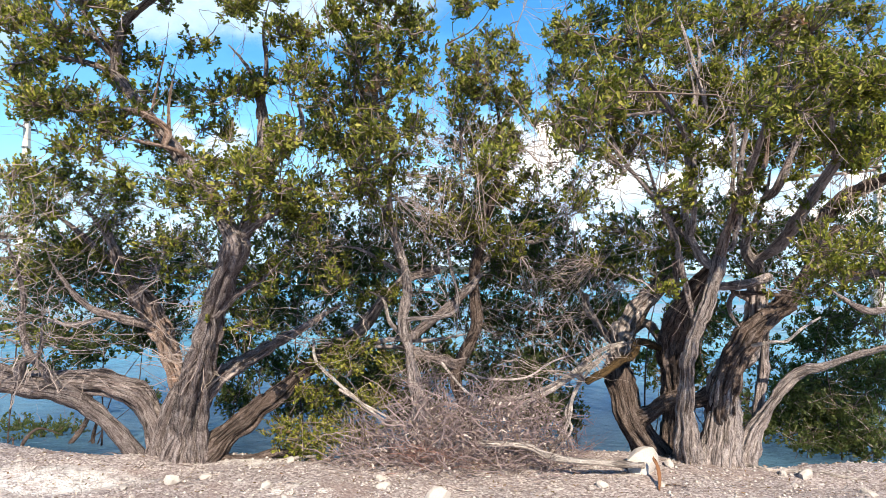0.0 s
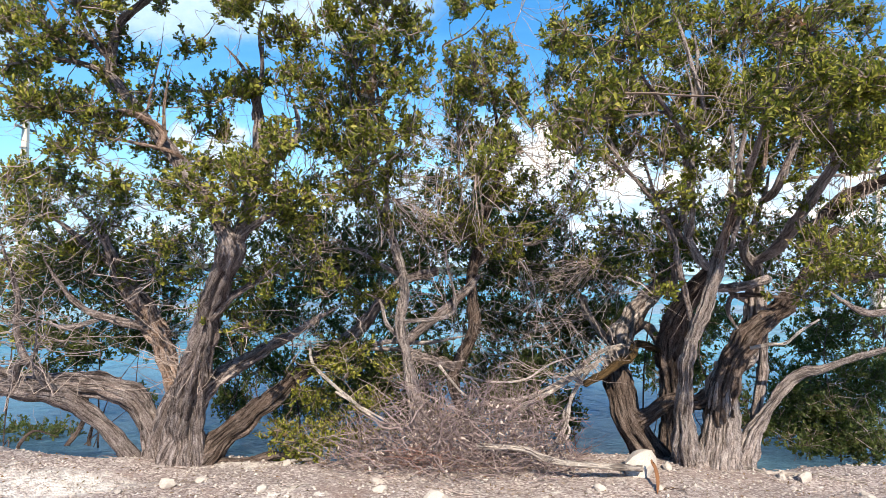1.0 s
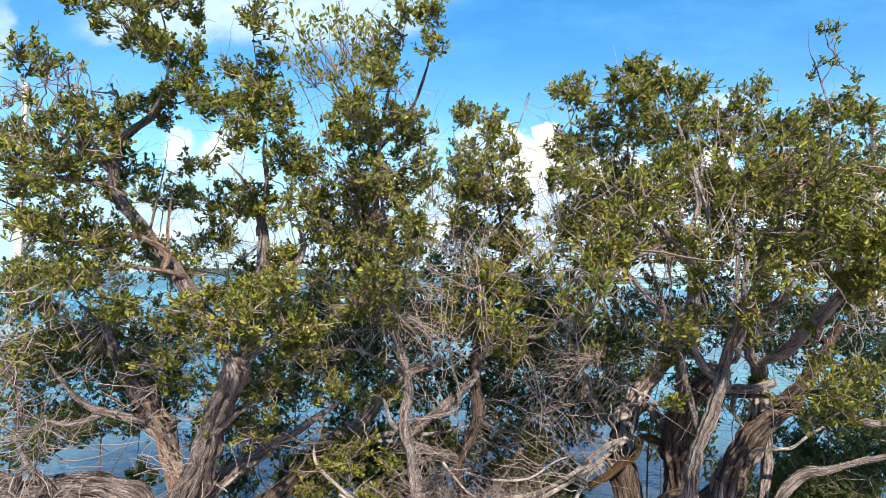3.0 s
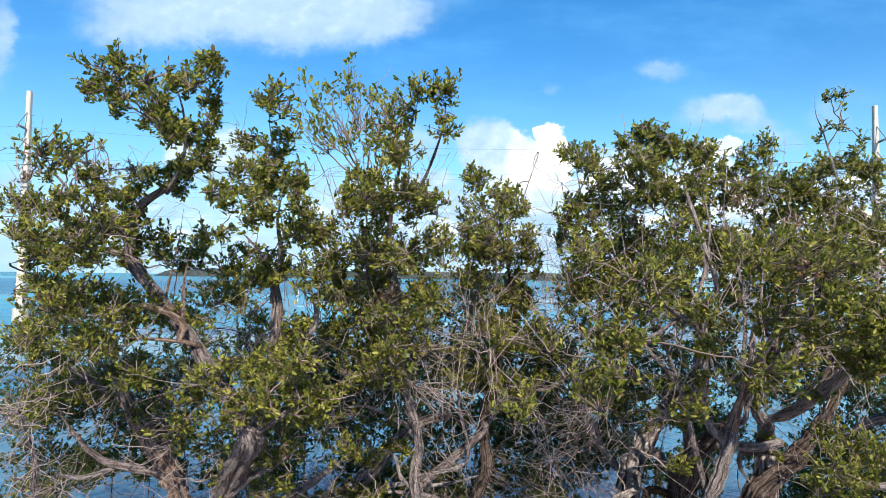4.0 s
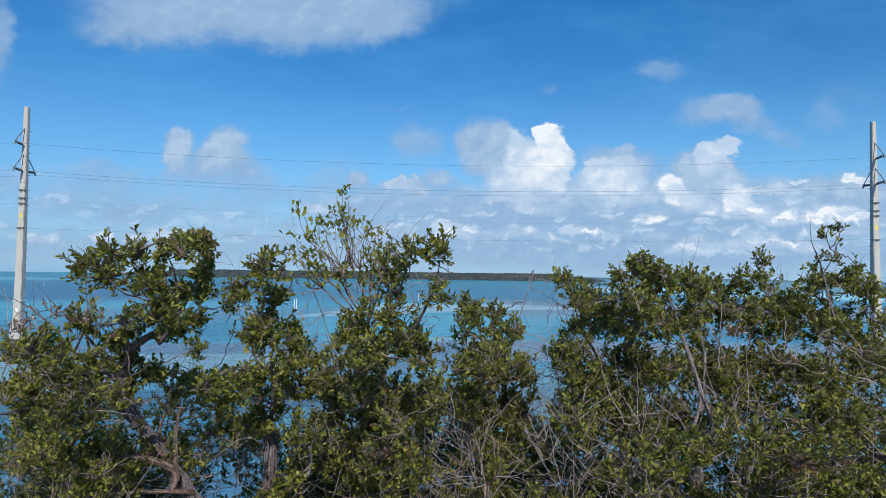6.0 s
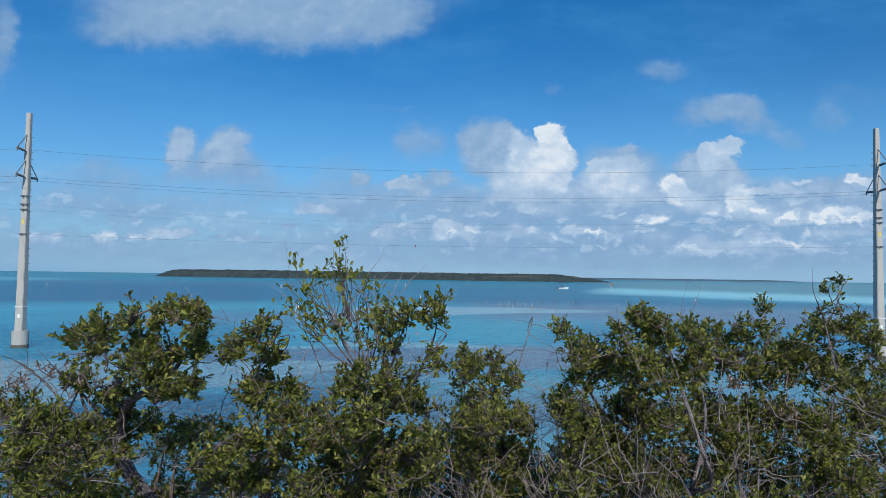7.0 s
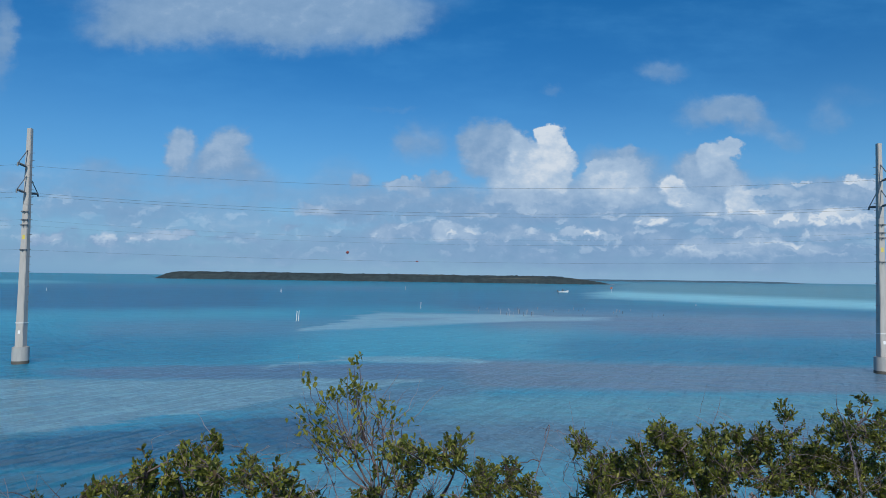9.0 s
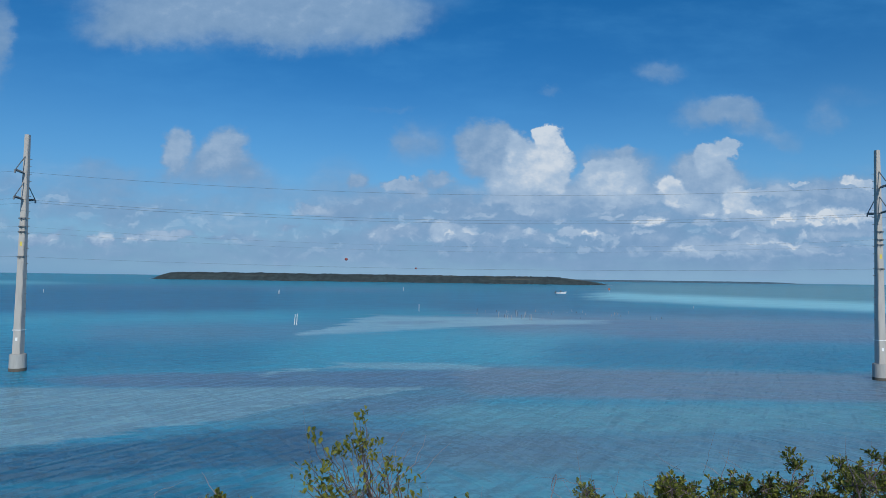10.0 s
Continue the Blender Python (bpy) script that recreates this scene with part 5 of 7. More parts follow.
tree_a.limb("limb", BARK_GREY, [(-2.62, 6.27, -0.07, 0.077), (-2.81, 6.10, 0.29, 0.081), (-3.00, 6.00, 0.50, 0.082), (-3.15, 5.84, 0.64, 0.087), (-3.38, 5.74, 0.69, 0.085), (-3.70, 5.58, 0.80, 0.083)])
tree_a.limb("branch", BARK_GREY, [(-3.17, 5.84, 0.66, 0.048), (-3.21, 5.73, 0.84, 0.043), (-3.30, 5.68, 0.97, 0.033), (-3.38, 5.67, 1.19, 0.028), (-3.36, 5.61, 1.53, 0.026), (-3.44, 5.49, 2.01, 0.021)])
tree_a.limb("branch", BARK_GREY, [(-3.43, 5.69, 0.67, 0.042), (-3.35, 5.63, 0.93, 0.033), (-3.17, 5.58, 1.01, 0.021), (-3.15, 5.57, 1.33, 0.014)])
tree_a.limb("branch", BARK_RED, [(-2.13, 6.20, 0.54, 0.102), (-2.22, 6.17, 0.76, 0.092), (-2.42, 6.44, 0.98, 0.091), (-2.59, 6.57, 1.20, 0.104), (-2.85, 6.61, 1.52, 0.099), (-3.01, 6.60, 1.76, 0.077)])
tree_a.limb("branch", BARK_GREY, [(-2.99, 6.60, 1.73, 0.066), (-3.05, 6.49, 1.99, 0.054), (-3.11, 6.39, 2.18, 0.037), (-3.23, 6.20, 2.39, 0.021)])
tree_a.limb("branch", BARK_GREY, [(-3.00, 6.60, 1.76, 0.044), (-3.21, 6.49, 1.96, 0.036), (-3.45, 6.30, 2.23, 0.023), (-3.61, 6.11, 2.32, 0.015)])
tree_a.limb("branch", BARK_GREY, [(-2.70, 6.43, 1.21, 0.048), (-2.93, 6.34, 1.28, 0.042), (-3.18, 6.28, 1.40, 0.034), (-3.38, 6.13, 1.72, 0.025), (-3.44, 6.03, 1.94, 0.015)])
tree_a.limb("branch", BARK_PALE, [(-2.99, 6.34, 1.28, 0.021), (-3.27, 6.24, 1.20, 0.031), (-3.48, 6.15, 1.26, 0.023)])
tree_a.limb("branch", BARK_GREY, [(-1.83, 5.85, 0.62, 0.087), (-1.72, 5.89, 0.75, 0.073), (-1.55, 5.99, 0.88, 0.067), (-1.30, 6.08, 1.05, 0.060)])
tree_a.limb("branch", BARK_DARK_SHADED, [(-1.89, 6.12, -0.03, 0.116), (-1.69, 6.16, 0.17, 0.107), (-1.51, 6.21, 0.33, 0.102), (-1.28, 6.30, 0.56, 0.078), (-1.01, 6.44, 0.79, 0.075), (-0.73, 6.59, 1.00, 0.074)])
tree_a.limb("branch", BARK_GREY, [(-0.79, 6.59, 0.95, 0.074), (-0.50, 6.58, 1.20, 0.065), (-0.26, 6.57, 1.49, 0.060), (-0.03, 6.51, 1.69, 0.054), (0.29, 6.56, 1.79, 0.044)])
tree_a.limb("branch", BARK_DARK_SHADED, [(-1.73, 6.12, -0.04, 0.045), (-1.44, 6.12, -0.03, 0.050), (-1.18, 6.17, 0.03, 0.041), (-0.85, 6.12, -0.03, 0.025)])
tree_a.limb("branch", BARK_GREY, [(-1.52, 5.27, 1.38, 0.035), (-1.32, 5.16, 1.57, 0.028), (-1.07, 5.06, 1.71, 0.019), (-0.87, 4.95, 1.89, 0.012)])
tree_a.limb("branch", BARK_GREY, [(-1.25, 4.85, 1.97, 0.036), (-1.07, 4.74, 2.09, 0.028), (-0.87, 4.74, 2.22, 0.020), (-0.59, 4.64, 2.32, 0.012)])
tree_a.limb("branch", BARK_GREY, [(-2.43, 4.95, 3.56, 0.019), (-2.61, 4.89, 3.71, 0.012), (-2.78, 4.83, 3.94, 0.010), (-2.99, 4.77, 4.11, 0.006), (-3.15, 4.72, 4.14, 0.003)])
tree_a.limb("branch", BARK_GREY, [(-2.61, 4.89, 3.71, 0.010), (-2.46, 4.78, 3.97, 0.006), (-2.45, 4.72, 4.26, 0.003)])
tree_a.limb("branch", BARK_RED, [(-1.78, 4.85, 2.81, 0.029), (-1.90, 4.79, 2.91, 0.026), (-2.09, 4.74, 2.96, 0.020), (-2.25, 4.69, 2.94, 0.012)])
tree_a.limb("branch", BARK_RED, [(-2.02, 5.08, 3.02, 0.012), (-1.95, 5.03, 3.26, 0.009), (-1.90, 5.02, 3.49, 0.007), (-1.85, 4.96, 3.71, 0.005)])
tree_a.limb("branch", BARK_RED, [(-1.84, 5.00, 2.80, 0.018), (-1.86, 5.02, 3.05, 0.013), (-1.84, 5.03, 3.26, 0.009), (-1.80, 5.03, 3.45, 0.006)])
tree_a.limb("branch", BARK_GREY, [(-1.34, 6.07, 1.02, 0.055), (-1.10, 6.18, 1.16, 0.044), (-0.85, 6.27, 1.32, 0.031), (-0.59, 6.37, 1.48, 0.019)])
tree_a.limb("branch", BARK_DARK_SHADED, [(-4.32, 7.73, -0.65, 0.022), (-4.12, 7.72, -0.35, 0.026), (-3.95, 7.72, -0.11, 0.029), (-3.78, 7.50, 0.27, 0.031)])
tree_a.limb("branch", BARK_DARK_SHADED, [(-4.50, 7.42, -0.37, 0.025), (-4.34, 7.41, -0.11, 0.021), (-4.04, 7.42, -0.17, 0.015)])
tree_a.limb("branch", BARK_DARK_SHADED, [(-3.88, 7.73, -0.55, 0.019), (-3.85, 7.72, -0.25, 0.026), (-3.64, 7.51, 0.14, 0.028)])
tree_a.limb("trunk", BARK_GREY, [(-2.25, 6.12, -0.07, 0.065), (-2.18, 6.06, 0.31, 0.060), (-2.05, 5.94, 0.65, 0.059), (-1.89, 5.78, 0.93, 0.048)])
tree_a.limb("trunk", BARK_GREY, [(-1.88, 6.07, -0.05, 0.065), (-1.89, 5.96, 0.31, 0.064), (-1.81, 5.79, 0.68, 0.062), (-1.70, 5.58, 1.06, 0.051)])
tree_a.limb("trunk", BARK_GREY, [(-2.46, 6.22, -0.09, 0.067), (-2.35, 6.16, 0.20, 0.066), (-2.25, 6.10, 0.48, 0.065), (-2.15, 6.09, 0.67, 0.055)])
clump(tree_a, -2.03, 3.96, 4.42, 0.11, 0.12, 1.08)
clump(tree_a, -1.98, 4.17, 4.36, 0.11, 0.12, 1.08)
clump(tree_a, -1.80, 4.13, 4.52, 0.10, 0.16, 1.08)
clump(tree_a, -1.83, 4.37, 4.33, 0.17, 0.17, 1.08)
clump(tree_a, -1.56, 4.19, 4.53, 0.12, 0.18, 1.08)
clump(tree_a, -1.25, 3.86, 4.54, 0.12, 0.15, 1.08)
clump(tree_a, -1.50, 3.93, 4.15, 0.19, 0.14, 1.08)
clump(tree_a, -1.31, 4.09, 4.38, 0.10, 0.13, 1.08)
clump(tree_a, -1.07, 4.57, 4.03, 0.17, 0.14, 1.08)
clump(tree_a, -0.87, 4.65, 3.57, 0.19, 0.19, 1.08)
clump(tree_a, -0.97, 4.24, 4.41, 0.19, 0.15, 1.08)
clump(tree_a, -1.28, 4.82, 4.24, 0.17, 0.12, 1.08)
clump(tree_a, -1.05, 4.72, 4.16, 0.13, 0.12, 1.08)
clump(tree_a, -1.06, 4.43, 3.93, 0.18, 0.16, 1.08)
clump(tree_a, -1.10, 4.40, 3.67, 0.20, 0.17, 1.08)
clump(tree_a, -0.81, 4.34, 3.82, 0.15, 0.20, 1.08)
clump(tree_a, -0.71, 4.79, 3.54, 0.16, 0.16, 1.08)
clump(tree_a, -2.59, 4.90, 3.57, 0.29, 0.15, 1.08)
clump(tree_a, -2.75, 4.44, 3.54, 0.19, 0.15, 1.08)
clump(tree_a, -2.55, 4.64, 3.04, 0.35, 0.19, 0.80)
clump(tree_a, -3.02, 4.84, 3.76, 0.24, 0.16, 1.08)
clump(tree_a, -2.51, 4.53, 3.78, 0.11, 0.11, 1.08)
clump(tree_a, -1.54, 4.50, 4.04, 0.16, 0.12, 1.08)
clump(tree_a, -3.27, 5.47, 3.14, 0.25, 0.13, 0.80)
clump(tree_a, -2.07, 5.64, 3.40, 0.20, 0.18, 1.08)
clump(tree_a, -2.19, 5.51, 2.88, 0.20, 0.16, 0.80)
clump(tree_a, -1.64, 5.36, 3.25, 0.22, 0.20, 0.80)
clump(tree_a, -1.21, 5.13, 3.33, 0.18, 0.19, 0.80)
clump(tree_a, -0.75, 4.61, 3.20, 0.21, 0.21, 0.80)
clump(tree_a, -2.60, 4.84, 3.05, 0.28, 0.19)
clump(tree_a, -2.46, 5.15, 2.98, 0.25, 0.18)
clump(tree_a, -2.37, 4.76, 2.71, 0.25, 0.17)
clump(tree_a, -2.07, 4.74, 2.43, 0.19, 0.15)
clump(tree_a, -1.38, 4.75, 2.51, 0.32, 0.19)
clump(tree_a, -1.03, 4.57, 2.57, 0.28, 0.20)
clump(tree_a, -1.20, 4.60, 2.28, 0.33, 0.18)
clump(tree_a, -1.62, 4.82, 2.35, 0.24, 0.17)
clump(tree_a, -0.73, 4.50, 2.36, 0.22, 0.18)
clump(tree_a, -0.72, 4.29, 2.63, 0.19, 0.17)
clump(tree_a, -0.87, 4.71, 2.80, 0.19, 0.15)
clump(tree_a, -1.92, 5.61, 1.79, 0.30, 0.20, 0.50)
clump(tree_a, -1.60, 5.43, 1.51, 0.26, 0.22, 0.50)
clump(tree_a, -1.34, 5.48, 1.75, 0.24, 0.24, 0.50)
clump(tree_a, -1.30, 5.55, 1.36, 0.29, 0.22, 0.50)
clump(tree_a, -1.95, 5.21, 2.02, 0.28, 0.18, 0.50)
clump(tree_a, -0.75, 5.40, 2.14, 0.26, 0.22, 0.50)
clump(tree_a, -0.61, 5.48, 1.76, 0.29, 0.19, 0.50)
clump(tree_a, -1.11, 5.71, 1.96, 0.23, 0.18, 0.50)
clump(tree_a, -3.75, 6.30, 2.67, 0.31, 0.25, 0.45)
clump(tree_a, -3.67, 6.57, 2.07, 0.41, 0.23, 0.45)
clump(tree_a, -4.11, 6.72, 1.77, 0.36, 0.30, 0.45)
clump(tree_a, -3.01, 6.42, 2.30, 0.34, 0.20, 0.45)
clump(tree_a, -2.76, 6.52, 1.79, 0.26, 0.23, 0.45)
clump(tree_a, -3.72, 6.44, 1.09, 0.34, 0.20, 0.45)
clump(tree_a, -2.62, 4.53, 3.93, 0.12, 0.08, 0.13)
clump(tree_a, -2.24, 4.34, 4.13, 0.07, 0.11, 0.13)
clump(tree_a, -2.30, 4.21, 3.77, 0.11, 0.08, 0.13)
clump(tree_a, -3.26, 5.45, 3.44, 0.22, 0.17, 0.90)
clump(tree_a, -2.66, 4.99, 3.53, 0.18, 0.14, 0.90)
clump(tree_a, -1.61, 4.95, 3.55, 0.19, 0.15, 0.90)
clump(tree_a, -1.48, 5.43, 3.39, 0.21, 0.17, 0.90)
clump(tree_a, -3.02, 5.17, 3.11, 0.23, 0.17, 0.90)
clump(tree_a, -1.60, 5.50, 3.01, 0.22, 0.18, 0.90)
clump(tree_a, -3.54, 5.79, 2.66, 0.26, 0.19)
clump(tree_a, -3.09, 5.81, 2.61, 0.26, 0.19)
clump(tree_a, -2.56, 5.70, 2.43, 0.18, 0.15)
clump(tree_a, -4.39, 7.07, 2.60, 0.17, 0.16, 0.95)
clump(tree_a, -4.12, 6.78, 2.36, 0.17, 0.16, 0.95)
clump(tree_a, -3.79, 6.85, 2.75, 0.17, 0.16, 0.95)
clump(tree_a, -3.38, 6.15, 2.94, 0.17, 0.16, 0.95)
clump(tree_a, -3.01, 5.75, 3.35, 0.17, 0.16, 0.95)
clump(tree_a, -2.97, 4.92, 3.44, 0.17, 0.16, 0.95)
clump(tree_a, -2.72, 4.69, 3.69, 0.17, 0.16, 0.95)
clump(tree_a, -2.46, 5.94, 3.42, 0.17, 0.16, 0.95)
clump(tree_a, -2.46, 6.93, 3.57, 0.17, 0.16, 0.95)
clump(tree_a, -2.45, 5.12, 3.62, 0.14, 0.13, 0.80)
clump(tree_a, -2.36, 4.31, 3.39, 0.25, 0.22, 0.70)
clump(tree_a, -2.17, 5.85, 2.81, 0.17, 0.16, 0.95)
clump(tree_a, -2.16, 4.79, 2.94, 0.31, 0.28, 0.95)
clump(tree_a, -2.13, 4.30, 3.73, 0.17, 0.16, 0.95)
clump(tree_a, -2.06, 3.64, 3.94, 0.17, 0.16, 0.95)
clump(tree_a, -2.00, 4.17, 3.54, 0.23, 0.21, 0.70)
clump(tree_a, -1.87, 5.20, 2.77, 0.17, 0.16, 0.95)
clump(tree_a, -1.78, 3.72, 4.43, 0.21, 0.19, 0.95)
clump(tree_a, -1.67, 4.54, 4.23, 0.12, 0.11, 0.95)
clump(tree_a, -1.66, 6.38, 2.78, 0.17, 0.16, 0.95)
clump(tree_a, -1.54, 5.42, 4.16, 0.17, 0.16, 0.95)
clump(tree_a, -1.53, 6.97, 3.33, 0.17, 0.16, 0.95)
clump(tree_a, -1.53, 3.77, 4.31, 0.12, 0.11, 0.95)
clump(tree_a, -1.33, 4.02, 4.60, 0.12, 0.11, 0.95)
clump(tree_a, -1.27, 5.02, 3.89, 0.17, 0.16, 0.95)
clump(tree_a, -1.12, 6.05, 3.68, 0.17, 0.16, 0.95)
clump(tree_a, -1.08, 3.72, 3.74, 0.17, 0.16, 0.95)
clump(tree_a, -0.99, 6.66, 3.24, 0.17, 0.16, 0.95)
clump(tree_a, -0.95, 4.48, 4.26, 0.12, 0.11, 0.95)
clump(tree_a, -0.93, 4.11, 2.46, 0.17, 0.16, 0.70)
clump(tree_a, -0.92, 6.04, 3.33, 0.17, 0.16, 0.95)
clump(tree_a, -0.86, 6.14, 2.65, 0.17, 0.16, 0.95)
clump(tree_a, -0.84, 5.61, 3.62, 0.17, 0.16, 0.95)
clump(tree_a, -0.76, 6.53, 3.07, 0.17, 0.16, 0.95)
clump(tree_a, -1.65, 4.95, 4.50, 0.13, 0.11, 1.00)
tree_a.sprout(60, 1.5, 4.7, LEAF)
clump(tree_a, -2.37, 4.55, 3.49, 0.09, 0.07, 0.8, LEAF_BROWN)
tree_a.tangle((-3.6, 5.2, 0.7), (-1.4, 7.2, 3.0), 336, 0.6, 0.0039)
tree_a.tangle((-3.9, 4.7, 0.6), (-2.9, 5.6, 2.2), 90, 0.65, 0.0044)
tree_a.tangle((-2.6, 4.7, 3.0), (-0.4, 5.6, 4.4), 90, 0.40, 0.0026)
tree_a.tangle((-3.1, 4.4, 3.45), (-2.1, 5.0, 4.05), 46, 0.36, 0.0034, 1.3)
for x, y, z in ((-2.80, 4.60, 4.02), (-2.55, 4.55, 4.10), (-2.35, 4.50, 4.05), (-2.95, 4.75, 3.95), (-2.15, 4.60, 4.00)):
    clump(tree_a, x, y, z, 0.12, 0.10, 0.22, LEAF_BROWN, 0.028)
tree_a.done()

tree_b = Tree("slender pale-trunked buttonwood tree with a tall narrow crown", 12)
tree_b.thick, tree_b.top = 0.85, 0.92
tree_b.limb("trunk", BARK_PALE, [(0.18, 6.07, 0.21, 0.090), (0.12, 6.05, 0.60, 0.070), (0.04, 6.04, 0.95, 0.057), (-0.03, 6.03, 1.27, 0.052), (-0.00, 6.01, 1.67, 0.050), (-0.10, 5.95, 2.03, 0.045)])
tree_b.limb("branch", BARK_PALE, [(-0.10, 6.05, 2.03, 0.035), (-0.15, 5.94, 2.22, 0.032), (-0.16, 5.73, 2.53, 0.026), (-0.12, 5.52, 2.85, 0.025), (-0.22, 5.40, 3.31, 0.023), (-0.28, 5.29, 3.75, 0.018)])
tree_b.limb("branch", BARK_GREY, [(-0.26, 5.47, 3.13, 0.023), (-0.26, 5.35, 3.53, 0.020), (-0.19, 5.04, 3.89, 0.017), (-0.09, 4.77, 4.22, 0.012), (0.02, 4.56, 4.52, 0.008)])
tree_b.limb("branch", BARK_GREY, [(-0.21, 5.34, 3.77, 0.018), (-0.01, 5.04, 3.89, 0.015), (0.13, 4.83, 4.14, 0.012), (0.21, 4.61, 4.41, 0.010), (0.16, 4.51, 4.61, 0.006)])
tree_b.limb("branch", BARK_GREY, [(-0.40, 5.29, 3.04, 0.013), (-0.43, 5.27, 3.52, 0.011), (-0.46, 5.25, 3.99, 0.009), (-0.48, 5.23, 4.32, 0.007)])
tree_b.limb("branch", BARK_GREY, [(-0.12, 5.95, 2.06, 0.022), (-0.32, 5.83, 2.54, 0.019), (-0.52, 5.72, 2.73, 0.017), (-0.66, 5.61, 3.16, 0.009)])
tree_b.limb("branch", BARK_GREY, [(-0.43, 5.83, 2.54, 0.019), (-0.41, 5.62, 2.97, 0.019), (-0.40, 5.50, 3.34, 0.018), (-0.54, 5.39, 3.79, 0.011)])
tree_b.limb("branch", BARK_PALE, [(0.46, 6.28, 1.40, 0.018), (0.38, 6.26, 1.94, 0.016), (0.38, 6.14, 2.32, 0.013), (0.57, 6.03, 2.61, 0.008)])
tree_b.limb("branch", BARK_PALE, [(-0.03, 6.18, 1.12, 0.023), (-0.17, 6.08, 1.29, 0.020), (-0.24, 6.07, 1.50, 0.018), (-0.43, 5.96, 1.61, 0.010)])
tree_b.limb("branch", BARK_PALE, [(-0.05, 6.16, 1.72, 0.026), (-0.18, 6.06, 1.82, 0.020), (-0.49, 5.95, 1.98, 0.015), (-0.78, 5.85, 1.97, 0.010)])
tree_b.limb("branch", BARK_PALE, [(-0.68, 5.46, 3.69, 0.005), (-0.83, 5.44, 4.08, 0.005), (-0.96, 5.43, 4.37, 0.003), (-1.06, 5.41, 4.76, 0.002), (-1.11, 5.40, 5.08, 0.002)])
tree_b.limb("branch", BARK_PALE, [(-0.49, 5.44, 4.08, 0.006), (-0.69, 5.43, 4.33, 0.005), (-0.84, 5.42, 4.52, 0.003), (-0.96, 5.41, 4.81, 0.002)])
clump(tree_b, -0.18, 4.68, 4.41, 0.22, 0.23, 1.08)
clump(tree_b, 0.04, 4.38, 4.56, 0.18, 0.15, 1.08)
clump(tree_b, 0.22, 4.45, 4.58, 0.11, 0.19, 1.08)
clump(tree_b, 0.20, 4.25, 4.26, 0.12, 0.15, 1.08)
clump(tree_b, -0.15, 4.40, 4.12, 0.23, 0.18, 1.08)
clump(tree_b, -0.27, 4.27, 3.85, 0.19, 0.21, 1.08)
clump(tree_b, -0.07, 4.73, 3.91, 0.15, 0.17, 1.08)
clump(tree_b, 0.09, 4.26, 3.79, 0.12, 0.08, 1.08)
clump(tree_b, -0.32, 4.94, 3.46, 0.29, 0.24, 1.08)
clump(tree_b, -0.02, 4.83, 3.39, 0.24, 0.24, 0.80)
clump(tree_b, -0.51, 5.09, 3.08, 0.25, 0.23, 0.80)
clump(tree_b, -0.12, 4.76, 2.93, 0.32, 0.23, 0.80)
clump(tree_b, 0.17, 4.59, 3.49, 0.15, 0.19, 1.08)
clump(tree_b, -0.51, 4.71, 3.74, 0.12, 0.17, 1.08)
clump(tree_b, -0.37, 5.17, 2.47, 0.37, 0.23, 0.80)
clump(tree_b, -0.28, 5.38, 2.96, 0.34, 0.24)
clump(tree_b, -0.38, 5.47, 2.59, 0.36, 0.24)
clump(tree_b, -0.09, 5.47, 2.69, 0.24, 0.22)
clump(tree_b, -0.77, 5.65, 3.27, 0.18, 0.30)
clump(tree_b, -0.64, 5.28, 2.79, 0.21, 0.21)
clump(tree_b, -0.86, 6.18, 0.19, 0.43, 0.20, 1.40)
clump(tree_b, -1.23, 6.32, 0.26, 0.25, 0.17, 1.40)
clump(tree_b, -0.66, 6.16, 0.90, 0.30, 0.17, 1.40)
clump(tree_b, -0.96, 6.56, 0.95, 0.20, 0.14, 1.40)
clump(tree_b, -0.35, 6.42, 0.53, 0.28, 0.17, 1.40)
clump(tree_b, -1.18, 6.64, -0.10, 0.23, 0.15, 1.40)
clump(tree_b, -0.47, 6.48, 0.17, 0.28, 0.20, 1.40)
clump(tree_b, -0.91, 6.37, 0.58, 0.34, 0.18, 1.40)
clump(tree_b, -0.58, 6.35, 1.06, 0.34, 0.16, 1.40)
clump(tree_b, -0.18, 6.31, 0.88, 0.22, 0.16, 1.40)
clump(tree_b, -1.05, 6.47, 0.82, 0.23, 0.15, 1.40)
clump(tree_b, -0.76, 6.48, 0.31, 0.28, 0.16, 1.40)
clump(tree_b, -0.74, 5.36, 3.42, 0.22, 0.16, 0.90)
clump(tree_b, -0.48, 5.58, 3.45, 0.23, 0.19, 0.90)
clump(tree_b, -0.13, 5.26, 3.41, 0.21, 0.18, 0.90)
clump(tree_b, 0.18, 5.25, 3.46, 0.20, 0.17, 0.90)
clump(tree_b, -0.76, 5.80, 3.05, 0.26, 0.19, 0.90)
clump(tree_b, -0.34, 5.80, 3.06, 0.26, 0.19, 0.90)
clump(tree_b, 0.08, 5.68, 3.13, 0.23, 0.18, 0.90)
clump(tree_b, -0.57, 5.23, 3.91, 0.17, 0.16, 0.95)
clump(tree_b, -0.53, 5.88, 3.36, 0.17, 0.16, 0.95)
clump(tree_b, -0.40, 4.78, 3.95, 0.17, 0.16, 0.95)
clump(tree_b, -0.33, 5.03, 2.83, 0.17, 0.16, 0.95)
clump(tree_b, -0.22, 4.66, 3.77, 0.17, 0.16, 0.95)
clump(tree_b, -0.21, 4.53, 2.64, 0.17, 0.16, 0.95)
clump(tree_b, -0.13, 4.18, 3.38, 0.17, 0.16, 0.70)
clump(tree_b, -0.11, 4.28, 2.71, 0.17, 0.16, 0.70)
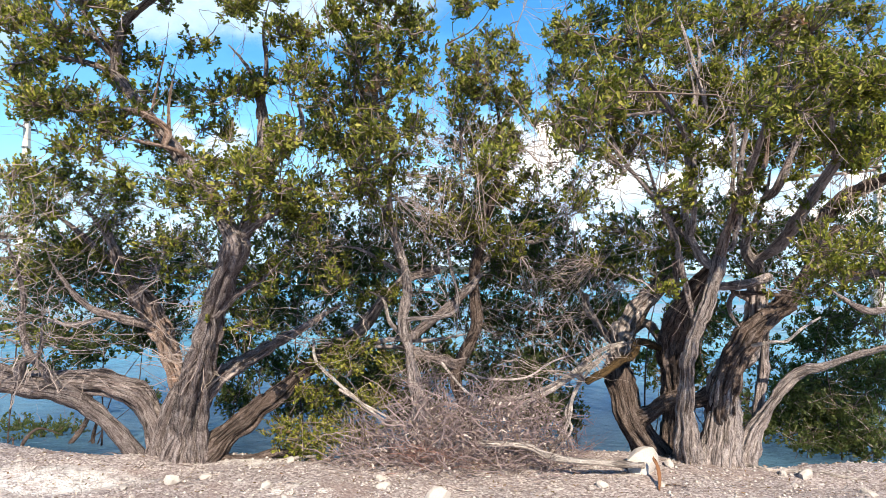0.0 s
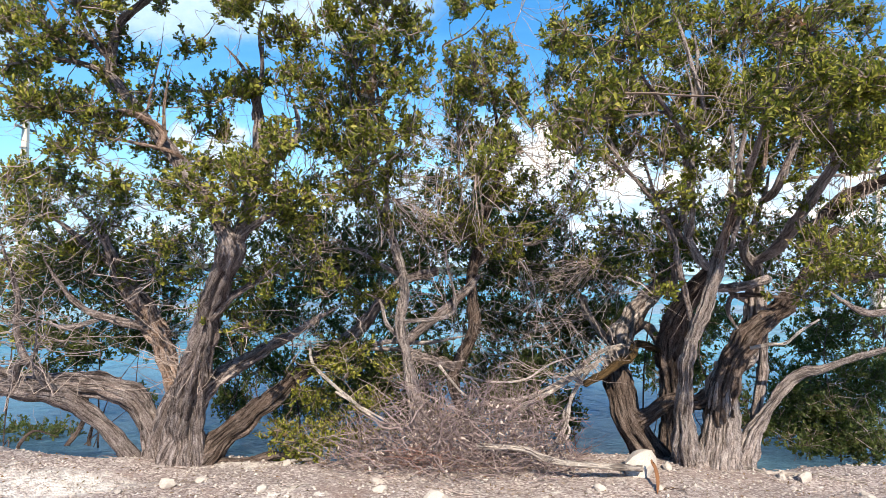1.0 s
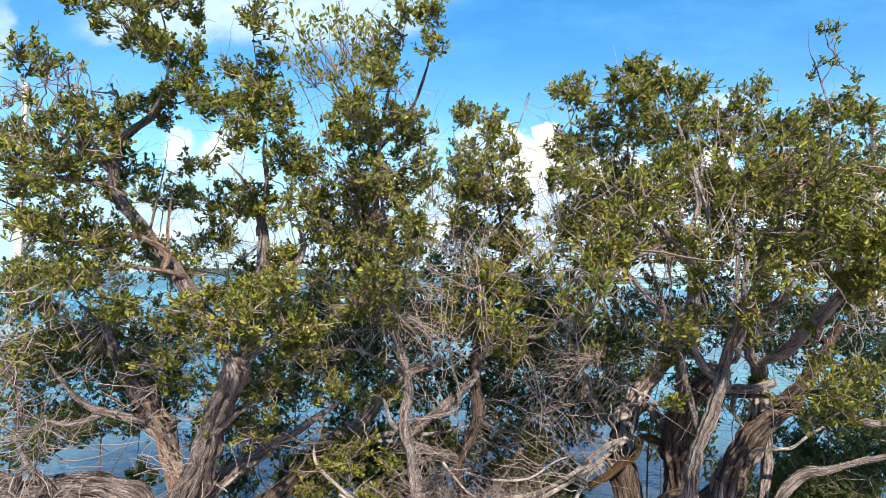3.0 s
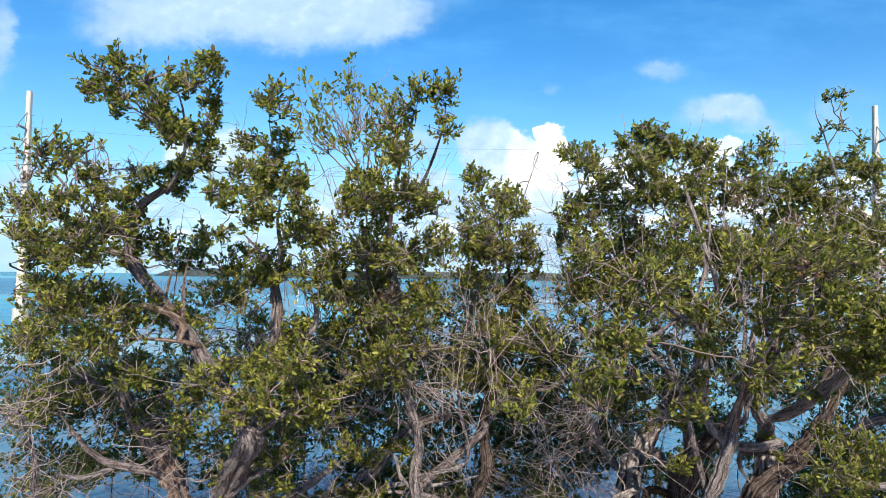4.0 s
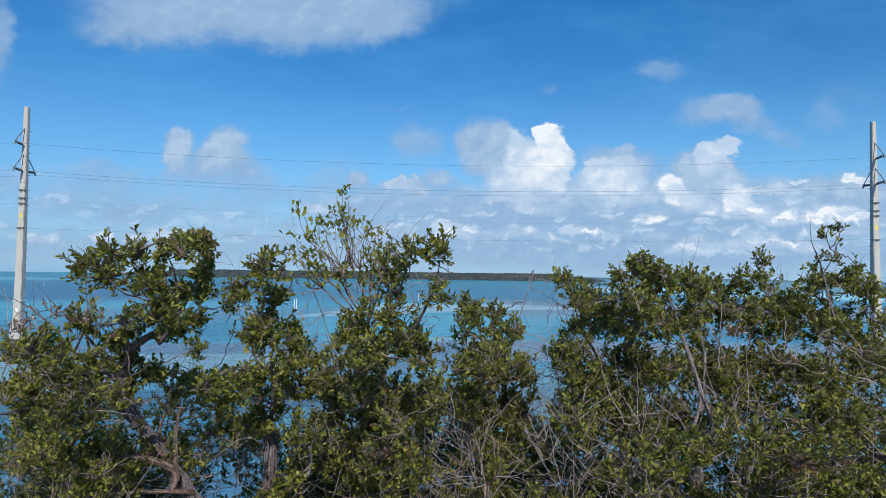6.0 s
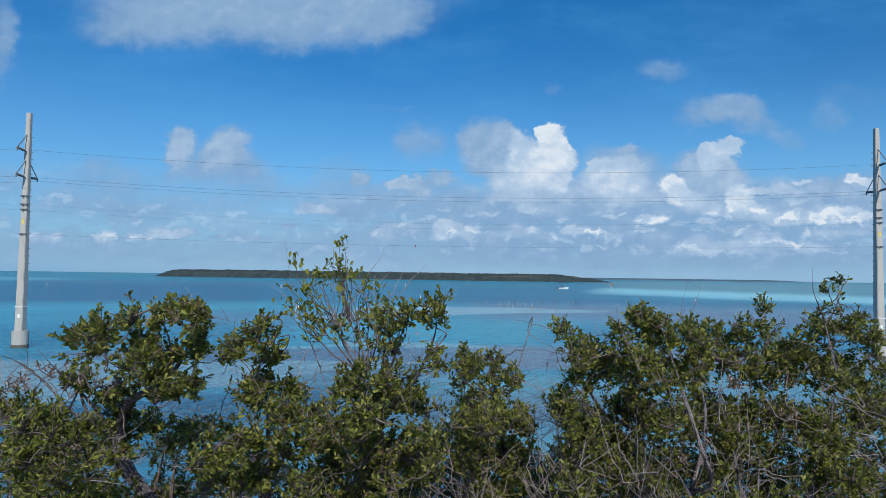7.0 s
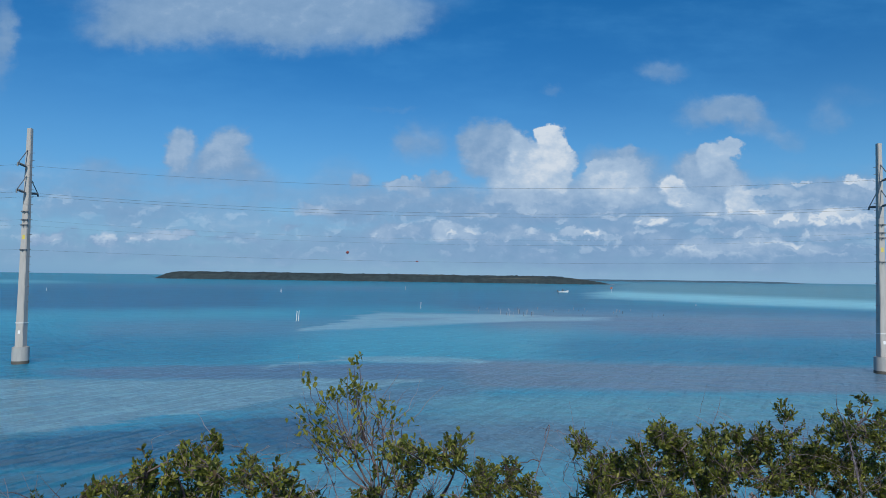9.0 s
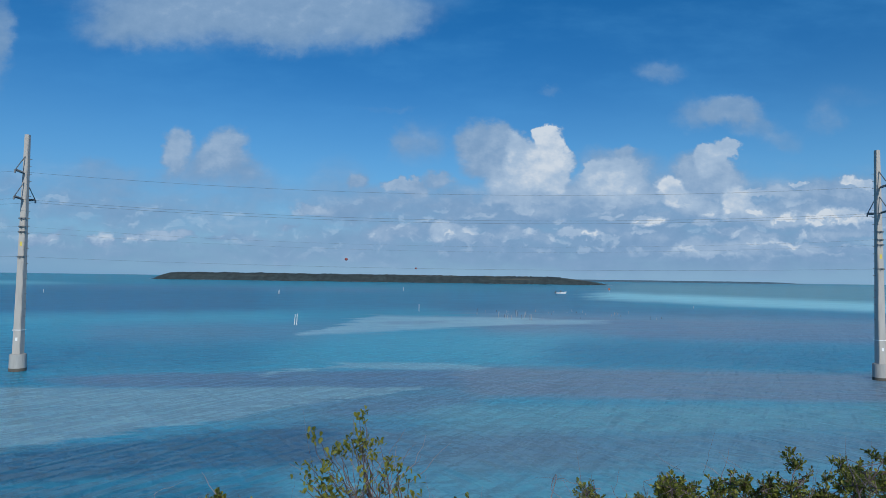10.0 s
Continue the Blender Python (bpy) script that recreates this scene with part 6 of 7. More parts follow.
clump(tree_b, 0.00, 5.06, 3.80, 0.17, 0.16, 0.95)
clump(tree_b, 0.05, 4.31, 3.07, 0.22, 0.19, 0.70)
clump(tree_b, 0.09, 6.33, 3.00, 0.17, 0.16, 0.95)
tree_b.sprout(36, 1.5, 4.4, LEAF)
clump(tree_b, -0.18, 4.53, 3.11, 0.09, 0.07, 0.9, LEAF_BROWN)
tree_b.tangle((-1.2, 5.4, 0.8), (0.6, 6.6, 2.9), 187, 0.7, 0.0036)
tree_b.tangle((-0.9, 5.1, 2.9), (0.3, 5.9, 4.3), 75, 0.5, 0.0027)
tree_b.tangle((-0.5, 5.0, 1.9), (0.6, 5.7, 3.0), 65, 0.8, 0.0036, 1.4)
young_sprigs(tree_b)
tree_b.done()

tree_c = Tree("dark-stemmed buttonwood tree with a small crown among bare twigs", 13)
tree_c.thick, tree_c.top = 0.75, 0.86
tree_c.limb("trunk", BARK_DARK_SHADED, [(0.71, 6.62, 0.07, 0.065), (0.54, 6.61, 0.42, 0.055), (0.46, 6.60, 0.73, 0.055), (0.59, 6.59, 1.01, 0.060), (0.68, 6.58, 1.26, 0.071), (0.66, 6.57, 1.72, 0.060), (0.75, 6.45, 2.18, 0.048)])
tree_c.limb("branch", BARK_DARK_SHADED, [(0.73, 6.45, 2.13, 0.048), (0.81, 6.34, 2.51, 0.040), (0.89, 6.12, 2.87, 0.033), (0.81, 5.91, 3.31, 0.020), (0.69, 5.69, 3.71, 0.010)])
tree_c.limb("branch", BARK_GREY, [(0.80, 6.34, 2.51, 0.021), (0.95, 6.12, 2.87, 0.018), (0.92, 5.91, 3.26, 0.012), (0.84, 5.70, 3.67, 0.007)])
tree_c.limb("branch", BARK_GREY, [(0.70, 6.45, 2.07, 0.024), (0.52, 6.23, 2.55, 0.018), (0.48, 6.02, 3.06, 0.015), (0.44, 5.80, 3.54, 0.010)])
tree_c.limb("branch", BARK_GREY, [(-0.02, 6.49, 1.02, 0.048), (0.31, 6.48, 1.34, 0.048), (0.59, 6.47, 1.60, 0.043), (0.71, 6.56, 1.75, 0.038)])
tree_c.limb("branch", BARK_GREY, [(0.68, 6.56, 1.84, 0.033), (0.99, 6.45, 2.06, 0.027), (1.31, 6.35, 2.10, 0.021), (1.46, 6.25, 2.35, 0.013)])
tree_c.limb("branch", BARK_PALE, [(-0.44, 6.59, 1.00, 0.022), (-0.15, 6.59, 1.07, 0.030), (0.20, 6.59, 1.06, 0.033), (0.61, 6.69, 1.13, 0.028)])
tree_c.limb("branch", BARK_PALE, [(1.10, 5.94, 4.38, 0.005), (1.05, 5.94, 4.27, 0.005), (1.21, 5.94, 4.16, 0.005), (1.32, 5.95, 4.11, 0.004)])
tree_c.limb("branch", BARK_PALE, [(0.41, 5.75, 3.89, 0.004), (0.40, 5.74, 4.20, 0.002), (0.41, 5.73, 4.36, 0.002)])
clump(tree_c, 0.44, 5.52, 4.12, 0.13, 0.14, 1.08)
clump(tree_c, 0.72, 5.94, 4.04, 0.14, 0.14, 1.08)
clump(tree_c, 0.58, 5.97, 3.75, 0.30, 0.23, 1.08)
clump(tree_c, 0.89, 5.75, 3.87, 0.13, 0.19, 1.08)
clump(tree_c, 0.61, 5.63, 3.47, 0.24, 0.23, 1.08)
clump(tree_c, 0.46, 5.53, 3.23, 0.19, 0.20, 0.80)
clump(tree_c, 1.04, 5.76, 3.38, 0.13, 0.19, 1.08)
clump(tree_c, 0.88, 6.00, 3.14, 0.27, 0.21, 0.80)
clump(tree_c, 0.70, 5.95, 2.78, 0.32, 0.21, 0.80)
clump(tree_c, 0.44, 5.98, 2.29, 0.32, 0.24, 0.80)
clump(tree_c, 0.49, 6.06, 3.95, 0.20, 0.17, 0.70)
clump(tree_c, 0.79, 5.98, 3.92, 0.21, 0.19, 0.70)
clump(tree_c, 0.55, 6.02, 3.50, 0.23, 0.27, 0.70)
clump(tree_c, 0.82, 5.96, 3.43, 0.19, 0.24, 0.70)
clump(tree_c, 0.73, 6.20, 3.11, 0.30, 0.25, 0.70)
clump(tree_c, 0.51, 6.12, 2.98, 0.19, 0.22, 0.70)
clump(tree_c, 1.08, 6.35, 2.63, 0.31, 0.28, 0.70)
clump(tree_c, 0.95, 6.07, 2.11, 0.27, 0.24, 0.70)
clump(tree_c, 0.35, 5.94, 2.57, 0.21, 0.21, 0.70)
clump(tree_c, 0.75, 6.49, 2.65, 0.23, 0.26, 0.70)
clump(tree_c, 0.44, 5.92, 3.54, 0.19, 0.18, 0.90)
clump(tree_c, 0.77, 5.98, 3.49, 0.19, 0.18, 0.90)
clump(tree_c, 0.55, 5.97, 3.17, 0.24, 0.19, 0.90)
clump(tree_c, 1.03, 6.34, 3.04, 0.18, 0.18, 0.90)
clump(tree_c, 0.43, 6.76, 3.16, 0.17, 0.16, 0.95)
clump(tree_c, 0.48, 5.29, 3.62, 0.17, 0.16, 0.95)
clump(tree_c, 0.50, 5.27, 4.07, 0.17, 0.16, 0.95)
clump(tree_c, 0.68, 4.66, 3.83, 0.17, 0.16, 0.95)
clump(tree_c, 0.70, 5.37, 2.72, 0.17, 0.16, 0.95)
clump(tree_c, 0.91, 5.48, 3.61, 0.17, 0.16, 0.95)
tree_c.sprout(34, 1.3, 3.9, LEAF)
tree_c.tangle((0.1, 5.9, 0.6), (1.7, 7.2, 3.2), 131, 0.7, 0.0036)
tree_c.tangle((0.5, 5.2, 1.9), (1.6, 6.0, 3.1), 46, 0.9, 0.0046, 1.5)
tree_c.tangle((0.3, 5.5, 2.6), (1.5, 6.4, 3.9), 75, 0.5, 0.0030)
tree_c.done()

tree_r = Tree("broad many-trunked buttonwood tree with furrowed trunks and a wide crown", 14)
tree_r.thick = 0.72
tree_r.limb("branch", BARK_DARK_SHADED, [(3.56, 6.08, 1.50, 0.091), (3.74, 6.08, 1.69, 0.068), (3.93, 6.12, 1.96, 0.048), (4.12, 6.16, 2.26, 0.031)])
tree_r.limb("trunk", BARK_DARK_SHADED, [(2.48, 6.43, -0.04, 0.153), (2.22, 6.42, 0.31, 0.122), (2.17, 6.61, 0.61, 0.131), (2.26, 7.00, 0.94, 0.107), (2.65, 7.48, 1.43, 0.096), (3.10, 7.87, 1.75, 0.088)])
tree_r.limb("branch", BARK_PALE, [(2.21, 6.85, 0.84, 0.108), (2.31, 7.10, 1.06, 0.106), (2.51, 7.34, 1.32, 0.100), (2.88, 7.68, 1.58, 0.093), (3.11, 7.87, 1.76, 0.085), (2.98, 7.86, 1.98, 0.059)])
tree_r.limb("branch", BARK_DARK_SHADED, [(2.21, 6.47, 0.28, 0.085), (2.42, 6.32, 0.43, 0.073), (2.58, 6.26, 0.56, 0.070), (2.81, 6.21, 0.56, 0.077), (2.99, 6.21, 0.70, 0.082)])
tree_r.limb("trunk", BARK_DARK_SHADED, [(2.71, 6.54, -0.05, 0.118), (2.67, 6.52, 0.32, 0.107), (2.65, 6.51, 0.74, 0.118), (2.63, 6.44, 1.15, 0.123), (2.67, 6.28, 1.45, 0.115), (2.75, 6.07, 1.66, 0.081), (2.81, 5.87, 1.86, 0.058)])
tree_r.limb("trunk", BARK_PALE, [(2.67, 6.13, -0.01, 0.126), (2.56, 5.92, 0.41, 0.083), (2.49, 5.70, 0.90, 0.059), (2.51, 5.59, 1.24, 0.051), (2.60, 5.48, 1.56, 0.057), (2.67, 5.41, 1.93, 0.049)])
tree_r.limb("branch", BARK_RED, [(2.64, 5.47, 1.71, 0.050), (2.67, 5.41, 1.93, 0.047), (2.72, 5.35, 2.19, 0.036), (2.79, 5.25, 2.46, 0.044), (2.90, 5.14, 2.65, 0.030), (2.95, 5.13, 3.00, 0.019)])
tree_r.limb("branch", BARK_GREY, [(2.51, 5.58, 1.41, 0.028), (2.37, 5.47, 1.80, 0.027), (2.28, 5.45, 2.19, 0.025), (2.09, 5.44, 2.47, 0.018), (1.89, 5.43, 2.66, 0.011)])
tree_r.limb("trunk", BARK_PALE, [(2.99, 6.24, -0.05, 0.215), (3.03, 6.17, 0.38, 0.147), (3.00, 6.11, 0.69, 0.126), (3.07, 6.12, 0.95, 0.106)])
# Upper length of the pale trunk, painted dark for the crown's shade.
tree_r.limb("branch", BARK_DARK_SHADED, [(2.98, 6.12, 0.53, 0.121), (3.01, 6.09, 0.77, 0.126), (3.12, 6.08, 1.07, 0.115), (3.31, 6.07, 1.29, 0.105), (3.60, 6.08, 1.53, 0.096)])
tree_r.limb("branch", BARK_PALE, [(3.27, 6.20, 1.05, 0.102), (3.33, 6.14, 1.39, 0.091), (3.32, 6.08, 1.66, 0.071), (3.23, 5.97, 1.87, 0.059), (3.09, 5.86, 2.05, 0.049), (3.13, 5.65, 2.36, 0.035), (3.17, 5.54, 2.70, 0.023)])
tree_r.limb("branch", BARK_PALE, [(3.19, 5.97, 1.89, 0.040), (3.27, 5.66, 2.02, 0.047), (3.21, 5.26, 2.19, 0.052), (3.11, 4.80, 2.39, 0.050), (3.11, 4.54, 2.58, 0.042), (3.17, 4.43, 2.78, 0.026), (3.25, 4.43, 3.03, 0.011), (3.26, 4.42, 3.27, 0.006)])
tree_r.limb("branch", BARK_PALE, [(2.91, 5.97, 1.67, 0.040), (3.06, 5.77, 1.70, 0.048), (3.23, 5.67, 1.77, 0.040)])
tree_r.limb("branch", BARK_DARK_SHADED, [(3.00, 5.88, 1.62, 0.022), (3.26, 5.88, 1.61, 0.022), (3.59, 5.88, 1.58, 0.024)])
tree_r.limb("branch", BARK_GREY, [(3.10, 6.08, 1.60, 0.025), (3.05, 6.08, 1.44, 0.028), (3.17, 6.09, 1.25, 0.028)])
tree_r.limb("trunk", BARK_PALE, [(3.10, 6.19, -0.04, 0.086), (3.09, 6.12, 0.32, 0.071), (3.05, 6.06, 0.65, 0.060), (3.08, 6.05, 0.91, 0.045)])
tree_r.limb("trunk", BARK_PALE, [(2.86, 6.24, -0.06, 0.102), (2.90, 6.18, 0.22, 0.071), (2.92, 6.12, 0.53, 0.055), (2.94, 6.11, 0.74, 0.040)])
tree_r.limb("trunk", BARK_PALE, [(3.25, 6.24, -0.01, 0.102), (3.36, 6.22, 0.34, 0.069), (3.47, 6.12, 0.56, 0.053), (3.69, 6.01, 0.86, 0.045), (3.88, 5.85, 0.98, 0.031), (4.22, 5.60, 1.18, 0.021)])
tree_r.limb("branch", BARK_GREY, [(3.40, 6.27, 0.36, 0.052), (3.47, 6.36, 0.60, 0.052), (3.56, 6.46, 0.82, 0.051), (3.60, 6.49, 1.25, 0.032)])
tree_r.limb("branch", BARK_GREY, [(4.17, 5.49, 1.48, 0.034), (3.91, 5.38, 1.49, 0.031), (3.68, 5.28, 1.56, 0.028), (3.37, 5.17, 1.73, 0.017)])
tree_r.limb("branch", BARK_GREY, [(4.88, 6.48, 1.85, 0.059), (4.53, 6.38, 1.81, 0.053), (4.27, 6.28, 1.75, 0.036)])
tree_r.limb("branch", BARK_DARK_SHADED, [(4.01, 6.36, 2.17, 0.053), (4.17, 6.25, 2.49, 0.068), (4.31, 6.04, 2.64, 0.050), (4.41, 5.84, 2.71, 0.039)])
tree_r.limb("branch", BARK_PALE, [(2.53, 5.46, 1.93, 0.036), (2.40, 5.45, 2.26, 0.034), (2.43, 5.44, 2.67, 0.029), (2.39, 5.42, 2.99, 0.023), (2.46, 5.41, 3.35, 0.020), (2.31, 5.40, 3.78, 0.014)])
tree_r.limb("branch", BARK_PALE, [(2.47, 5.42, 3.25, 0.018), (2.49, 5.40, 3.64, 0.014), (2.43, 5.39, 3.97, 0.009)])
tree_r.limb("branch", BARK_GREY, [(2.53, 5.66, 2.01, 0.033), (2.27, 5.55, 2.29, 0.028), (2.04, 5.44, 2.52, 0.020), (1.79, 5.43, 2.86, 0.014), (1.66, 5.51, 3.37, 0.009)])
tree_r.limb("branch", BARK_PALE, [(2.77, 5.36, 2.05, 0.022), (2.79, 5.44, 2.53, 0.020), (2.80, 5.43, 2.97, 0.018), (2.70, 5.41, 3.45, 0.011), (2.60, 5.40, 3.83, 0.007)])
tree_r.limb("branch", BARK_GREY, [(2.67, 6.39, 1.36, 0.037), (2.61, 6.27, 1.86, 0.031), (2.47, 6.05, 2.23, 0.023), (2.25, 5.95, 2.38, 0.015)])
tree_r.limb("branch", BARK_PALE, [(2.27, 7.30, 1.00, 0.048), (2.08, 7.29, 1.22, 0.045), (1.99, 7.38, 1.38, 0.049), (1.97, 7.38, 1.53, 0.037)])
tree_r.limb("branch", BARK_ROT, [(2.30, 6.40, 1.10, 0.036), (2.18, 6.22, 1.00, 0.042), (1.99, 6.05, 0.95, 0.042), (1.81, 5.95, 0.85, 0.038), (1.66, 5.90, 0.78, 0.032)])
tree_r.limb("branch", BARK_GREY, [(2.81, 7.01, 0.83, 0.041), (2.69, 7.29, 1.20, 0.054), (2.55, 7.49, 1.12, 0.050)])
tree_r.limb("branch", BARK_PALE, [(2.48, 5.24, 3.09, 0.022), (2.31, 5.07, 3.48, 0.019), (2.19, 5.06, 3.82, 0.017), (2.09, 5.10, 4.16, 0.013), (2.03, 5.14, 4.39, 0.007)])
tree_r.limb("branch", BARK_PALE, [(2.42, 5.33, 2.23, 0.029), (2.35, 5.16, 2.74, 0.026), (2.25, 5.09, 3.03, 0.019), (2.08, 5.08, 3.34, 0.013)])
tree_r.limb("branch", BARK_PALE, [(2.79, 5.33, 2.24, 0.031), (2.73, 5.16, 2.72, 0.024), (2.76, 5.09, 3.03, 0.017), (2.81, 5.13, 3.35, 0.011)])
tree_r.limb("branch", BARK_GREY, [(3.17, 6.03, 2.32, 0.020), (3.27, 6.00, 2.85, 0.018), (3.16, 5.98, 3.50, 0.013), (3.15, 5.95, 4.14, 0.008)])
tree_r.limb("branch", BARK_GREY, [(3.11, 5.32, 2.52, 0.040), (3.24, 5.20, 2.97, 0.026), (3.39, 5.18, 3.49, 0.020), (3.51, 5.25, 4.04, 0.011)])
tree_r.limb("branch", BARK_GREY, [(3.60, 5.54, 4.39, 0.007), (3.55, 5.53, 4.54, 0.006), (3.49, 5.53, 4.69, 0.004), (3.48, 5.52, 4.89, 0.002)])
tree_r.limb("branch", BARK_GREY, [(3.61, 5.54, 4.42, 0.006), (3.70, 5.53, 4.59, 0.005), (3.70, 5.52, 4.87, 0.002)])
tree_r.limb("branch", BARK_GREY, [(1.98, 5.98, 3.26, 0.020), (1.79, 5.97, 3.48, 0.018), (1.54, 5.96, 3.90, 0.013), (1.41, 5.84, 4.38, 0.007)])
tree_r.limb("branch", BARK_GREY, [(2.42, 6.03, 2.31, 0.020), (2.20, 6.00, 2.95, 0.015), (2.03, 5.97, 3.69, 0.013), (2.04, 5.93, 4.44, 0.008)])
tree_r.limb("branch", BARK_PALE, [(3.88, 5.21, 2.66, 0.013), (3.66, 5.21, 2.70, 0.011), (3.47, 5.20, 2.86, 0.011), (3.36, 5.20, 2.88, 0.009)])
tree_r.limb("branch", BARK_PALE, [(2.79, 5.25, 2.46, 0.030), (2.70, 4.80, 2.75, 0.025), (2.55, 4.30, 3.00, 0.019), (2.42, 3.90, 3.25, 0.009)])
tree_r.limb("branch", BARK_GREY, [(2.35, 5.16, 2.74, 0.022), (2.00, 4.60, 2.90, 0.018), (1.62, 4.10, 3.05, 0.013), (1.42, 3.85, 3.18, 0.007)])
tree_r.limb("branch", BARK_GREY, [(1.90, 4.50, 2.93, 0.014), (1.40, 4.00, 2.76, 0.011), (1.05, 3.72, 2.66, 0.008), (0.75, 3.66, 2.55, 0.005)])
tree_r.limb("branch", BARK_PALE, [(3.11, 4.54, 2.58, 0.020), (2.85, 4.15, 2.82, 0.015), (2.55, 3.85, 3.10, 0.008)])
# Two limbs reaching out of view, added to carry the shading clumps.
tree_r.limb("branch", BARK_GREY, [(4.17, 6.25, 2.49, 0.050), (4.60, 6.00, 2.75, 0.040), (5.05, 5.85, 3.05, 0.030), (5.50, 5.75, 3.30, 0.018)])
tree_r.limb("branch", BARK_GREY, [(4.60, 6.00, 2.75, 0.036), (5.10, 5.40, 2.85, 0.030), (5.70, 4.95, 2.95, 0.022), (6.40, 4.80, 3.10, 0.012)])
clump(tree_r, 3.50, 5.48, 4.56, 0.09, 0.13, 0.35)
clump(tree_r, 3.56, 5.30, 4.62, 0.08, 0.16, 0.35)
clump(tree_r, 3.93, 5.58, 4.52, 0.08, 0.09, 0.35)
clump(tree_r, 3.36, 5.11, 4.74, 0.06, 0.09, 0.35)
clump(tree_r, 3.57, 5.29, 4.81, 0.05, 0.08, 0.35)
clump(tree_r, 1.31, 5.60, 4.38, 0.12, 0.14, 1.08)
clump(tree_r, 1.40, 5.23, 4.23, 0.20, 0.19, 1.08)
clump(tree_r, 1.24, 5.22, 3.80, 0.16, 0.21, 1.08)
clump(tree_r, 1.66, 5.68, 4.12, 0.23, 0.23, 1.08)
clump(tree_r, 1.96, 5.48, 4.50, 0.14, 0.13, 1.08)
clump(tree_r, 1.81, 5.26, 4.21, 0.21, 0.19, 1.08)
clump(tree_r, 2.12, 5.30, 4.34, 0.17, 0.20, 1.08)
clump(tree_r, 2.47, 5.65, 4.36, 0.17, 0.19, 1.08)
clump(tree_r, 1.97, 5.16, 3.98, 0.35, 0.21, 1.08)
clump(tree_r, 1.46, 5.35, 3.58, 0.26, 0.26, 1.08)
clump(tree_r, 2.90, 6.10, 4.28, 0.23, 0.22, 1.08)
clump(tree_r, 3.07, 5.78, 4.35, 0.22, 0.19, 1.08)
clump(tree_r, 3.03, 6.04, 4.06, 0.34, 0.27, 1.08)
clump(tree_r, 3.60, 6.19, 4.15, 0.20, 0.25, 1.08)
clump(tree_r, 3.92, 6.16, 4.32, 0.23, 0.23, 1.08)
clump(tree_r, 4.07, 5.97, 4.37, 0.22, 0.19, 1.08)
clump(tree_r, 4.29, 5.94, 4.24, 0.19, 0.24, 1.08)
clump(tree_r, 3.90, 6.09, 3.93, 0.34, 0.27, 1.08)
clump(tree_r, 4.41, 6.17, 3.83, 0.25, 0.30, 1.08)
clump(tree_r, 3.28, 5.99, 4.58, 0.11, 0.11, 1.08)
clump(tree_r, 2.02, 5.93, 3.48, 0.33, 0.28, 1.08)
clump(tree_r, 2.74, 6.01, 3.54, 0.40, 0.30, 1.08)
clump(tree_r, 3.26, 5.96, 3.55, 0.37, 0.29, 1.08)
clump(tree_r, 3.69, 5.80, 3.42, 0.36, 0.29, 1.08)
clump(tree_r, 1.37, 5.60, 3.13, 0.23, 0.28, 0.80)
clump(tree_r, 1.84, 5.87, 2.91, 0.32, 0.31, 0.80)
clump(tree_r, 2.48, 6.03, 3.00, 0.38, 0.28, 0.80)
clump(tree_r, 3.18, 5.92, 3.03, 0.37, 0.28, 0.80)
clump(tree_r, 3.78, 5.69, 3.03, 0.41, 0.28, 0.80)
clump(tree_r, 1.58, 5.56, 3.18, 0.25, 0.25, 0.50)
clump(tree_r, 1.93, 5.26, 3.34, 0.26, 0.28, 0.50)
clump(tree_r, 1.99, 5.61, 3.00, 0.30, 0.22, 0.50)
clump(tree_r, 1.59, 5.19, 2.76, 0.23, 0.21, 0.50)
clump(tree_r, 2.97, 5.58, 3.35, 0.30, 0.22)
clump(tree_r, 3.43, 5.26, 3.17, 0.30, 0.23)
clump(tree_r, 3.96, 5.50, 3.05, 0.22, 0.24)
clump(tree_r, 2.26, 5.53, 2.93, 0.18, 0.16)
clump(tree_r, 3.15, 5.65, 2.97, 0.20, 0.15)
clump(tree_r, 3.34, 5.35, 2.81, 0.26, 0.20)
clump(tree_r, 2.80, 4.21, 1.99, 0.17, 0.17)
clump(tree_r, 3.14, 4.58, 1.81, 0.20, 0.18)
clump(tree_r, 3.09, 4.77, 1.69, 0.17, 0.15)
clump(tree_r, 3.22, 4.46, 2.05, 0.18, 0.16)
clump(tree_r, 1.91, 4.31, 2.37, 0.17, 0.14)
clump(tree_r, 3.03, 4.27, 2.66, 0.19, 0.15)
clump(tree_r, 3.25, 4.43, 2.87, 0.16, 0.14)
clump(tree_r, 3.30, 4.36, 1.89, 0.15, 0.19)
clump(tree_r, 1.78, 6.70, 2.63, 0.36, 0.27, 0.50)
clump(tree_r, 2.12, 6.87, 2.29, 0.37, 0.24, 0.50)
clump(tree_r, 1.61, 6.76, 2.88, 0.27, 0.30, 0.50)
clump(tree_r, 1.93, 6.59, 1.97, 0.32, 0.21, 0.50)
clump(tree_r, 2.37, 6.48, 2.15, 0.26, 0.21, 0.50)
clump(tree_r, 2.72, 6.68, 1.34, 0.24, 0.24, 0.50)
clump(tree_r, 2.32, 6.52, 1.80, 0.26, 0.21, 0.50)
clump(tree_r, 4.74, 6.45, 1.38, 0.23, 0.28, 0.50)
clump(tree_r, 1.35, 5.95, 3.61, 0.21, 0.18, 0.90)
clump(tree_r, 1.68, 5.98, 3.45, 0.24, 0.19, 0.90)
clump(tree_r, 2.02, 6.05, 3.62, 0.25, 0.20, 0.90)
clump(tree_r, 2.34, 5.86, 3.51, 0.24, 0.19, 0.90)
clump(tree_r, 2.65, 5.72, 3.57, 0.23, 0.19, 0.90)
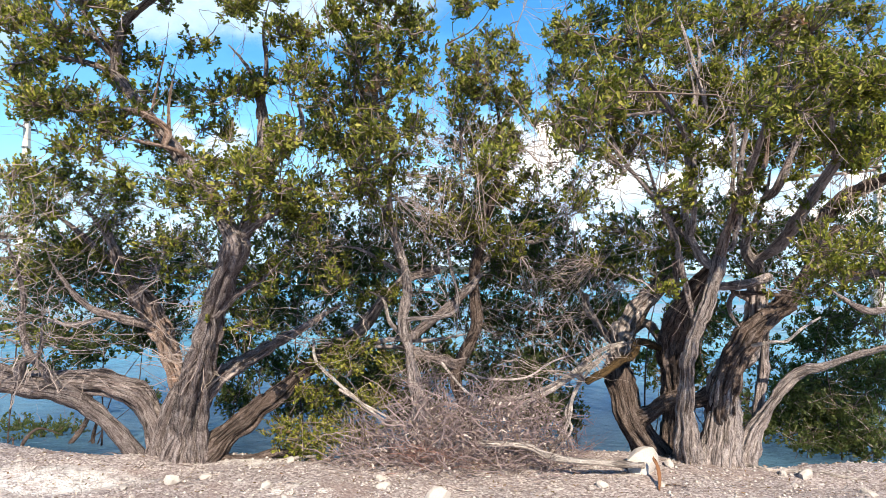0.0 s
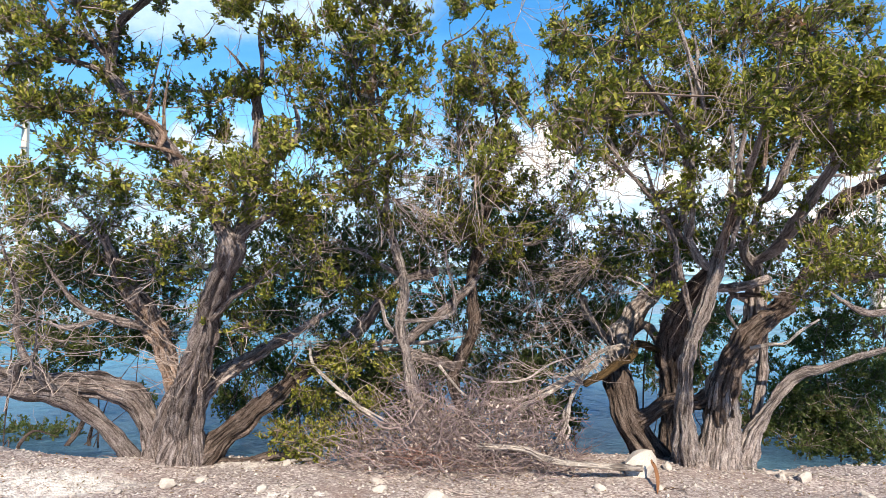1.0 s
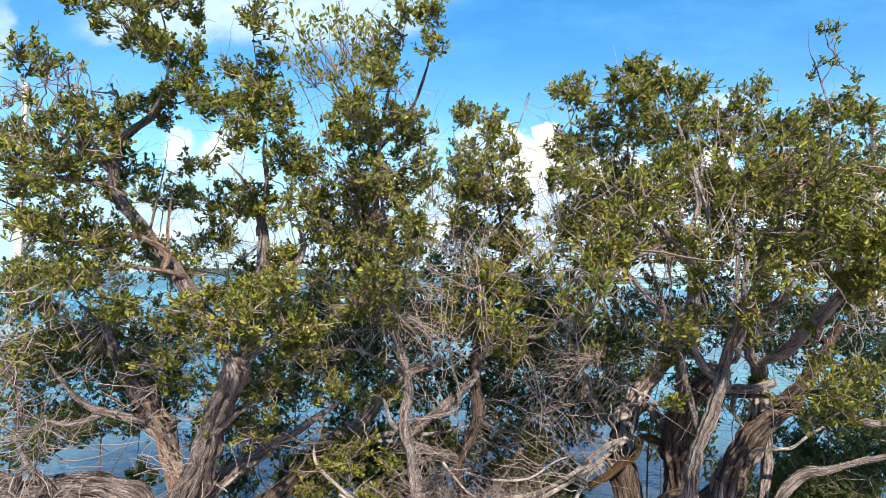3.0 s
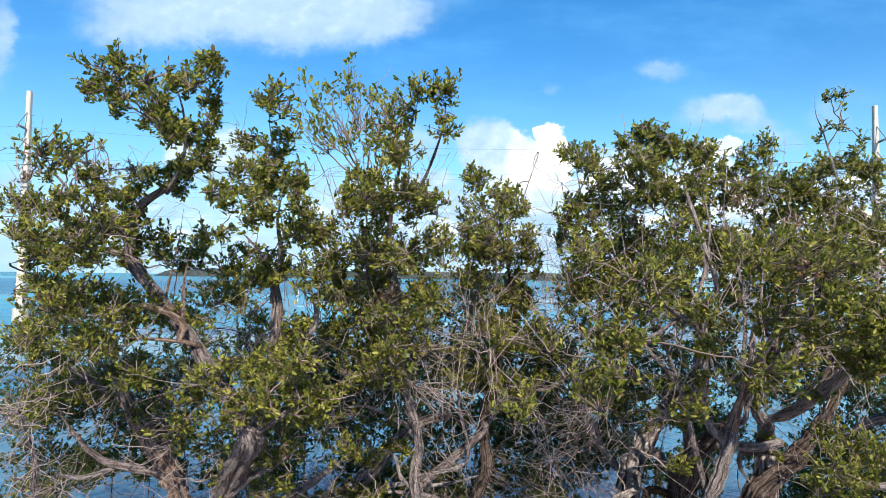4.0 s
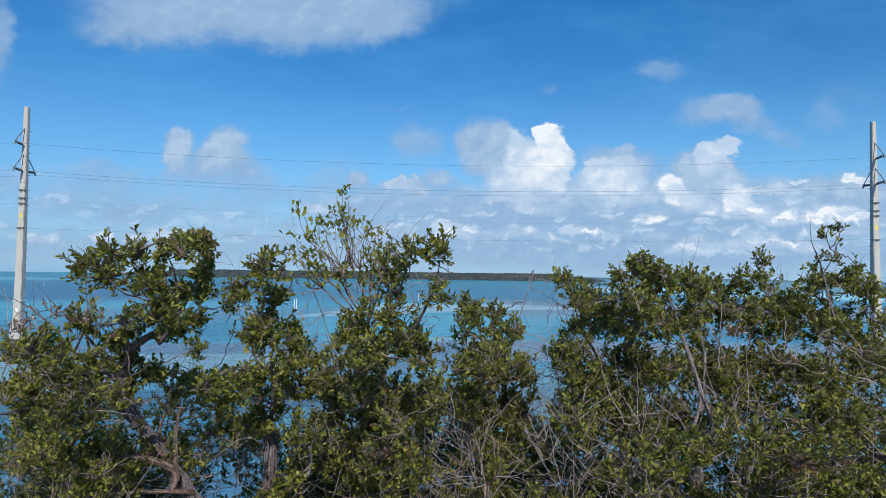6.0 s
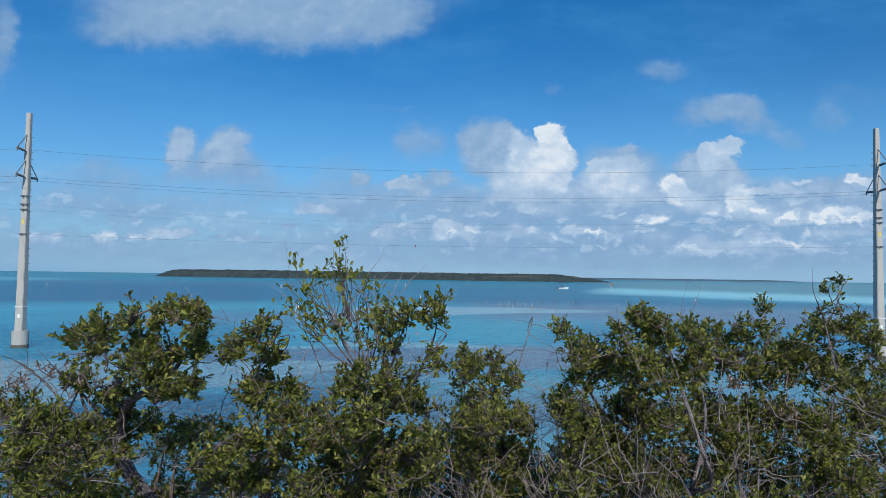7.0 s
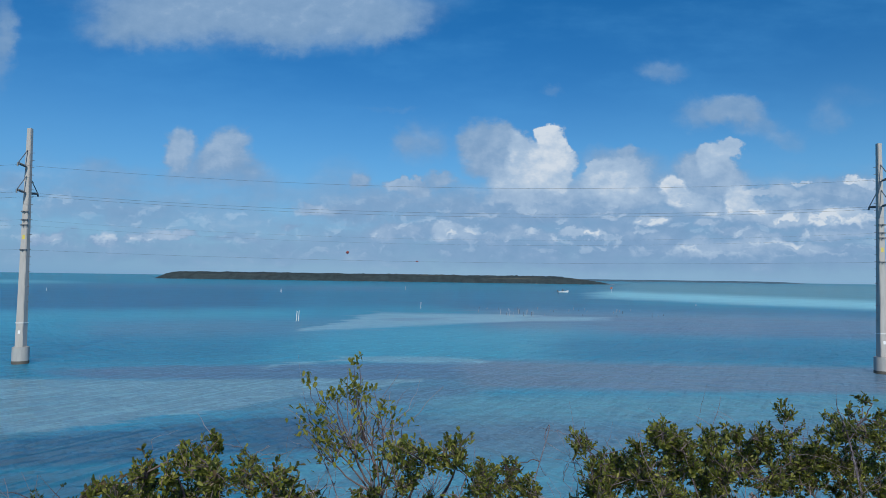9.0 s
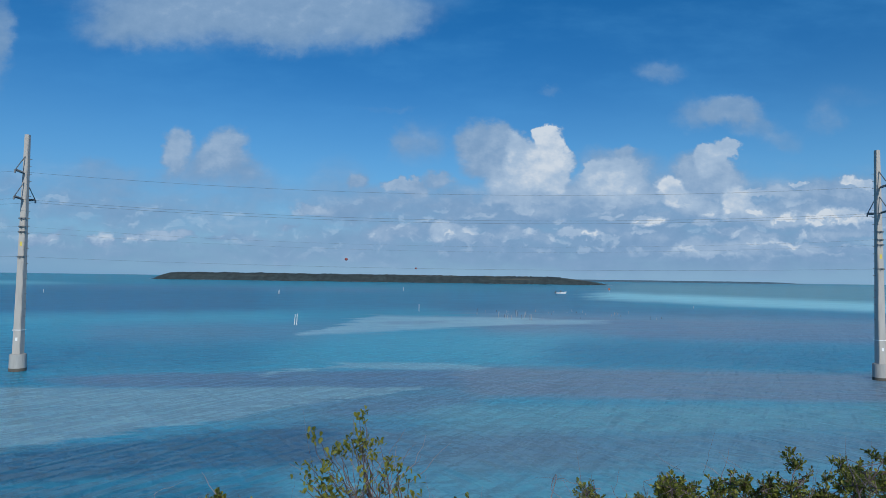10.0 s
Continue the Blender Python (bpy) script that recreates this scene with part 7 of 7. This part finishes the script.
clump(tree_r, 3.19, 6.10, 3.53, 0.25, 0.20, 0.90)
clump(tree_r, 3.43, 5.84, 3.58, 0.24, 0.19, 0.90)
clump(tree_r, 4.06, 6.27, 3.54, 0.25, 0.20, 0.90)
clump(tree_r, 4.11, 5.76, 3.64, 0.23, 0.19, 0.90)
clump(tree_r, 1.53, 6.01, 3.13, 0.24, 0.19, 0.90)
clump(tree_r, 2.02, 6.23, 3.12, 0.25, 0.20, 0.90)
clump(tree_r, 2.46, 6.05, 3.14, 0.24, 0.20, 0.90)
clump(tree_r, 2.82, 5.76, 3.16, 0.23, 0.19, 0.90)
clump(tree_r, 3.49, 6.16, 3.09, 0.25, 0.20, 0.90)
clump(tree_r, 3.96, 6.21, 3.09, 0.25, 0.20, 0.90)
clump(tree_r, 4.45, 6.27, 3.09, 0.25, 0.20, 0.90)
clump(tree_r, 0.65, 3.64, 2.53, 0.17, 0.16, 0.70)
clump(tree_r, 0.89, 4.12, 2.91, 0.17, 0.16, 0.70)
clump(tree_r, 1.03, 3.67, 2.62, 0.17, 0.16, 0.70)
clump(tree_r, 1.15, 3.48, 2.73, 0.17, 0.16, 0.70)
clump(tree_r, 1.17, 4.27, 3.40, 0.17, 0.16, 0.70)
clump(tree_r, 1.31, 3.68, 2.92, 0.17, 0.16, 0.70)
clump(tree_r, 1.34, 4.94, 4.16, 0.12, 0.11, 0.95)
clump(tree_r, 1.47, 3.86, 3.18, 0.29, 0.26, 0.70)
clump(tree_r, 1.48, 5.46, 2.43, 0.17, 0.16, 0.95)
clump(tree_r, 1.64, 3.77, 3.36, 0.17, 0.16, 0.70)
clump(tree_r, 1.81, 4.93, 4.18, 0.17, 0.16, 0.95)
clump(tree_r, 1.86, 5.29, 4.49, 0.12, 0.11, 0.95)
clump(tree_r, 2.02, 3.40, 2.72, 0.17, 0.16, 0.70)
clump(tree_r, 2.07, 6.68, 3.85, 0.17, 0.16, 0.95)
clump(tree_r, 2.08, 3.80, 3.39, 0.23, 0.20, 0.70)
clump(tree_r, 2.09, 5.80, 4.36, 0.12, 0.11, 0.95)
clump(tree_r, 2.35, 5.12, 4.30, 0.17, 0.16, 0.95)
clump(tree_r, 2.37, 5.57, 3.99, 0.17, 0.16, 0.95)
clump(tree_r, 2.41, 3.81, 3.35, 0.34, 0.31, 0.70)
clump(tree_r, 2.42, 4.35, 2.94, 0.17, 0.16, 0.70)
clump(tree_r, 2.51, 6.70, 2.70, 0.17, 0.16, 0.95)
clump(tree_r, 2.58, 4.15, 2.92, 0.32, 0.29, 0.70)
clump(tree_r, 2.66, 6.61, 2.47, 0.17, 0.16, 0.95)
clump(tree_r, 2.68, 5.37, 3.44, 0.17, 0.16, 0.95)
clump(tree_r, 2.73, 5.70, 2.86, 0.17, 0.16, 0.95)
clump(tree_r, 2.81, 3.90, 3.00, 0.17, 0.16, 0.70)
clump(tree_r, 2.91, 5.48, 4.06, 0.17, 0.16, 0.95)
clump(tree_r, 2.96, 5.87, 2.37, 0.17, 0.16, 0.95)
clump(tree_r, 2.97, 4.32, 1.91, 0.17, 0.16, 0.70)
clump(tree_r, 3.05, 4.70, 2.13, 0.17, 0.16, 0.95)
clump(tree_r, 3.26, 5.14, 3.55, 0.17, 0.16, 0.95)
clump(tree_r, 3.30, 4.70, 2.05, 0.17, 0.16, 0.95)
clump(tree_r, 3.30, 6.74, 3.05, 0.17, 0.16, 0.95)
clump(tree_r, 3.33, 4.73, 3.38, 0.17, 0.16, 0.95)
clump(tree_r, 3.59, 4.90, 2.77, 0.25, 0.22, 0.95)
clump(tree_r, 3.85, 6.60, 3.96, 0.17, 0.16, 0.95)
clump(tree_r, 4.12, 6.56, 4.36, 0.12, 0.11, 0.95)
clump(tree_r, 4.52, 6.74, 3.91, 0.17, 0.16, 0.95)
clump(tree_r, 4.60, 6.55, 4.40, 0.12, 0.11, 0.95)
# Crown carried on out of view, added to shade the shrubs.
for x, y, z, r in ((4.35, 5.55, 3.55, 0.26), (4.55, 5.70, 3.05, 0.30), (4.60, 5.90, 2.50, 0.28), (4.85, 5.60, 3.60, 0.30), (5.05, 5.80, 2.85, 0.32), (5.20, 5.90, 3.95, 0.30), (5.35, 5.55, 3.30, 0.30), (5.50, 5.90, 2.55, 0.28), (5.80, 5.80, 3.60, 0.30), (5.85, 5.60, 3.00, 0.30), (4.80, 6.30, 2.00, 0.26), (5.30, 6.30, 2.05, 0.28)):
    clump(tree_r, x, y, z, r, 0.85 * r, 1.30)
clump(tree_r, 2.00, 5.35, 4.47, 0.16, 0.13, 1.00)
clump(tree_r, 2.17, 5.62, 4.42, 0.17, 0.13, 1.00)
clump(tree_r, 1.72, 5.30, 4.40, 0.15, 0.13, 1.00)
clump(tree_r, 2.32, 5.32, 4.36, 0.15, 0.13, 1.00)
for x, y, z, r in ((1.50, 5.75, 3.90, 0.22), (1.85, 6.05, 3.95, 0.24), (2.25, 6.00, 4.05, 0.22), (2.50, 5.60, 4.12, 0.20), (2.65, 6.15, 3.90, 0.25), (3.35, 5.85, 4.10, 0.22), (3.50, 6.25, 3.85, 0.25), (3.70, 6.10, 4.12, 0.22), (4.15, 6.35, 4.00, 0.25), (4.25, 6.00, 3.70, 0.24), (1.60, 6.20, 3.30, 0.26), (2.30, 6.30, 3.45, 0.26), (3.00, 6.30, 3.40, 0.26), (3.75, 6.40, 3.45, 0.26), (4.40, 6.20, 3.40, 0.26), (2.98, 3.98, 3.02, 0.20), (3.08, 4.15, 2.76, 0.22)):
    clump(tree_r, x, y, z, r, 0.85 * r, 1.15)
# More unseen clumps nearer the sun, added to block light from the shrubs.
for x, y, z, r in ((4.70, 4.80, 2.40, 0.34), (4.80, 4.70, 3.00, 0.36), (5.20, 4.90, 2.70, 0.36), (5.30, 4.70, 3.35, 0.36), (5.70, 4.80, 2.45, 0.36), (5.80, 4.70, 3.00, 0.38), (5.90, 4.90, 3.60, 0.36), (6.30, 4.80, 2.80, 0.38), (6.40, 4.70, 3.40, 0.38), (6.80, 4.90, 3.00, 0.38)):
    clump(tree_r, x, y, z, r, 0.85 * r, 1.90)
tree_r.sprout(85, 1.6, 4.3, LEAF)
clump(tree_r, 2.76, 5.46, 3.91, 0.09, 0.07, 0.8, LEAF_BROWN)
clump(tree_r, 3.25, 5.30, 2.93, 0.09, 0.07, 0.8, LEAF_BROWN)
clump(tree_r, 2.33, 5.49, 3.24, 0.09, 0.07, 0.8, LEAF_BROWN)
clump(tree_r, 2.33, 3.70, 3.30, 0.09, 0.08, 1.0, LEAF_BROWN)
tree_r.tangle((1.7, 4.9, 2.3), (4.0, 5.7, 3.9), 55, 0.75, 0.0058, 0.9)
clump(tree_r, 1.92, 5.70, 3.77, 0.09, 0.07, 0.8, LEAF_BROWN)
clump(tree_r, 3.12, 5.21, 3.71, 0.09, 0.07, 0.8, LEAF_BROWN)
tree_r.tangle((1.2, 5.0, 1.6), (4.4, 6.8, 3.6), 315, 0.6, 0.0036)
tree_r.tangle((1.2, 4.9, 2.0), (4.0, 5.6, 3.4), 120, 0.8, 0.0046, 1.3)
tree_r.tangle((1.2, 5.6, 3.0), (4.4, 6.4, 4.4), 180, 0.45, 0.0030)
tree_r.tangle((0.9, 5.9, 0.8), (2.2, 7.5, 1.9), 162, 0.6, 0.0039)
tree_r.done()

# ---- brush and stones on the bank ----


def brush_heap():
    rng = np.random.default_rng(5)
    count = 2300
    mounds = np.array([(0.18, 6.02, 0.80, 0.34), (0.78, 5.98, 0.80, 0.34), (-0.38, 6.02, 0.34, 0.24), (1.20, 6.02, 0.74, 0.26)])
    pick = mounds[rng.choice(4, count, p=(0.40, 0.31, 0.07, 0.22))]
    a = rng.normal(0, 1, (count, 3)) * (1.0, 0.65, 0.0) * pick[:, 3:4]
    start = a + np.stack([pick[:, 0], pick[:, 1], np.zeros(count)], 1)
    start[:, 2] = rng.random(count) * pick[:, 2] * np.exp(-(a[:, 0] / pick[:, 3]) ** 2 * 0.7)
    way = rng.normal(0, 1, (count, 3)) * (1.0, 0.6, 0.85) + (0, 0, 0.15)
    way /= np.linalg.norm(way, axis=1, keepdims=True)
    end = start + way * rng.uniform(0.10, 0.55, (count, 1))
    end[:, 2] = np.maximum(end[:, 2], 0.0)
    r = 0.0016 + 0.0066 * rng.random(count) ** 3
    lines = bent(rng, start, end, 8, 0.10)
    order = np.argsort(-r)
    big, small = order[:290], order[290:]
    base = tagged(new("brush_heap"), "tangled heap of bleached dead twigs on the bank", "brush heap")
    for k in big:
        mesh_object("twig", *thin_tubes(lines[k:k + 1], r[k:k + 1], r[k:k + 1] * 0.4), HEAP_TWIG, base)
    v, f = thin_tubes(lines[small], r[small], r[small] * 0.4)
    heap = mesh_object("leaf_litter", *leaf_blades(start * (1, 1, 0.85) + (0, -0.06, 0.01), rng.normal(0, 1, (count, 3)), rng.normal(0, 1, (count, 3)) + (0, -0.5, 1), rng.uniform(0.02, 0.058, count), rng.uniform(0.008, 0.022, count)), LEAF_PALE)
    tagged(heap, "withered pale pinkish-grey leaves caught in the brush heap", "leaf litter", kind="stuff")
    mesh_object("twig_tangle", v, f, HEAP_TWIG, base, "fine mauve-grey dead twigs", kind="stuff")
    start = np.array([0.22, 5.74, 0.15]) + rng.normal(0, 1, (110, 3)) * (0.24, 0.08, 0.06)
    end = start + rng.normal(0, 1, (110, 3)) * (0.16, 0.08, 0.06)
    v, f = thin_tubes(bent(rng, start, np.maximum(end, (-9, -9, 0.01)), 6, 0.10), np.full(110, 0.0030), np.full(110, 0.0014))
    mesh_object("red_twig_tangle", v, f, RED_TWIG, base, "fine red-brown dead twigs", kind="stuff")


brush_heap()


def dead_branch(label, r0, r1, *points):
    rng = np.random.default_rng(len(label))
    line = smooth_line(points, 0.03)
    s = np.linspace(0, 1, len(line))
    v, f, uv = tube(line, (r0 * (1 - s) + r1 * s) * (1 + 0.1 * np.sin(s * 31)), 10, rng, 0.05)
    tagged(mesh_object("dead_branch", v, f, DRIFTWOOD, smooth=True, uvs=uv), label, "dead branch", "dead branches on the bank")


dead_branch("long pale fallen branch lying along the bank", 0.026, 0.03, (0.69, 5.82, 0.23), (1.08, 5.72, 0.24), (1.23, 5.62, 0.20), (1.40, 5.57, 0.17), (1.73, 5.52, 0.16), (2.07, 5.53, 0.14))
dead_branch("bleached dead branch arching out of the brush heap", 0.02, 0.022, (0.60, 6.31, 0.48), (0.93, 6.26, 0.54), (1.25, 6.21, 0.62), (1.57, 6.20, 0.80), (1.87, 6.29, 1.01), (2.17, 6.49, 1.08))
dead_branch("bleached dead branch arching out of the brush heap", 0.018, 0.018, (0.98, 6.21, 0.42), (1.39, 6.11, 0.67), (1.71, 6.10, 0.88), (2.12, 6.39, 1.06), (2.33, 6.60, 1.04), (2.29, 6.60, 0.88))
dead_branch("bleached crooked dead branch standing in the brush", 0.022, 0.015, (1.36, 6.03, 0.11), (1.51, 6.02, 0.37), (1.56, 6.01, 0.63), (1.69, 6.00, 0.85), (1.80, 6.00, 0.95))
dead_branch("bleached crooked dead branch in the brush", 0.02, 0.012, (-0.09, 6.01, 0.30), (-0.31, 6.01, 0.45), (-0.63, 6.00, 0.71), (-0.85, 6.04, 0.91), (-0.89, 6.08, 1.12))
dead_branch("thin bleached dead twig reaching over the water", 0.016, 0.008, (3.12, 5.79, 1.14), (3.24, 5.69, 1.19), (3.38, 5.69, 1.20), (3.46, 5.59, 1.32), (3.62, 5.59, 1.42))
dead_branch("thin bleached dead twig by the trunk", 0.012, 0.008, (-0.61, 5.90, 0.68), (-0.40, 5.90, 0.56), (-0.14, 5.91, 0.42), (0.01, 6.01, 0.30))
dead_branch("bleached gnarled dead branch in the brush heap", 0.016, 0.01, (2.00, 6.39, 1.06), (1.75, 6.25, 0.92), (1.61, 6.11, 0.67), (1.50, 6.06, 0.46), (1.55, 6.02, 0.32), (1.41, 6.03, 0.11))
dead_branch("thin bleached dead branch across the brush heap", 0.012, 0.007, (0.54, 6.20, 0.80), (0.81, 6.15, 0.75), (1.13, 6.10, 0.78), (1.40, 6.15, 0.93), (1.68, 6.19, 1.01))
dead_branch("thin bleached dead branch across the brush heap", 0.013, 0.008, (0.32, 6.19, 0.90), (0.54, 6.15, 0.65), (0.70, 6.11, 0.54), (0.65, 6.11, 0.39), (0.52, 6.12, 0.23))
dead_branch("pale surface root snaking over the gravel", 0.02, 0.012, (3.00, 6.24, -0.06), (3.23, 6.14, -0.02), (3.36, 5.99, -0.02), (3.65, 5.94, -0.01), (3.94, 5.74, -0.00), (4.24, 5.64, -0.03))
dead_branch("pale surface root snaking over the gravel", 0.016, 0.01, (3.14, 6.19, -0.05), (3.31, 5.99, -0.05), (3.49, 5.84, -0.06), (3.82, 5.79, -0.03), (4.04, 5.59, -0.04))
dead_branch("dark dead branch lying at the foot of the tree", 0.022, 0.014, (-1.73, 6.12, -0.03), (-1.47, 6.07, -0.04), (-1.21, 6.07, -0.03), (-0.93, 6.02, 0.03), (-0.67, 6.02, 0.01))


def stone(x, y, size, rng):
    bm = bmesh.new()
    bmesh.ops.create_icosphere(bm, subdivisions=2, radius=1.0)
    seed = rng.uniform(0, 50)
    for v in bm.verts:
        v.co *= 1 + 0.35 * noise.noise(v.co * 1.3 + Vector((seed, 0, 0))) + 0.12 * noise.noise(v.co * 4 + Vector((0, seed, 0)))
    me = bpy.data.meshes.new("stone")
    bm.to_mesh(me)
    bm.free()
    me.materials.append(STONE)
    ob = new("stone", me)
    ob.matrix_world = pose(x, y, ground_height(x, y) + size * 0.12, rng.uniform(-20, 20), rng.uniform(-20, 20), rng.uniform(0, 360)) @ Matrix.Diagonal((size, size * rng.uniform(0.6, 0.9), size * rng.uniform(0.4, 0.7), 1))
    return tagged(ob, "bleached white limestone stone lying on the gravel bank", "stone", "stones on the bank")


def bank_stone(label, x, y, size, turn):
    ob = stone(x, y, size, np.random.default_rng(int(turn)))
    ob.matrix_world = pose(x, y, ground_height(x, y) + size * 0.45, 12, -18, turn) @ Matrix.Diagonal((size * 1.25, size * 0.8, size * 0.85, 1))
    return tagged(ob, label)


bank_stone("large pale weathered limestone rock by the tree trunks", 2.12, 5.74, 0.150, 40)
bank_stone("pale limestone rock on the bank", 2.41, 5.88, 0.050, 80)
bank_stone("white rounded limestone rock on the gravel", -1.85, 5.26, 0.055, 10)
bank_stone("white limestone rock on the gravel", -1.07, 5.21, 0.045, 60)
bank_stone("white flat limestone rock by the brush", 0.30, 5.04, 0.090, 25)
bank_stone("pale rock at the water's edge", 3.60, 5.80, 0.060, 35)
bank_stone("pale rock at the water's edge", 3.43, 5.86, 0.040, 75)


def dead_frond(x, y):
    rng = np.random.default_rng(3)
    spine = smooth_line([(x, y, 0.21), (x + 0.012, y - 0.08, 0.16), (x + 0.002, y - 0.17, 0.09), (x - 0.03, y - 0.26, 0.025)], 0.02)
    verts, faces = [], []
    for k, p in enumerate(spine):
        half = 0.017 * math.sin(math.pi * (0.12 + 0.8 * k / len(spine))) * rng.uniform(0.8, 1.2)
        verts += [p + (-half, 0, 0.012), p + (0, 0, -0.008), p + (half, 0, 0.015), p + (0, 0, -0.02)]
    for k in range(len(spine) - 1):
        for a, b in ((0, 1), (1, 2), (2, 3), (3, 0)):
            faces.append((4 * k + a, 4 * k + b, 4 * k + 4 + b, 4 * k + 4 + a))
    tagged(mesh_object("dead_frond", verts, faces, FROND, smooth=True), "orange-brown dried frond leaning on a pale stone", "dead frond")


FROND = plain("orange_brown_dry_leaf", (0.155, 0.068, 0.034), 0.8)
dead_frond(2.14, 5.52)

stone_rng = np.random.default_rng(9)
for k in range(90):
    stone(stone_rng.uniform(-4.6, 5.0), stone_rng.uniform(4.7, 6.35), 0.014 + 0.055 * stone_rng.random() ** 4, stone_rng)


def gravel():
    rng = np.random.default_rng(21)
    count = 3500
    x, y = rng.uniform(-5, 5.4, count), rng.uniform(4.4, 6.6, count)
    z = np.array([ground_height(a, b) for a, b in zip(x, y)])
    size = 0.005 + 0.016 * rng.random(count) ** 2.5
    shape = np.array([(1, 0, 0), (-1, 0, 0), (0, 1, 0), (0, -1, 0), (0, 0, 0.7), (0, 0, -0.5)])
    tris = np.array([(0, 2, 4), (2, 1, 4), (1, 3, 4), (3, 0, 4), (2, 0, 5), (1, 2, 5), (3, 1, 5), (0, 3, 5)])
    turn = rng.uniform(0, 6.28, count)
    pts = shape[None] * size[:, None, None] * rng.uniform(0.7, 1.3, (count, 6, 3))
    rot = np.stack([pts[..., 0] * np.cos(turn)[:, None] - pts[..., 1] * np.sin(turn)[:, None], pts[..., 0] * np.sin(turn)[:, None] + pts[..., 1] * np.cos(turn)[:, None], pts[..., 2]], -1)
    v = rot + np.stack([x, y, z + size * 0.2], 1)[:, None, :]
    f = np.arange(count)[:, None, None] * 6 + tris[None]
    tagged(mesh_object("gravel", v.reshape(-1, 3), f.reshape(-1, 3), STONE), "scattered pale coral gravel on the bank", "gravel", kind="stuff")


def bank_litter():
    """Short dead twigs and withered leaves strewn over the bank."""
    rng = np.random.default_rng(31)
    count = 200
    x, y = rng.uniform(-4.6, 4.8, count), rng.uniform(5.0, 6.5, count)
    turn, long = rng.uniform(0, 6.28, count), rng.uniform(0.05, 0.32, count)
    start = np.stack([x, y, [ground_height(a, c) + 0.006 for a, c in zip(x, y)]], 1)
    x, y = x + np.cos(turn) * long, y + np.sin(turn) * long * 0.6
    end = np.stack([x, y, [ground_height(a, c) + 0.012 for a, c in zip(x, y)]], 1)
    r = rng.uniform(0.002, 0.006, count)
    v, f = thin_tubes(bent(rng, start, end, 5, 0.10), r, r * 0.6)
    tagged(mesh_object("twig_litter", v, f, DEAD_TWIG), "short bleached dead twigs strewn over the gravel bank", "twig litter", kind="stuff")
    count = 1300
    x, y = rng.uniform(-4.6, 4.8, count), rng.uniform(4.9, 6.5, count)
    base = np.stack([x, y, [ground_height(a, c) + 0.006 for a, c in zip(x, y)]], 1)
    v, f = leaf_blades(base, rng.normal(0, 1, (count, 3)) * (1, 1, 0.25), rng.normal(0, 0.4, (count, 3)) + (0, 0, 1), rng.uniform(0.018, 0.045, count), rng.uniform(0.007, 0.018, count))
    tagged(mesh_object("leaf_fall", v, f, LEAF_BROWN), "withered brown and grey leaves fallen on the gravel bank", "fallen leaves", kind="stuff")


bank_litter()


gravel()
